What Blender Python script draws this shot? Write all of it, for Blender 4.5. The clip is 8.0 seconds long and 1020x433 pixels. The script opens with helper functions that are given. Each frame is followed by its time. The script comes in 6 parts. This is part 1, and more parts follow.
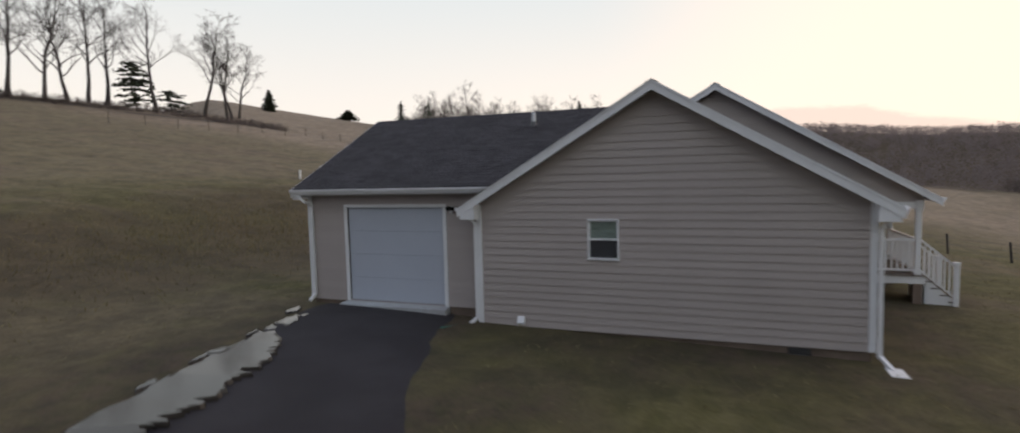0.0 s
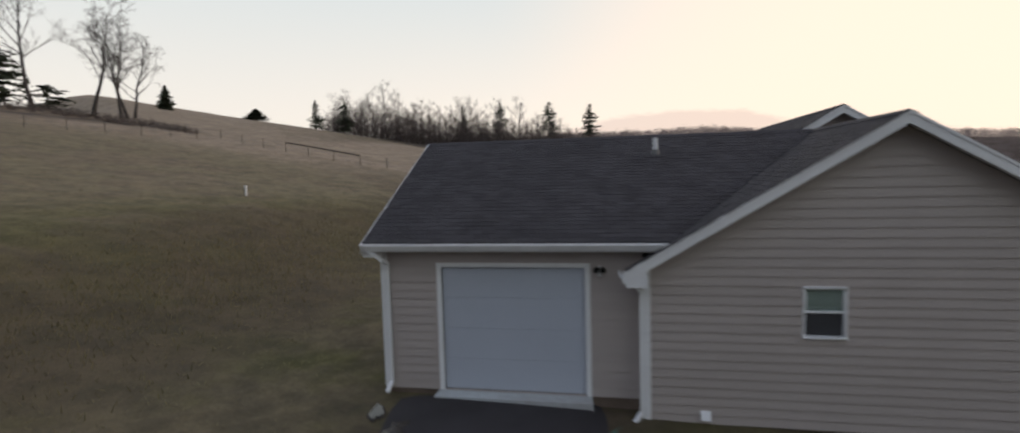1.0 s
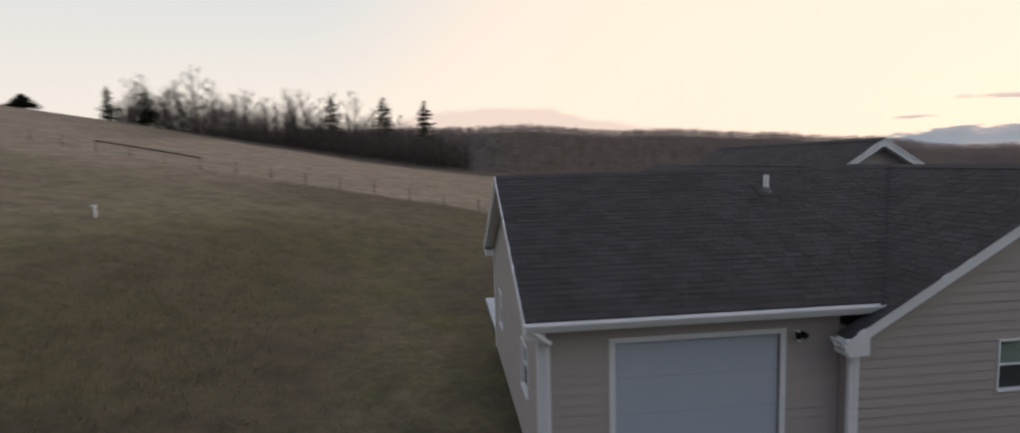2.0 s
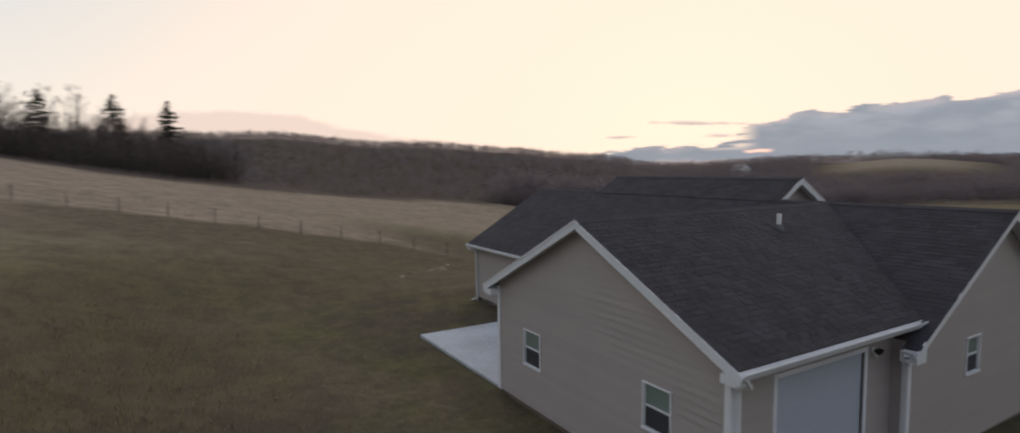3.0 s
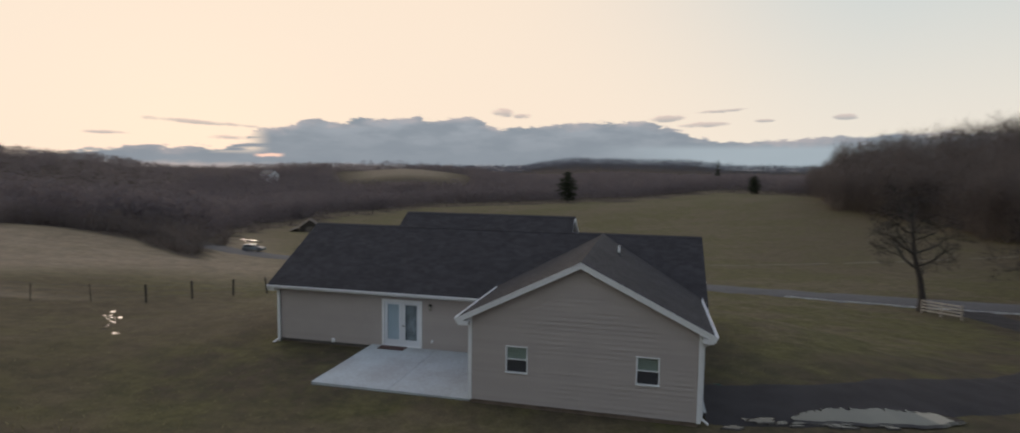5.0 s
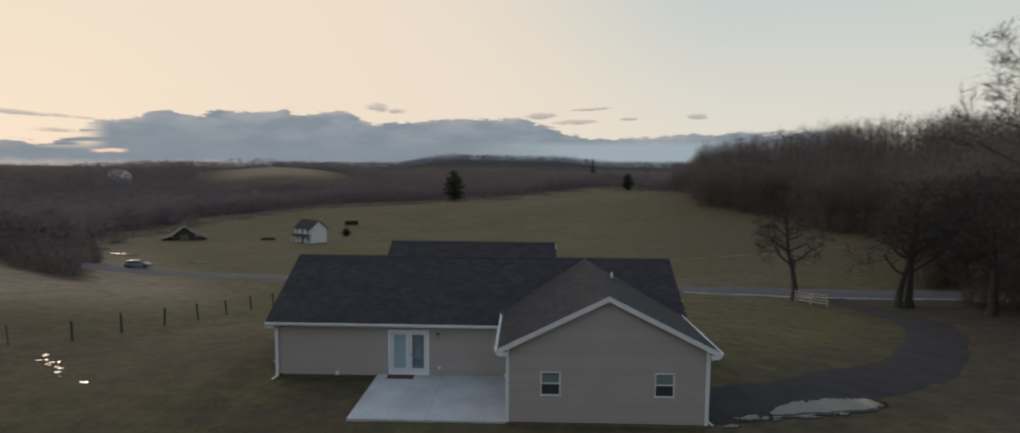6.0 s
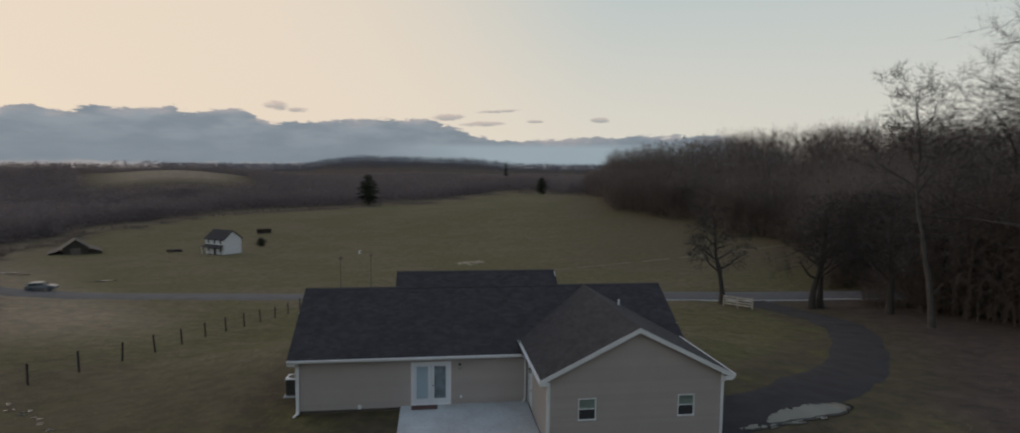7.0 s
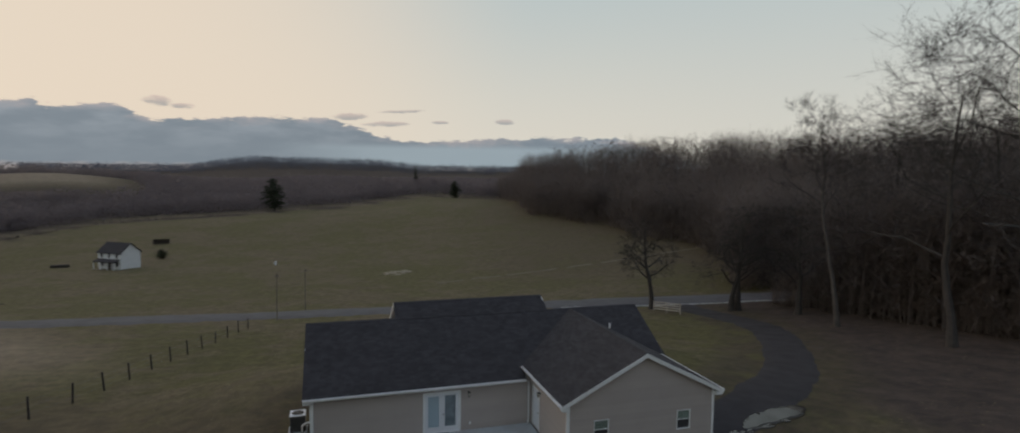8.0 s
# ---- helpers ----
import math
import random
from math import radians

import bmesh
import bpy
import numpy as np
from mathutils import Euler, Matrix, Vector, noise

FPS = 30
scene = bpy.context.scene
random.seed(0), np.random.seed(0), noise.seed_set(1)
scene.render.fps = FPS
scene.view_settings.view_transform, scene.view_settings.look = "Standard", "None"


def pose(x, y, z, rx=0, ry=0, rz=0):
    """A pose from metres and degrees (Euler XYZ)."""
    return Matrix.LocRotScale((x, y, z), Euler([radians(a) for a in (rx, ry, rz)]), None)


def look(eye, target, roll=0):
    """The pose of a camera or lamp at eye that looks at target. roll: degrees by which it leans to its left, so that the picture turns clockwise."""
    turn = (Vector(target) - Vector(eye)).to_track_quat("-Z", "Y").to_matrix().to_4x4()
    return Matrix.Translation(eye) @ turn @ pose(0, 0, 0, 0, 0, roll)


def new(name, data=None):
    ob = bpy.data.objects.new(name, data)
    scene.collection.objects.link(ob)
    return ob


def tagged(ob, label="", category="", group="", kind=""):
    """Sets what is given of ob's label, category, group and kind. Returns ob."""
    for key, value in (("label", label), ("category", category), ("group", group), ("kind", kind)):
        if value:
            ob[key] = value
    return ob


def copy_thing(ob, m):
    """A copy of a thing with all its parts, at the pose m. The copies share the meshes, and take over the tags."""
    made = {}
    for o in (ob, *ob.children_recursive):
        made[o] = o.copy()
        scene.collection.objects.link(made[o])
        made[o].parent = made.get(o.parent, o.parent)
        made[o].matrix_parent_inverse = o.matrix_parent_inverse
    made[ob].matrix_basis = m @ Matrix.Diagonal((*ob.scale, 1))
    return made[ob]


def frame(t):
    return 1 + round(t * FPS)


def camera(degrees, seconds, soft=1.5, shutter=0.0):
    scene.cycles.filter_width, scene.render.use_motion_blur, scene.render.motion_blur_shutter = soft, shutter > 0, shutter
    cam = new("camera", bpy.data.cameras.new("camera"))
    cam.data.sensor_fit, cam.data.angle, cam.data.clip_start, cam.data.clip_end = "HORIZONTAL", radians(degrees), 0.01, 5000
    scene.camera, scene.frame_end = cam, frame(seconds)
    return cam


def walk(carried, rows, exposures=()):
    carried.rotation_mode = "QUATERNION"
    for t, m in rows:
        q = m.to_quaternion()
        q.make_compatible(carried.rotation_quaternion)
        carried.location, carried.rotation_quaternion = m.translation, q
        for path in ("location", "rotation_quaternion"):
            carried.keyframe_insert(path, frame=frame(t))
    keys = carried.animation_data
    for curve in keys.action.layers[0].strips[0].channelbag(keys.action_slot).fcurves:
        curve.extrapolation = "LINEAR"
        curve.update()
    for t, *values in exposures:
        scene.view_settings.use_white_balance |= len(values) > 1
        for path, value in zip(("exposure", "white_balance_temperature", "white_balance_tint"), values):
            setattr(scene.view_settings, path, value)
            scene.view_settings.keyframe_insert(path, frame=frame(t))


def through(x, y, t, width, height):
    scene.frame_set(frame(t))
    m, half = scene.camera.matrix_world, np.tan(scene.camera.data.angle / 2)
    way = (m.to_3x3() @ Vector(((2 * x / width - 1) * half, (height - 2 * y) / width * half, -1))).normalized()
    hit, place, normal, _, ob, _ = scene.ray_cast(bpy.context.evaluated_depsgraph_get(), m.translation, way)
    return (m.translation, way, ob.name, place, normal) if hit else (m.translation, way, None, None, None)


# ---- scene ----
cam = camera(83.0, 8.0, soft=1.8, shutter=0.5)
PATH = [
    (0, (12.284, 5.429, 3.287), (10.418, 4.724, 3.142), -1.4),
    (0.5, (11.252, 2.617, 3.809), (9.337, 2.058, 3.657), -1.6),
    (1, (10.349, -0.33, 4.339), (8.394, -0.722, 4.184), -1.6),
    (1.2, (9.916, -1.589, 4.503), (7.946, -1.9, 4.349), -1.5),
    (2.3, (7.672, -8.367, 5.675), (5.74, -7.885, 5.492), -1.2),
    (2.5, (7.149, -9.683, 5.771), (5.265, -9.031, 5.604), -0.9),
    (3, (5.764, -12.79, 6.25), (4.049, -11.777, 6.081), -0.7),
    (3.5, (4.143, -16.046, 6.704), (2.69, -14.683, 6.538), -0.4),
    (4, (2.32, -18.9, 7.195), (1.181, -17.265, 7.021), -0.2),
    (4.5, (0.287, -21.303, 7.634), (-0.506, -19.475, 7.462), 0.0),
    (4.7, (-0.617, -22.402, 7.697), (-1.261, -20.515, 7.542), 0.5),
    (5.8, (-6.234, -26.123, 9.509), (-6.377, -24.135, 9.342), 0.4),
    (6, (-7.319, -26.584, 9.817), (-7.371, -24.592, 9.653), 0.5),
    (6.5, (-10.015, -27.313, 10.759), (-9.898, -25.323, 10.598), 0.6),
    (7, (-12.638, -27.828, 11.522), (-12.375, -25.852, 11.366), 0.6),
    (7.5, (-15.223, -28.17, 12.388), (-14.798, -26.222, 12.236), 0.7),
    (8, (-17.876, -28.413, 13.319), (-17.296, -26.505, 13.171), 0.7),
]
walk(cam, [(t, look(eye, target, roll)) for t, eye, target, roll in PATH],
     exposures=[(0, 0.15, 6700, 17), (1.2, 0.02, 6650, 15), (2.5, -0.03, 6650, 17), (3.5, -0.05, 6650, 15), (4.7, -0.16, 6600, 13), (6, -0.36, 6450, 9), (8, -0.48, 6420, 9)])

# ---- world, sun ----
SUN_AZ, SUN_EL = radians(-42), radians(4.0)      # compass turn of the low sun, to the left of +y


def nodes_of(owner):
    owner.use_nodes = True
    nt = owner.node_tree
    nt.nodes.clear()
    return nt


def link(nt, a, b):
    nt.links.new(a, b)


def math_node(nt, op, a, b=None, c=None):
    n = nt.nodes.new("ShaderNodeMath")
    n.operation = op
    for i, v in enumerate((a, b, c)):
        if v is None:
            continue
        if isinstance(v, (int, float)):
            n.inputs[i].default_value = v
        else:
            nt.links.new(v, n.inputs[i])
    return n.outputs[0]


def smooth(nt, v, lo, hi, a=0.0, b=1.0):
    n = nt.nodes.new("ShaderNodeMapRange")
    n.interpolation_type = "SMOOTHSTEP"
    for i, x in ((1, lo), (2, hi), (3, a), (4, b)):
        n.inputs[i].default_value = x
    nt.links.new(v, n.inputs[0])
    return n.outputs[0]


def mix(nt, f, a, b, mode="MIX"):
    n = nt.nodes.new("ShaderNodeMix")
    n.data_type, n.blend_type = "RGBA", mode
    for slot, v in ((0, f), (6, a), (7, b)):
        if isinstance(v, (int, float)):
            n.inputs[slot].default_value = v
        elif isinstance(v, tuple):
            n.inputs[slot].default_value = (*v, 1)
        else:
            nt.links.new(v, n.inputs[slot])
    return n.outputs[2]


def noise_tex(nt, vec, scale, detail=4, rough=0.55, out=0):
    n = nt.nodes.new("ShaderNodeTexNoise")
    n.inputs["Scale"].default_value, n.inputs["Detail"].default_value, n.inputs["Roughness"].default_value = scale, detail, rough
    if vec is not None:
        nt.links.new(vec, n.inputs["Vector"])
    return n.outputs[out]


def profile(nt, v, knots):
    """Height in degrees from (turn, height) knots, straight from one to the next."""
    lo, hi = knots[0][0], knots[-1][0]
    n = nt.nodes.new("ShaderNodeValToRGB")
    ramp = n.color_ramp
    while len(ramp.elements) < len(knots):
        ramp.elements.new(0.5)
    for stop, (a, h) in zip(ramp.elements, knots):
        stop.position = (a - lo) / (hi - lo)
        stop.color = (h / 8, h / 8, h / 8, 1)
    link(nt, math_node(nt, "DIVIDE", math_node(nt, "SUBTRACT", v, lo), hi - lo), n.inputs[0])
    return math_node(nt, "MULTIPLY", n.outputs[0], 8.0)


BANK_TOP = [(-38, 0.0), (-30, 2.6), (-27, 3.7), (-17, 3.45), (-12, 3.15), (-6, 3.1), (-3.5, 3.7), (-1.5, 4.5), (0.6, 5.0), (3.1, 5.0), (8.5, 4.75), (12, 4.35), (14.5, 4.3), (16.2, 4.7),
            (16.9, 5.3), (20.3, 5.15), (22.0, 4.85), (22.4, 5.2), (26, 4.95), (28.8, 4.8), (30.8, 4.5), (31.6, 4.8), (33.5, 4.6), (34, 3.95), (37, 3.6), (38.8, 2.4), (40, 1.8), (46, 1.9), (54, 1.0), (60, 0.0)]
ROSE_TOP = [(50, 0.6), (60, 2.2), (70, 3.2), (76, 4.2), (79, 5.2), (85, 5.5), (91, 5.1), (97, 3.6), (108, 0.0)]
SCRAPS = [(41.5, 3.95, 5.8, 0.24, 0.04), (39.8, 2.72, 2.3, 0.24, 0.0), (14.3, 5.75, 1.3, 0.48, 0.0), (12.5, 5.45, 1.1, 0.28, 0.0), (-1.8, 5.25, 2.4, 0.40, -0.05), (-6.3, 5.85, 2.4, 0.20, -0.06),
          (-4.6, 4.6, 2.6, 0.30, -0.03), (-10.0, 4.9, 1.0, 0.18, 0.0), (-16.4, 5.05, 1.1, 0.32, 0.0), (48.5, 2.8, 1.8, 0.16, 0.0)]


def make_world():
    world = bpy.data.worlds.new("dusk_sky")
    scene.world = world
    nt = nodes_of(world)
    out = nt.nodes.new("ShaderNodeOutputWorld")
    bg = nt.nodes.new("ShaderNodeBackground")
    link(nt, bg.outputs[0], out.inputs[0])
    sky = nt.nodes.new("ShaderNodeTexSky")
    sky.sky_type, sky.sun_disc = "NISHITA", False
    sky.sun_elevation, sky.sun_rotation = SUN_EL, SUN_AZ
    sky.air_density, sky.dust_density, sky.ozone_density = 1.0, 2.0, 1.0
    co = nt.nodes.new("ShaderNodeTexCoord")
    sep = nt.nodes.new("ShaderNodeSeparateXYZ")
    link(nt, co.outputs["Generated"], sep.inputs[0])
    x, y, z = sep.outputs
    el = math_node(nt, "MULTIPLY", math_node(nt, "ARCSINE", z), 57.2958)
    az = math_node(nt, "MULTIPLY", math_node(nt, "ARCTAN2", math_node(nt, "MULTIPLY", x, -1.0), y), 57.2958)
    # thin dusk haze: cream round the sun, grey-blue away from it
    d = nt.nodes.new("ShaderNodeVectorMath")
    d.operation = "DOT_PRODUCT"
    link(nt, co.outputs["Generated"], d.inputs[0])
    d.inputs[1].default_value = (math.sin(SUN_AZ) * 0.97, math.cos(SUN_AZ) * 0.97, 0.24)
    glow = smooth(nt, d.outputs["Value"], 0.50, 0.96)
    low = smooth(nt, el, 22.0, 0.0)
    haze = mix(nt, glow, HAZE_FAR, HAZE_SUN)
    toward = smooth(nt, d.outputs["Value"], 0.0, 0.8, 0.58, 0.80)
    haze = mix(nt, math_node(nt, "MULTIPLY", low, toward), haze, HAZE_LOW)
    haze = mix(nt, math_node(nt, "MULTIPLY", math_node(nt, "MULTIPLY", glow, low), 0.8), haze, HAZE_SUN)
    haze = mix(nt, smooth(nt, el, 28.0, 70.0), haze, HAZE_TOP)
    haze = mix(nt, smooth(nt, d.outputs["Value"], -0.25, -0.85), haze, HAZE_BACK)
    lit = mix(nt, 1.0, sky.outputs[0], (SKY_GAIN, SKY_GAIN, SKY_GAIN), "MULTIPLY")
    base = mix(nt, 0.98, lit, haze)
    # bank of cloud low over the hills, with ragged tops
    comb = nt.nodes.new("ShaderNodeCombineXYZ")
    link(nt, math_node(nt, "MULTIPLY", az, 0.42), comb.inputs[0])
    link(nt, math_node(nt, "MULTIPLY", el, 1.35), comb.inputs[1])
    n1 = noise_tex(nt, comb.outputs[0], 1.0, 7, 0.62)
    n2 = noise_tex(nt, comb.outputs[0], 0.45, 4, 0.55)
    rag = math_node(nt, "ADD", math_node(nt, "MULTIPLY", math_node(nt, "SUBTRACT", n1, 0.5), 1.5), math_node(nt, "MULTIPLY", math_node(nt, "SUBTRACT", n2, 0.5), 0.5))
    n4 = noise_tex(nt, comb.outputs[0], 2.7, 5, 0.6)
    rag = math_node(nt, "ADD", rag, math_node(nt, "MULTIPLY", math_node(nt, "SUBTRACT", n4, 0.5), 0.9))
    depth = math_node(nt, "SUBTRACT", math_node(nt, "ADD", profile(nt, az, BANK_TOP), rag), el)
    mask = smooth(nt, depth, -0.04, 0.20)
    # bright level gaps in the thin end towards the sun
    comb3 = nt.nodes.new("ShaderNodeCombineXYZ")
    link(nt, math_node(nt, "MULTIPLY", az, 0.10), comb3.inputs[0])
    link(nt, math_node(nt, "MULTIPLY", el, 1.7), comb3.inputs[1])
    comb3.inputs[2].default_value = 3.1
    gaps = math_node(nt, "MULTIPLY", smooth(nt, noise_tex(nt, comb3.outputs[0], 1.0, 4, 0.55), 0.44, 0.54), math_node(nt, "MULTIPLY", smooth(nt, az, 35.8, 38.4), smooth(nt, el, 1.2, 2.0)))
    mask = math_node(nt, "MULTIPLY", mask, math_node(nt, "SUBTRACT", 1.0, gaps))
    body = math_node(nt, "MULTIPLY", math_node(nt, "ADD", math_node(nt, "MULTIPLY", smooth(nt, n2, 0.36, 0.66), 0.8), math_node(nt, "MULTIPLY", n1, 0.2)), smooth(nt, el, 1.0, 4.5, 0.25, 1.0))
    cloud = mix(nt, body, CLOUD_DARK, CLOUD_LIGHT)
    # paler blue strip low in the thin end of the bank
    strip = math_node(nt, "MULTIPLY", smooth(nt, az, 8.0, -6.0), smooth(nt, el, 2.9, 2.2))
    cloud = mix(nt, math_node(nt, "MULTIPLY", strip, 0.75), cloud, (0.44, 0.54, 0.60))
    edge = math_node(nt, "MULTIPLY", smooth(nt, depth, 0.9, 0.0), smooth(nt, n2, 0.40, 0.62))
    cloud = mix(nt, math_node(nt, "MULTIPLY", edge, 0.40), cloud, CLOUD_EDGE)
    base = mix(nt, math_node(nt, "MULTIPLY", mask, 0.94), base, cloud)
    # streaks and scraps that have come off it: (turn, height, half width, half height, slope)
    for a0, e0, wa, we, tilt in SCRAPS:
        da = math_node(nt, "SUBTRACT", az, a0)
        de = math_node(nt, "SUBTRACT", el, math_node(nt, "ADD", math_node(nt, "MULTIPLY", da, tilt), e0))
        q = math_node(nt, "ADD", math_node(nt, "POWER", math_node(nt, "ABSOLUTE", math_node(nt, "DIVIDE", da, wa)), 2.0), math_node(nt, "POWER", math_node(nt, "ABSOLUTE", math_node(nt, "DIVIDE", de, we)), 2.0))
        q = math_node(nt, "ADD", math_node(nt, "SUBTRACT", 1.0, q), math_node(nt, "MULTIPLY", math_node(nt, "SUBTRACT", n1, 0.5), 3.2))
        puff = mix(nt, smooth(nt, de, -we, we), CLOUD_DARK, CLOUD_EDGE)
        base = mix(nt, math_node(nt, "MULTIPLY", smooth(nt, q, 0.1, 0.9), 0.62), base, puff)
    # a slit of sunlight under the bank
    da = math_node(nt, "ABSOLUTE", math_node(nt, "SUBTRACT", az, 36.2))
    de = math_node(nt, "ABSOLUTE", math_node(nt, "SUBTRACT", el, math_node(nt, "ADD", math_node(nt, "MULTIPLY", n1, 0.5), 1.02)))
    slit = math_node(nt, "MULTIPLY", smooth(nt, da, 1.5, 0.6), smooth(nt, de, 0.20, 0.04))
    base = mix(nt, math_node(nt, "MULTIPLY", slit, 0.9), base, (1.35, 0.86, 0.66))
    # far rosy haze bank over the wooded ridge
    rose = math_node(nt, "SUBTRACT", math_node(nt, "ADD", profile(nt, az, ROSE_TOP), math_node(nt, "MULTIPLY", rag, 0.55)), el)
    base = mix(nt, math_node(nt, "MULTIPLY", smooth(nt, rose, -0.1, 0.5), 0.55), base, (0.74, 0.60, 0.53))
    link(nt, base, bg.inputs[0])
    bg.inputs[1].default_value = SKY_STRENGTH


HAZE_FAR, HAZE_SUN, HAZE_LOW = (0.67, 0.765, 0.775), (1.12, 0.94, 0.755), (1.12, 0.985, 0.805)
HAZE_TOP, HAZE_BACK = (0.40, 0.48, 0.70), (0.36, 0.41, 0.48)
CLOUD_DARK, CLOUD_LIGHT, CLOUD_EDGE = (0.24, 0.30, 0.36), (0.365, 0.425, 0.485), (0.74, 0.58, 0.54)
SKY_GAIN, SKY_STRENGTH = 0.10, 1.0
make_world()
sun = new("sun", bpy.data.lights.new("sun", "SUN"))
sun.data.energy, sun.data.angle, sun.data.color = 0.5, radians(15), (1.0, 0.82, 0.64)
sun.matrix_world = look((0, 0, 60), (-60 * math.sin(SUN_AZ), -60 * math.cos(SUN_AZ), 60 - 60 * math.tan(SUN_EL)))


# ---- materials ----
def material(name, base, rough=0.8, dark=None, scale=3.0, fine=40.0, spread=0.35, bump=0.2, bump_scale=60.0, metal=0.0, island=0.0, each=0.0, spec=0.5, through=0.0):
    """base and dark are mixed by a coarse and a fine noise in metres; island and each vary pieces one from another."""
    m = bpy.data.materials.new(name)
    nt = nodes_of(m)
    out = nt.nodes.new("ShaderNodeOutputMaterial")
    p = nt.nodes.new("ShaderNodeBsdfPrincipled")
    geo = nt.nodes.new("ShaderNodeNewGeometry")
    dark = dark or tuple(c * 0.7 for c in base)
    a = noise_tex(nt, geo.outputs["Position"], scale, 4)
    b = noise_tex(nt, geo.outputs["Position"], fine, 3)
    f = math_node(nt, "ADD", math_node(nt, "MULTIPLY", smooth(nt, a, 0.35, 0.68), 0.65), math_node(nt, "MULTIPLY", smooth(nt, b, 0.3, 0.7), 0.35))
    col = mix(nt, math_node(nt, "MULTIPLY", f, min(1.0, spread * 2)), base, dark)
    if island or each:
        info = nt.nodes.new("ShaderNodeObjectInfo")
        r = geo.outputs["Random Per Island"] if island else info.outputs["Random"]
        k = math_node(nt, "ADD", math_node(nt, "MULTIPLY", r, 2 * (island or each)), 1 - (island or each))
        hsv = nt.nodes.new("ShaderNodeHueSaturation")
        link(nt, k, hsv.inputs["Value"])
        link(nt, col, hsv.inputs["Color"])
        col = hsv.outputs[0]
    link(nt, col, p.inputs["Base Color"])
    if through:
        # light that finds its way between fine twigs
        tl = nt.nodes.new("ShaderNodeBsdfTranslucent")
        link(nt, col, tl.inputs[0])
        mx = nt.nodes.new("ShaderNodeMixShader")
        mx.inputs[0].default_value = through
        link(nt, p.outputs[0], mx.inputs[1])
        link(nt, tl.outputs[0], mx.inputs[2])
        link(nt, mx.outputs[0], out.inputs[0])
    else:
        link(nt, p.outputs[0], out.inputs[0])
    p.inputs["Metallic"].default_value = metal
    p.inputs["Specular IOR Level"].default_value = spec
    rr = math_node(nt, "ADD", math_node(nt, "MULTIPLY", math_node(nt, "SUBTRACT", b, 0.5), 0.2), rough)
    link(nt, rr, p.inputs["Roughness"])
    if bump:
        bn = nt.nodes.new("ShaderNodeBump")
        bn.inputs["Strength"].default_value, bn.inputs["Distance"].default_value = bump, 0.02
        link(nt, noise_tex(nt, geo.outputs["Position"], bump_scale, 4), bn.inputs["Height"])
        link(nt, bn.outputs[0], p.inputs["Normal"])
    return m


def glass_material(name, tint, rough=0.03, clear=0.5):
    m = bpy.data.materials.new(name)
    nt = nodes_of(m)
    out = nt.nodes.new("ShaderNodeOutputMaterial")
    g = nt.nodes.new("ShaderNodeBsdfGlossy")
    g.inputs["Roughness"].default_value = rough
    t = nt.nodes.new("ShaderNodeBsdfTransparent")
    t.inputs[0].default_value = (*tint, 1)
    fr = nt.nodes.new("ShaderNodeLayerWeight")
    fr.inputs[0].default_value = 0.5
    mx = nt.nodes.new("ShaderNodeMixShader")
    gloss = math_node(nt, "MULTIPLY", math_node(nt, "POWER", fr.outputs["Facing"], 5.0), 0.9)
    link(nt, math_node(nt, "ADD", gloss, 0.045), mx.inputs[0])
    link(nt, t.outputs[0], mx.inputs[1])
    link(nt, g.outputs[0], mx.inputs[2])
    link(nt, mx.outputs[0], out.inputs[0])
    return m


def water_material(name):
    m = bpy.data.materials.new(name)
    nt = nodes_of(m)
    out = nt.nodes.new("ShaderNodeOutputMaterial")
    p = nt.nodes.new("ShaderNodeBsdfPrincipled")
    p.inputs["Base Color"].default_value = (0.05, 0.044, 0.038, 1)
    p.inputs["Roughness"].default_value = 0.11
    p.inputs["IOR"].default_value = 1.33
    geo = nt.nodes.new("ShaderNodeNewGeometry")
    bn = nt.nodes.new("ShaderNodeBump")
    bn.inputs["Strength"].default_value, bn.inputs["Distance"].default_value = 0.06, 0.01
    link(nt, noise_tex(nt, geo.outputs["Position"], 6.0, 3), bn.inputs["Height"])
    link(nt, bn.outputs[0], p.inputs["Normal"])
    link(nt, p.outputs[0], out.inputs[0])
    return m


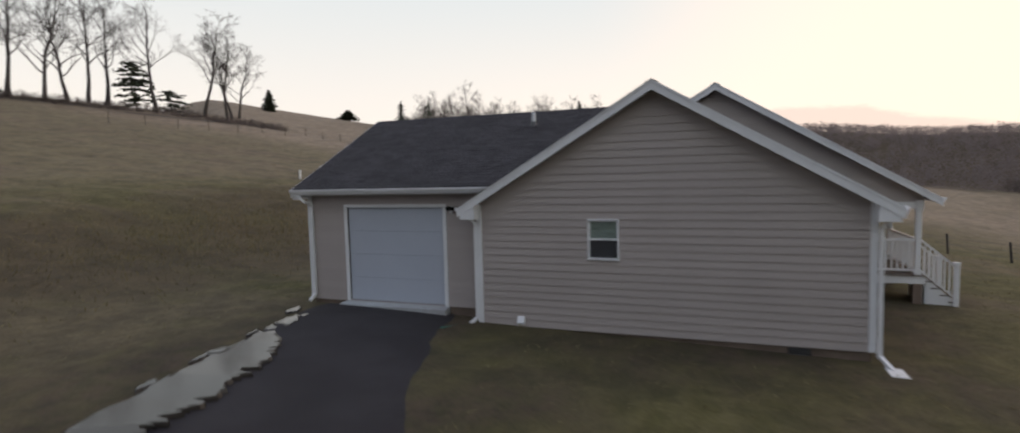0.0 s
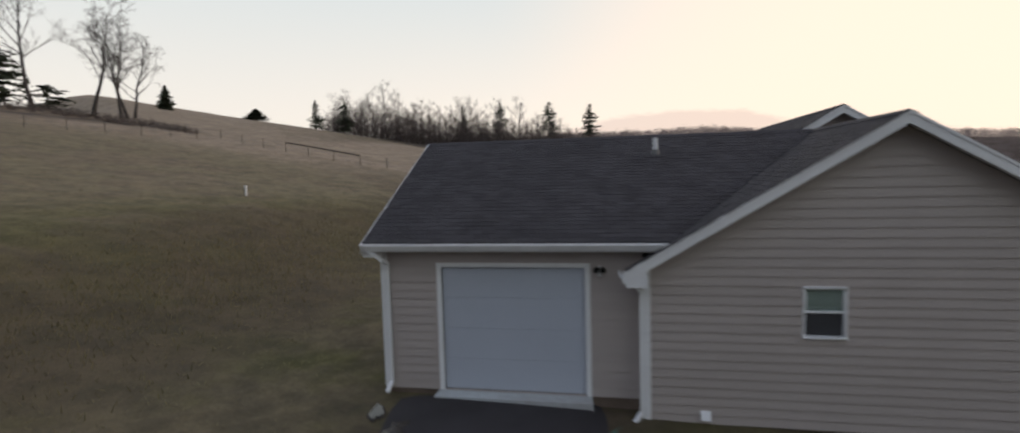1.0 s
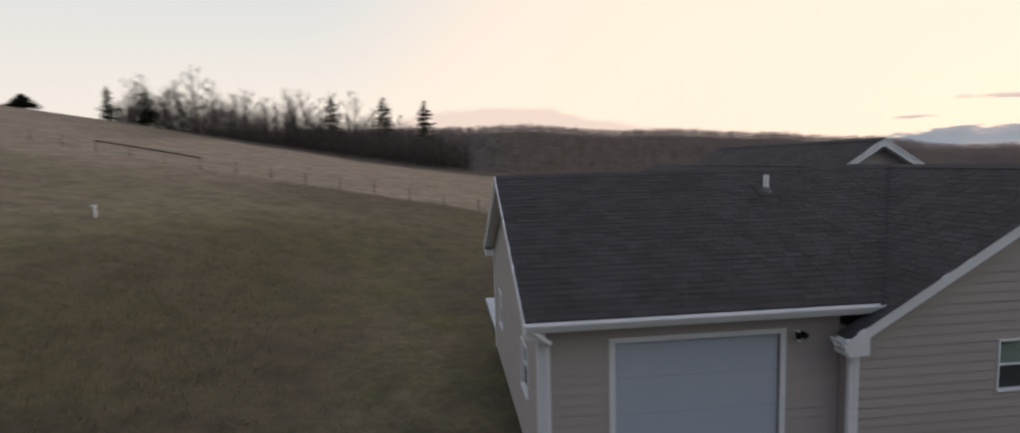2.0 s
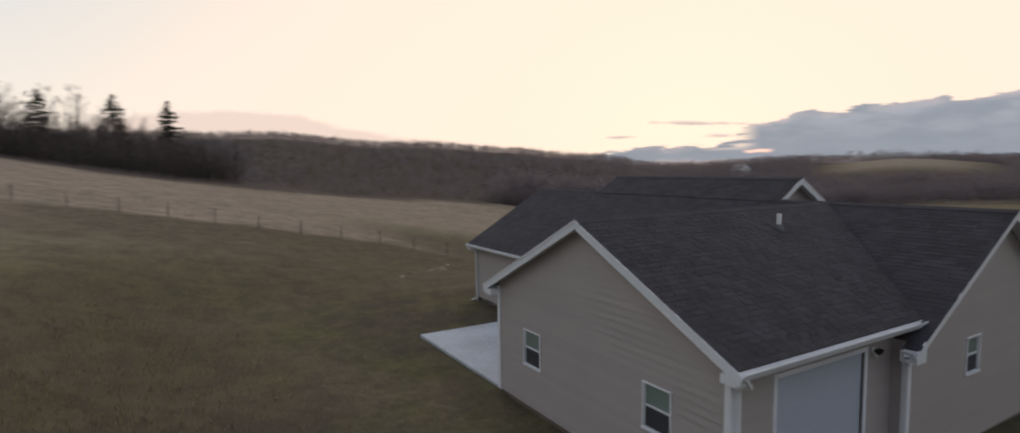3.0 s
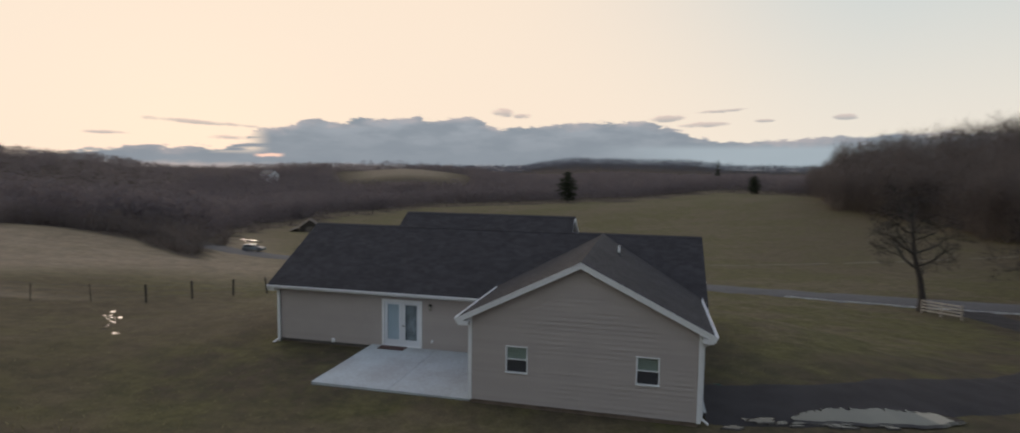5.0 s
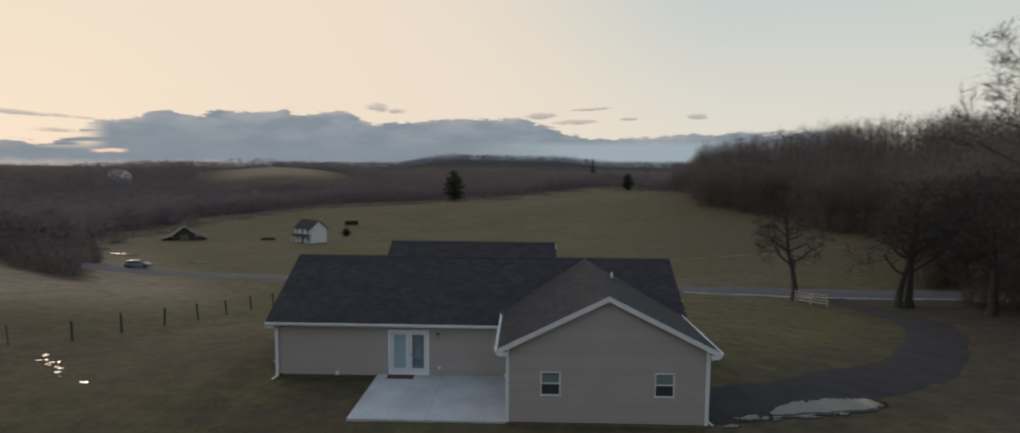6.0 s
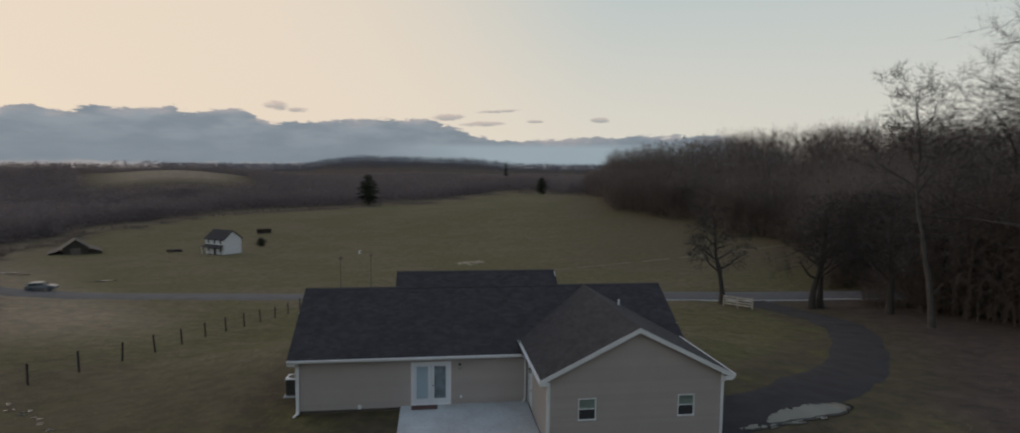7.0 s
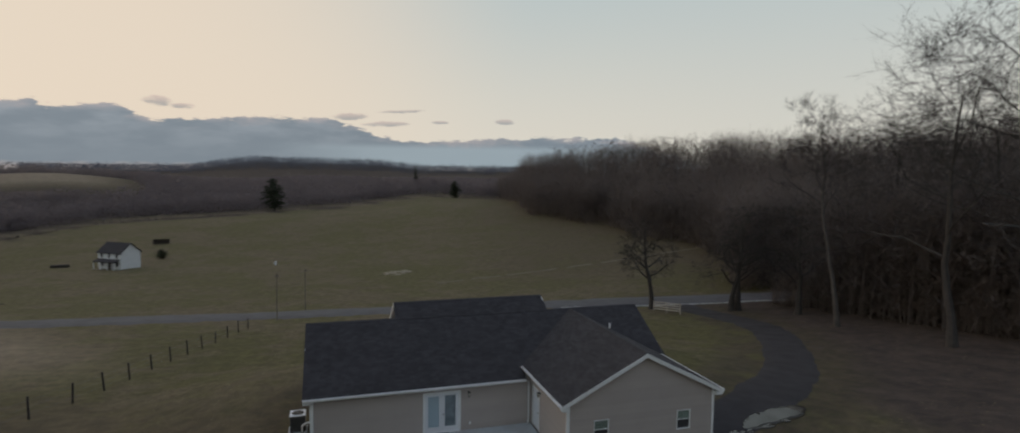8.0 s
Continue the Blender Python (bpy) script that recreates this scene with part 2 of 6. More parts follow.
def ground_material():
    """Winter pasture: green where it is grazed, straw and brown where it stands, leaf litter under the woods."""
    m = bpy.data.materials.new("winter_pasture")
    nt = nodes_of(m)
    out = nt.nodes.new("ShaderNodeOutputMaterial")
    p = nt.nodes.new("ShaderNodeBsdfPrincipled")
    geo = nt.nodes.new("ShaderNodeNewGeometry")
    pos = geo.outputs["Position"]
    cover = nt.nodes.new("ShaderNodeAttribute")
    cover.attribute_name = "cover"
    sep = nt.nodes.new("ShaderNodeSeparateColor")
    link(nt, cover.outputs["Color"], sep.inputs[0])
    straw, litter, yard = sep.outputs
    big = noise_tex(nt, pos, 0.05, 5, 0.6)
    mid = noise_tex(nt, pos, 0.28, 5, 0.62)
    small = noise_tex(nt, pos, 2.3, 5, 0.65)
    tiny = noise_tex(nt, pos, 14.0, 4, 0.7)
    clump = noise_tex(nt, pos, 0.9, 6, 0.75)
    green = mix(nt, smooth(nt, small, 0.35, 0.7), (0.093, 0.087, 0.035), (0.130, 0.116, 0.055))
    brown = mix(nt, smooth(nt, small, 0.3, 0.7), (0.116, 0.094, 0.056), (0.154, 0.125, 0.076))
    f = math_node(nt, "ADD", math_node(nt, "MULTIPLY", mid, 0.6), math_node(nt, "MULTIPLY", big, 0.6))
    grass = mix(nt, smooth(nt, f, 0.53, 0.68), green, brown)
    hay = mix(nt, smooth(nt, mid, 0.3, 0.7), (0.315, 0.252, 0.186), (0.245, 0.194, 0.138))
    c = mix(nt, straw, grass, hay)
    wood = mix(nt, smooth(nt, mid, 0.3, 0.7), (0.095, 0.073, 0.060), (0.066, 0.052, 0.045))
    c = mix(nt, litter, c, wood)
    soil = mix(nt, smooth(nt, small, 0.3, 0.7), (0.088, 0.067, 0.048), (0.075, 0.067, 0.037))
    tangle = mix(nt, smooth(nt, small, 0.3, 0.7), (0.112, 0.087, 0.056), (0.088, 0.071, 0.043))
    c = mix(nt, math_node(nt, "MULTIPLY", cover.outputs["Alpha"], smooth(nt, f, 0.42, 0.62, 0.55, 1.0)), c, tangle)
    c = mix(nt, math_node(nt, "MULTIPLY", yard, smooth(nt, mid, 0.30, 0.58)), c, soil)
    c = mix(nt, math_node(nt, "MULTIPLY", smooth(nt, tiny, 0.35, 0.75), 0.5), c, mix(nt, 1.0, c, (0.45, 0.45, 0.45), "MULTIPLY"))
    c = mix(nt, smooth(nt, clump, 0.36, 0.64), mix(nt, 1.0, c, (0.80, 0.81, 0.83), "MULTIPLY"), mix(nt, 1.0, c, (1.20, 1.18, 1.14), "MULTIPLY"))
    link(nt, c, p.inputs["Base Color"])
    p.inputs["Roughness"].default_value = 0.95
    p.inputs["Specular IOR Level"].default_value = 0.15
    bn = nt.nodes.new("ShaderNodeBump")
    bn.inputs["Strength"].default_value, bn.inputs["Distance"].default_value = 0.7, 0.08
    link(nt, math_node(nt, "ADD", small, math_node(nt, "MULTIPLY", tiny, 0.5)), bn.inputs["Height"])
    link(nt, bn.outputs[0], p.inputs["Normal"])
    link(nt, p.outputs[0], out.inputs[0])
    return m


SIDING = material("beige_vinyl_siding", (0.400, 0.354, 0.330), 0.55, (0.370, 0.327, 0.305), 0.8, 30, 0.4, 0.06, 220, each=0.03)
WHITE = material("white_vinyl_trim", (0.78, 0.79, 0.80), 0.45, (0.66, 0.67, 0.68), 1.5, 25, 0.3, 0.03, 150)
DOORWHITE = material("white_painted_steel", (0.72, 0.74, 0.78), 0.4, (0.64, 0.66, 0.70), 0.7, 18, 0.35, 0.03, 90)
SHINGLE = material("charcoal_asphalt_shingle", (0.045, 0.042, 0.046), 0.85, (0.031, 0.029, 0.032), 1.3, 90, 0.5, 0.5, 260, island=0.2, spec=0.36)
SHINGLE_EACH = material("charcoal_asphalt_shingle_piece", (0.045, 0.042, 0.046), 0.85, (0.031, 0.029, 0.032), 1.3, 90, 0.5, 0.5, 260, each=0.2, spec=0.36)
CONCRETE = material("broom_finished_concrete", (0.48, 0.525, 0.535), 0.85, (0.35, 0.345, 0.345), 0.4, 9, 0.5, 0.15, 180)
BLOCK = material("brown_stained_foundation_block", (0.20, 0.15, 0.12), 0.9, (0.12, 0.09, 0.07), 2.0, 30, 0.5, 0.4, 90)
GARAGE = material("pale_blue_grey_steel_door", (0.46, 0.50, 0.57), 0.45, (0.41, 0.45, 0.52), 0.7, 18, 0.35, 0.03, 90)
ASPHALT = material("dark_asphalt", (0.052, 0.048, 0.050), 0.95, (0.036, 0.033, 0.034), 0.6, 60, 0.5, 0.5, 240, spec=0.2)
ROAD = material("worn_road_asphalt", (0.098, 0.096, 0.101), 0.9, (0.070, 0.068, 0.071), 0.5, 60, 0.5, 0.4, 240)
BARK = material("grey_brown_bark", (0.062, 0.053, 0.048), 0.95, (0.036, 0.032, 0.029), 3.0, 25, 0.5, 0.6, 30)
PALEBARK = material("pale_sycamore_bark", (0.098, 0.086, 0.077), 0.9, (0.048, 0.042, 0.038), 1.6, 14, 0.5, 0.5, 20)
TWIGS = material("brown_winter_twigs", (0.205, 0.172, 0.155), 0.95, (0.150, 0.128, 0.116), 0.1, 2.0, 0.5, 0, island=0.2, spec=0.05, through=0.45)
# distance haze mixed into these two colours: paler and greyer than TWIGS
FARTWIGS = material("haze_paled_far_woods", (0.225, 0.196, 0.200), 0.95, (0.185, 0.162, 0.168), 0.02, 0.2, 0.5, 0, island=0.08, spec=0.03, through=0.5)
RIDGETWIGS = material("haze_paled_ridge_woods", (0.250, 0.216, 0.212), 0.95, (0.215, 0.188, 0.188), 0.02, 0.2, 0.5, 0, island=0.05, spec=0.03, through=0.6)
DARKTWIGS = material("dark_winter_twigs", (0.130, 0.108, 0.100), 0.95, (0.090, 0.076, 0.070), 0.1, 2.0, 0.5, 0, island=0.2, spec=0.05, through=0.3)
BRUSHTWIGS = material("tan_brown_brush", (0.270, 0.225, 0.198), 0.95, (0.205, 0.172, 0.152), 0.1, 2.0, 0.5, 0, island=0.2, spec=0.05, through=0.5)
# distance haze painted into the base colour, bluer than bare twigs
HAZEWOODS = material("haze_tinted_woods", (0.150, 0.156, 0.190), 0.95, (0.120, 0.126, 0.155), 0.01, 0.1, 0.5, 0, island=0.08, spec=0.03, through=0.25)
NEEDLES = material("dark_green_needles", (0.066, 0.078, 0.050), 0.9, (0.040, 0.050, 0.033), 0.6, 5.0, 0.5, 0, island=0.35, spec=0.1, through=0.3)
PALEWOOD = material("pale_weathered_boards", (0.42, 0.385, 0.34), 0.85, (0.30, 0.27, 0.235), 2.0, 30, 0.5, 0.3, 60)
STRAWPATCH = material("bleached_straw", (0.26, 0.225, 0.165), 0.95, (0.16, 0.14, 0.09), 0.7, 9, 0.5, 0.4, 40)
WOOD = material("weathered_grey_wood", (0.20, 0.17, 0.145), 0.9, (0.10, 0.085, 0.072), 2.0, 30, 0.5, 0.4, 60)
DARKWOOD = material("dark_weathered_post", (0.075, 0.062, 0.052), 0.95, (0.04, 0.034, 0.03), 3.0, 30, 0.5, 0.4, 60)
BLACK = material("black_powder_coated_metal", (0.018, 0.018, 0.018), 0.45, None, 3, 30, 0.3, 0, metal=0.6)
STEEL = material("grey_painted_steel", (0.12, 0.12, 0.12), 0.5, (0.08, 0.08, 0.08), 3, 30, 0.3, 0.05, metal=0.3)
RUSTTIN = material("rusty_dark_roofing", (0.075, 0.066, 0.060), 0.8, (0.045, 0.038, 0.034), 0.6, 8, 0.5, 0.1)
TIN = material("dull_grey_roofing_tin", (0.17, 0.17, 0.18), 0.6, (0.10, 0.08, 0.07), 0.6, 8, 0.5, 0.1, metal=0.2)
GLASS = glass_material("window_glass", (0.80, 0.84, 0.82))
DOORGLASS = glass_material("door_glass", (0.92, 0.95, 0.96))
FROST = material("lantern_glass", (0.5, 0.48, 0.42), 0.25, None, 5, 30, 0.2, 0)
SCREEN = material("dark_insect_screen", (0.042, 0.042, 0.046), 0.85, None, 9, 300, 0.3, 0.1, 600)
BLIND = material("white_cellular_blind", (0.84, 0.87, 0.90), 0.9, (0.77, 0.80, 0.83), 3, 30, 0.3, 0)
GREYBLIND = material("grey_green_window_shade", (0.50, 0.53, 0.52), 0.9, (0.42, 0.45, 0.44), 3, 30, 0.3, 0)
PLASTER = material("dim_interior_plaster", (0.20, 0.19, 0.18), 0.9, None, 2, 20, 0.3, 0)
MAT = material("red_brown_coir", (0.11, 0.062, 0.055), 0.95, (0.08, 0.046, 0.042), 8, 90, 0.5, 0.6, 200)
GREENPLASTIC = material("green_drain_plastic", (0.03, 0.12, 0.085), 0.5, None, 5, 40, 0.3, 0)
CARPAINT = material("silver_car_paint", (0.20, 0.22, 0.24), 0.3, None, 3, 30, 0.2, 0, metal=0.6)
RUBBER = material("black_rubber", (0.015, 0.015, 0.015), 0.8, None, 5, 40, 0.3, 0.1)
PAINTLINE = material("worn_white_road_paint", (0.5, 0.5, 0.48), 0.8, (0.25, 0.25, 0.24), 2, 30, 0.5, 0.1)
TUFT = material("winter_grass_tufts", (0.20, 0.178, 0.095), 0.95, (0.165, 0.135, 0.078), 0.15, 2.0, 0.5, 0, island=0.4, spec=0.05, through=0.5)
GROUND = ground_material()
WATER = water_material("standing_water")


# ---- small building helpers ----
def mesh_from(name, verts, faces, mat, flat=True):
    me = bpy.data.meshes.new(name)
    me.from_pydata([tuple(v) for v in verts], [], faces)
    me.materials.append(mat)
    if not flat:
        me.polygons.foreach_set("use_smooth", [True] * len(me.polygons))
    me.update()
    return me


def thing(name, base, label, category, group="", kind=""):
    e = new(name)
    e.location = base
    e.empty_display_size = 0.3
    return tagged(e, label, category, group, kind)


def attach(ob, parent):
    ob.parent = parent
    if parent.data is None:
        ob.matrix_parent_inverse = Matrix.Translation(-parent.location)
    return ob


def part(name, bm, mat, parent, label=""):
    me = bpy.data.meshes.new(name)
    bmesh.ops.recalc_face_normals(bm, faces=bm.faces)
    bm.to_mesh(me)
    bm.free()
    me.materials.append(mat)
    ob = attach(new(name, me), parent)
    return tagged(ob, label)


def pmesh(name, verts, faces, mat, parent, label="", kind=""):
    ob = attach(new(name, mesh_from(name, verts, faces, mat)), parent)
    return tagged(ob, label, kind=kind)


def add_box(bm, x0, x1, y0, y1, z0, z1, bev=0.0):
    sub = bmesh.new()
    bmesh.ops.create_cube(sub, size=1)
    bmesh.ops.transform(sub, matrix=Matrix.Translation(((x0 + x1) / 2, (y0 + y1) / 2, (z0 + z1) / 2)) @ Matrix.Diagonal((abs(x1 - x0), abs(y1 - y0), abs(z1 - z0), 1)), verts=sub.verts)
    if bev:
        bmesh.ops.bevel(sub, geom=sub.edges[:], offset=bev, segments=1, affect="EDGES")
    tmp = bpy.data.meshes.new("tmp")
    sub.to_mesh(tmp)
    sub.free()
    bm.from_mesh(tmp)
    bpy.data.meshes.remove(tmp)
    return bm


def boxes(*dims, bev=0.0):
    bm = bmesh.new()
    for d in dims:
        add_box(bm, *d, bev=bev)
    return bm


def add_cyl(bm, a, b, r0, r1=None, seg=10):
    a, b = Vector(a), Vector(b)
    q = (b - a).to_track_quat("Z", "Y").to_matrix().to_4x4()
    bmesh.ops.create_cone(bm, cap_ends=True, segments=seg, radius1=r0, radius2=r0 if r1 is None else r1, depth=(b - a).length, matrix=Matrix.Translation((a + b) / 2) @ q)
    return bm


def add_prism(bm, pts, offset):
    """A slab with the given flat outline and its copy moved by offset."""
    o = Vector(offset)
    low = [bm.verts.new(Vector(p)) for p in pts]
    top = [bm.verts.new(Vector(p) + o) for p in pts]
    bm.faces.new(low)
    bm.faces.new(list(reversed(top)))
    for i in range(len(pts)):
        j = (i + 1) % len(pts)
        bm.faces.new((low[i], low[j], top[j], top[i]))
    return bm


# ---- ground ----
def step(a, lo, hi):
    t = np.clip((a - lo) / (hi - lo), 0, 1)
    return t * t * (3 - 2 * t)


def ring(az, knots):
    """Smooth value round the compass from (degrees, value) knots."""
    xs = np.array([k[0] for k in knots] + [knots[0][0] + 360.0])
    ys = np.array([k[1] for k in knots] + [knots[0][1]])
    a = (np.asarray(az) - xs[0]) % 360 + xs[0]
    i = np.clip(np.searchsorted(xs, a, "right") - 1, 0, len(xs) - 2)
    t = (a - xs[i]) / (xs[i + 1] - xs[i])
    t = t * t * (3 - 2 * t)
    return ys[i] * (1 - t) + ys[i + 1] * t


VALLEY = [(-180, 20), (-120, 14), (-70, 8), (-40, 3), (-15, -4), (5, -11), (30, -15), (60, -15), (80, -12), (100, -4), (115, 9), (140, 24)]
RIDGE = [(-180, 3.0), (-120, 2.0), (-60, 1.2), (-30, 0.2), (-12, -1.0), (8, -1.1), (20, -0.7), (28, -0.35), (45, -0.5), (52, 0.3), (60, 1.1), (72, 2.0), (84, 2.6), (95, 2.5), (112, 2.4), (140, 3.0)]
FAR = [(-180, 0.5), (-60, 0.5), (-22, 0.35), (-9, 0.35), (-3, 0.85), (7, 0.95), (14, 0.05), (21, 0.0), (60, 0.0), (120, 0.5)]
HILL = [(0, 0, -0.63), (0, 1, -14.11), (0, 2, 5.04), (0, 3, -0.25), (0, 4, -0.01), (1, 0, -1.06), (1, 1, 3.44), (1, 2, 1.67), (1, 3, -0.77),
        (2, 0, 3.25), (2, 1, 1.41), (2, 2, -0.64), (3, 0, 0.01), (3, 1, -0.33), (4, 0, -0.87)]


def field_edge(az):
    """Distance at which the pasture ends and the woods begin, round the compass."""
    return ring(az, [(-180, 200), (-110, 90), (-75, 62), (-51, 79), (-33, 149), (-26, 190), (-19, 225), (-15.5, 350), (-8, 408), (2.5, 356), (12, 318), (20, 316), (31, 262), (37, 210), (42, 165),
                     (47, 92), (52, 68), (56, 97), (61, 109), (66, 103), (77, 97), (90, 94), (101, 92), (114, 104), (121, 126), (126, 160), (150, 190)])


def ground_z(x, y):
    x, y = np.asarray(x, float), np.asarray(y, float)
    r = np.hypot(x + 8, y)
    az = np.degrees(np.arctan2(-(x + 8), y))
    k = np.minimum(1.0, 330 / np.maximum(r, 1))
    u, v = (x + 8) * k / 100 - 0.08, y * k / 100
    near = sum(c * u ** i * v ** j for i, j, c in HILL)
    near = near + 2.4 * np.exp(-((x + 108) ** 2 + (y - 50) ** 2) / 900) - 0.7 * np.exp(-((x + 33) ** 2 + (y - 4) ** 2) / 150)
    near = near - 0.8 * np.exp(-((x - 30) ** 2 + (y - 43) ** 2) / 250)
    # level pad round the house
    dx = np.maximum(np.maximum(-19.1 - x, x - 2.0), 0)
    dy = np.maximum(np.maximum(-6.0 - y, y - 11.0), 0)
    d = np.hypot(dx, dy)
    pad = -0.04 - 0.03 * np.clip(y + 4, 0, 20) - 0.004 * np.clip(-8 - x, 0, 20)
    w = step(d, 0.5, 15.0)
    near = pad * (1 - w) + near * w
    valley, ridge, far = ring(az, VALLEY), ring(az, RIDGE), ring(az, FAR)
    wob = 6 * np.sin(az * 0.31 + 1.0) * np.sin(r * 0.011 + az * 0.1)
    z1 = 10 + 620 * np.tan(np.radians(ridge)) + 0.35 * wob
    out = valley + (z1 - valley) * step(r, 330, 640)
    out = out + (8 + 2400 * np.tan(np.radians(far)) - out) * step(r, 1500, 2400)
    out = out - 30 * step(r, 680, 900) * (1 - step(r, 1200, 1800))
    out = out - 60 * step(r, 2500, 3400)
    out = out + 9 * np.exp(-(((az - 23.5) / 6.5) ** 2)) * np.exp(-(((r - 535) / 60) ** 2))
    e = field_edge(az)
    open_side = step(az, 46, 58) * (1 - step(az, 80, 97))
    b = step(r, 190 * (1 - open_side) + (e + 4) * open_side, 340 * (1 - open_side) + (e + 130) * open_side)
    # the hill falls away behind the hedgerow
    turn = np.mod(az, 360)
    near = near - 15 * step(turn, 141, 150) * (1 - step(turn, 225, 250)) * step(r, 83, 130)
    relief = 0.05 * np.sin(x * 0.9 + 1.3 * np.sin(y * 0.5)) * np.sin(y * 0.8 + 0.7) + 0.03 * np.sin(x * 2.3 + y * 1.1)
    relief = relief * step(d, 1.0, 8.0)
    hillside = step(az, -100, -80) * (1 - step(az, -19, -15)) * step(r, e - 2, e + 115)
    return near * (1 - b) + out * b + relief + 15 * hillside * (1 - step(r, 320, 420))


DRIVE_LINE = [(-0.25, -2.75), (2.5, -2.25), (6.0, -0.65), (9.1, 1.5), (13.4, 4.8), (17.0, 8.4), (20.4, 12.4), (25.0, 18.6), (28.2, 24.2), (30.3, 31), (31.2, 38), (31.6, 51)]


def build_ground():
    na = 300
    radii = [0.0] + list(np.linspace(1.0, 60, 84)) + list(60 * (3600 / 60) ** (np.linspace(0, 1, 74)[1:]))
    a = np.radians(np.arange(na) * 360 / na)
    verts = [(-8.0, 0.0, float(ground_z(-8, 0)))]
    for r in radii[1:]:
        x, y = -8 - r * np.sin(a), r * np.cos(a)
        verts += list(zip(x, y, ground_z(x, y)))
    faces = [(0, 1 + i, 1 + (i + 1) % na) for i in range(na)]
    for k in range(len(radii) - 2):
        p, q = 1 + k * na, 1 + (k + 1) * na
        faces += [(p + i, q + i, q + (i + 1) % na, p + (i + 1) % na) for i in range(na)]
    me = mesh_from("ground", verts, faces, GROUND, flat=False)
    V = np.array(verts)
    r = np.hypot(V[:, 0] + 8, V[:, 1])
    az = np.degrees(np.arctan2(-(V[:, 0] + 8), V[:, 1]))
    edge = field_edge(az)
    litter = step(r, edge - 2, edge + 3)
    # pale hay meadow on the far hill and on the slopes of the upper pasture
    dome = np.exp(-(((az - 24.5) / 6.5) ** 4)) * step(r, 470, 495) * (1 - step(r, 560, 585))
    litter = litter * (1 - dome)
    west = step(az, 36, 48) * (1 - step(az, 150, 165)) * step(r, 40 + 12 * np.sin(az * 0.09), 72 + 12 * np.sin(az * 0.09))
    south = (1 - step(np.abs(az - 8), 30, 45)) * step(r, 40, 60) * 0.04
    upper = step(np.mod(az, 360), 92, 112) * (1 - step(np.mod(az, 360), 190, 215)) * step(r, 19, 30) * 0.42
    # the hay field beyond the fence is paler than the yard
    fence_x = np.interp(V[:, 1], [-48.4, -35, -24.5, -4.6, 3.6, 9, 17, 27.5, 48.5], [-52.7, -50.2, -49.4, -46.2, -44, -37.5, -34.6, -32.5, -28.4])
    past = fence_x - V[:, 0]
    out_here = step(past, -0.6, 1.6) * (1 - step(V[:, 1], 2, 12)) + step(past, 8, 30) * step(V[:, 1], 2, 12)
    beyond = out_here * step(V[:, 1], -50, -44) * (1 - step(V[:, 1], 40, 50))
    west = np.clip(np.maximum(west * 0.9, beyond * 1.0), 0, 1)
    meadow = step(az, -16, -12) * (1 - step(az, 45, 50)) * step(r, edge + 5, edge + 9) * (1 - step(r, edge + 24, edge + 36))
    litter = litter * (1 - 0.8 * meadow)
    straw = np.clip(0.55 * meadow + west * 0.85 + upper + south + dome * 0.9, 0, 1) * (1 - litter)
    dx = np.maximum(np.maximum(-19.1 - V[:, 0], V[:, 0] - 0), 0)
    dy = np.maximum(np.maximum(-5.1 - V[:, 1], V[:, 1] - 8), 0)
    yard = 1 - step(np.hypot(dx, dy), 0.8, 5.0)
    # muddy margins of the driveway
    near_drive = np.full(len(V), 99.0)
    for (xa, ya), (xb, yb) in zip(DRIVE_LINE, DRIVE_LINE[1:]):
        k = np.clip(((V[:, 0] - xa) * (xb - xa) + (V[:, 1] - ya) * (yb - ya)) / ((xb - xa) ** 2 + (yb - ya) ** 2), 0, 1)
        near_drive = np.minimum(near_drive, np.hypot(V[:, 0] - xa - k * (xb - xa), V[:, 1] - ya - k * (yb - ya)))
    yard = np.maximum(yard, 1 - step(near_drive, 2.6, 7.5))
    # rough brown grass at the foot of the hill
    q = np.hypot((V[:, 0] + 9) / 19, (V[:, 1] + 14.8) / 5.4) + 0.12 * np.sin(V[:, 0] * 0.35) * np.sin(V[:, 1] * 0.4)
    rough = 0.85 * (1 - step(q, 0.7, 1.35))
    # same brown tint on the far field by the woods and the west yard
    rough = np.maximum(rough, 0.7 * step(-az, 6, 24) * (1 - step(-az, 60, 90)) * step(r, 62, 110))
    rough = np.maximum(rough, 0.75 * step(az, 50, 75) * (1 - step(az, 115, 135)) * step(r, 12, 18) * (1 - beyond))
    # wet green strip beside the driveway
    lush = 1 - step(np.hypot((V[:, 0] + 3.5) / 11, (V[:, 1] + 7.4) / 2.3), 0.5, 1.1)
    rough, yard = rough * (1 - lush), yard * (1 - lush)
    # leaf litter under the trees beside the driveway, and along the hedgerow
    bend = np.interp(V[:, 0], [p[0] for p in DRIVE_LINE], [p[1] for p in DRIVE_LINE])
    shade = step(bend - V[:, 1], 2.2, 4.0) * step(V[:, 0], 9, 14) * step(V[:, 1], -30, -12)
    hedge = np.interp(V[:, 0], [-62, -52.5, -38.7, -31, -15], [-62, -59.5, -72.5, -76.5, -80])
    strip = (1 - step(np.abs(V[:, 1] - hedge - 1.0), 1.5, 4.0)) * step(V[:, 0], -62, -54) * (1 - step(V[:, 0], -16, -10))
    litter = np.maximum(np.maximum(litter, shade), strip * 0.9)
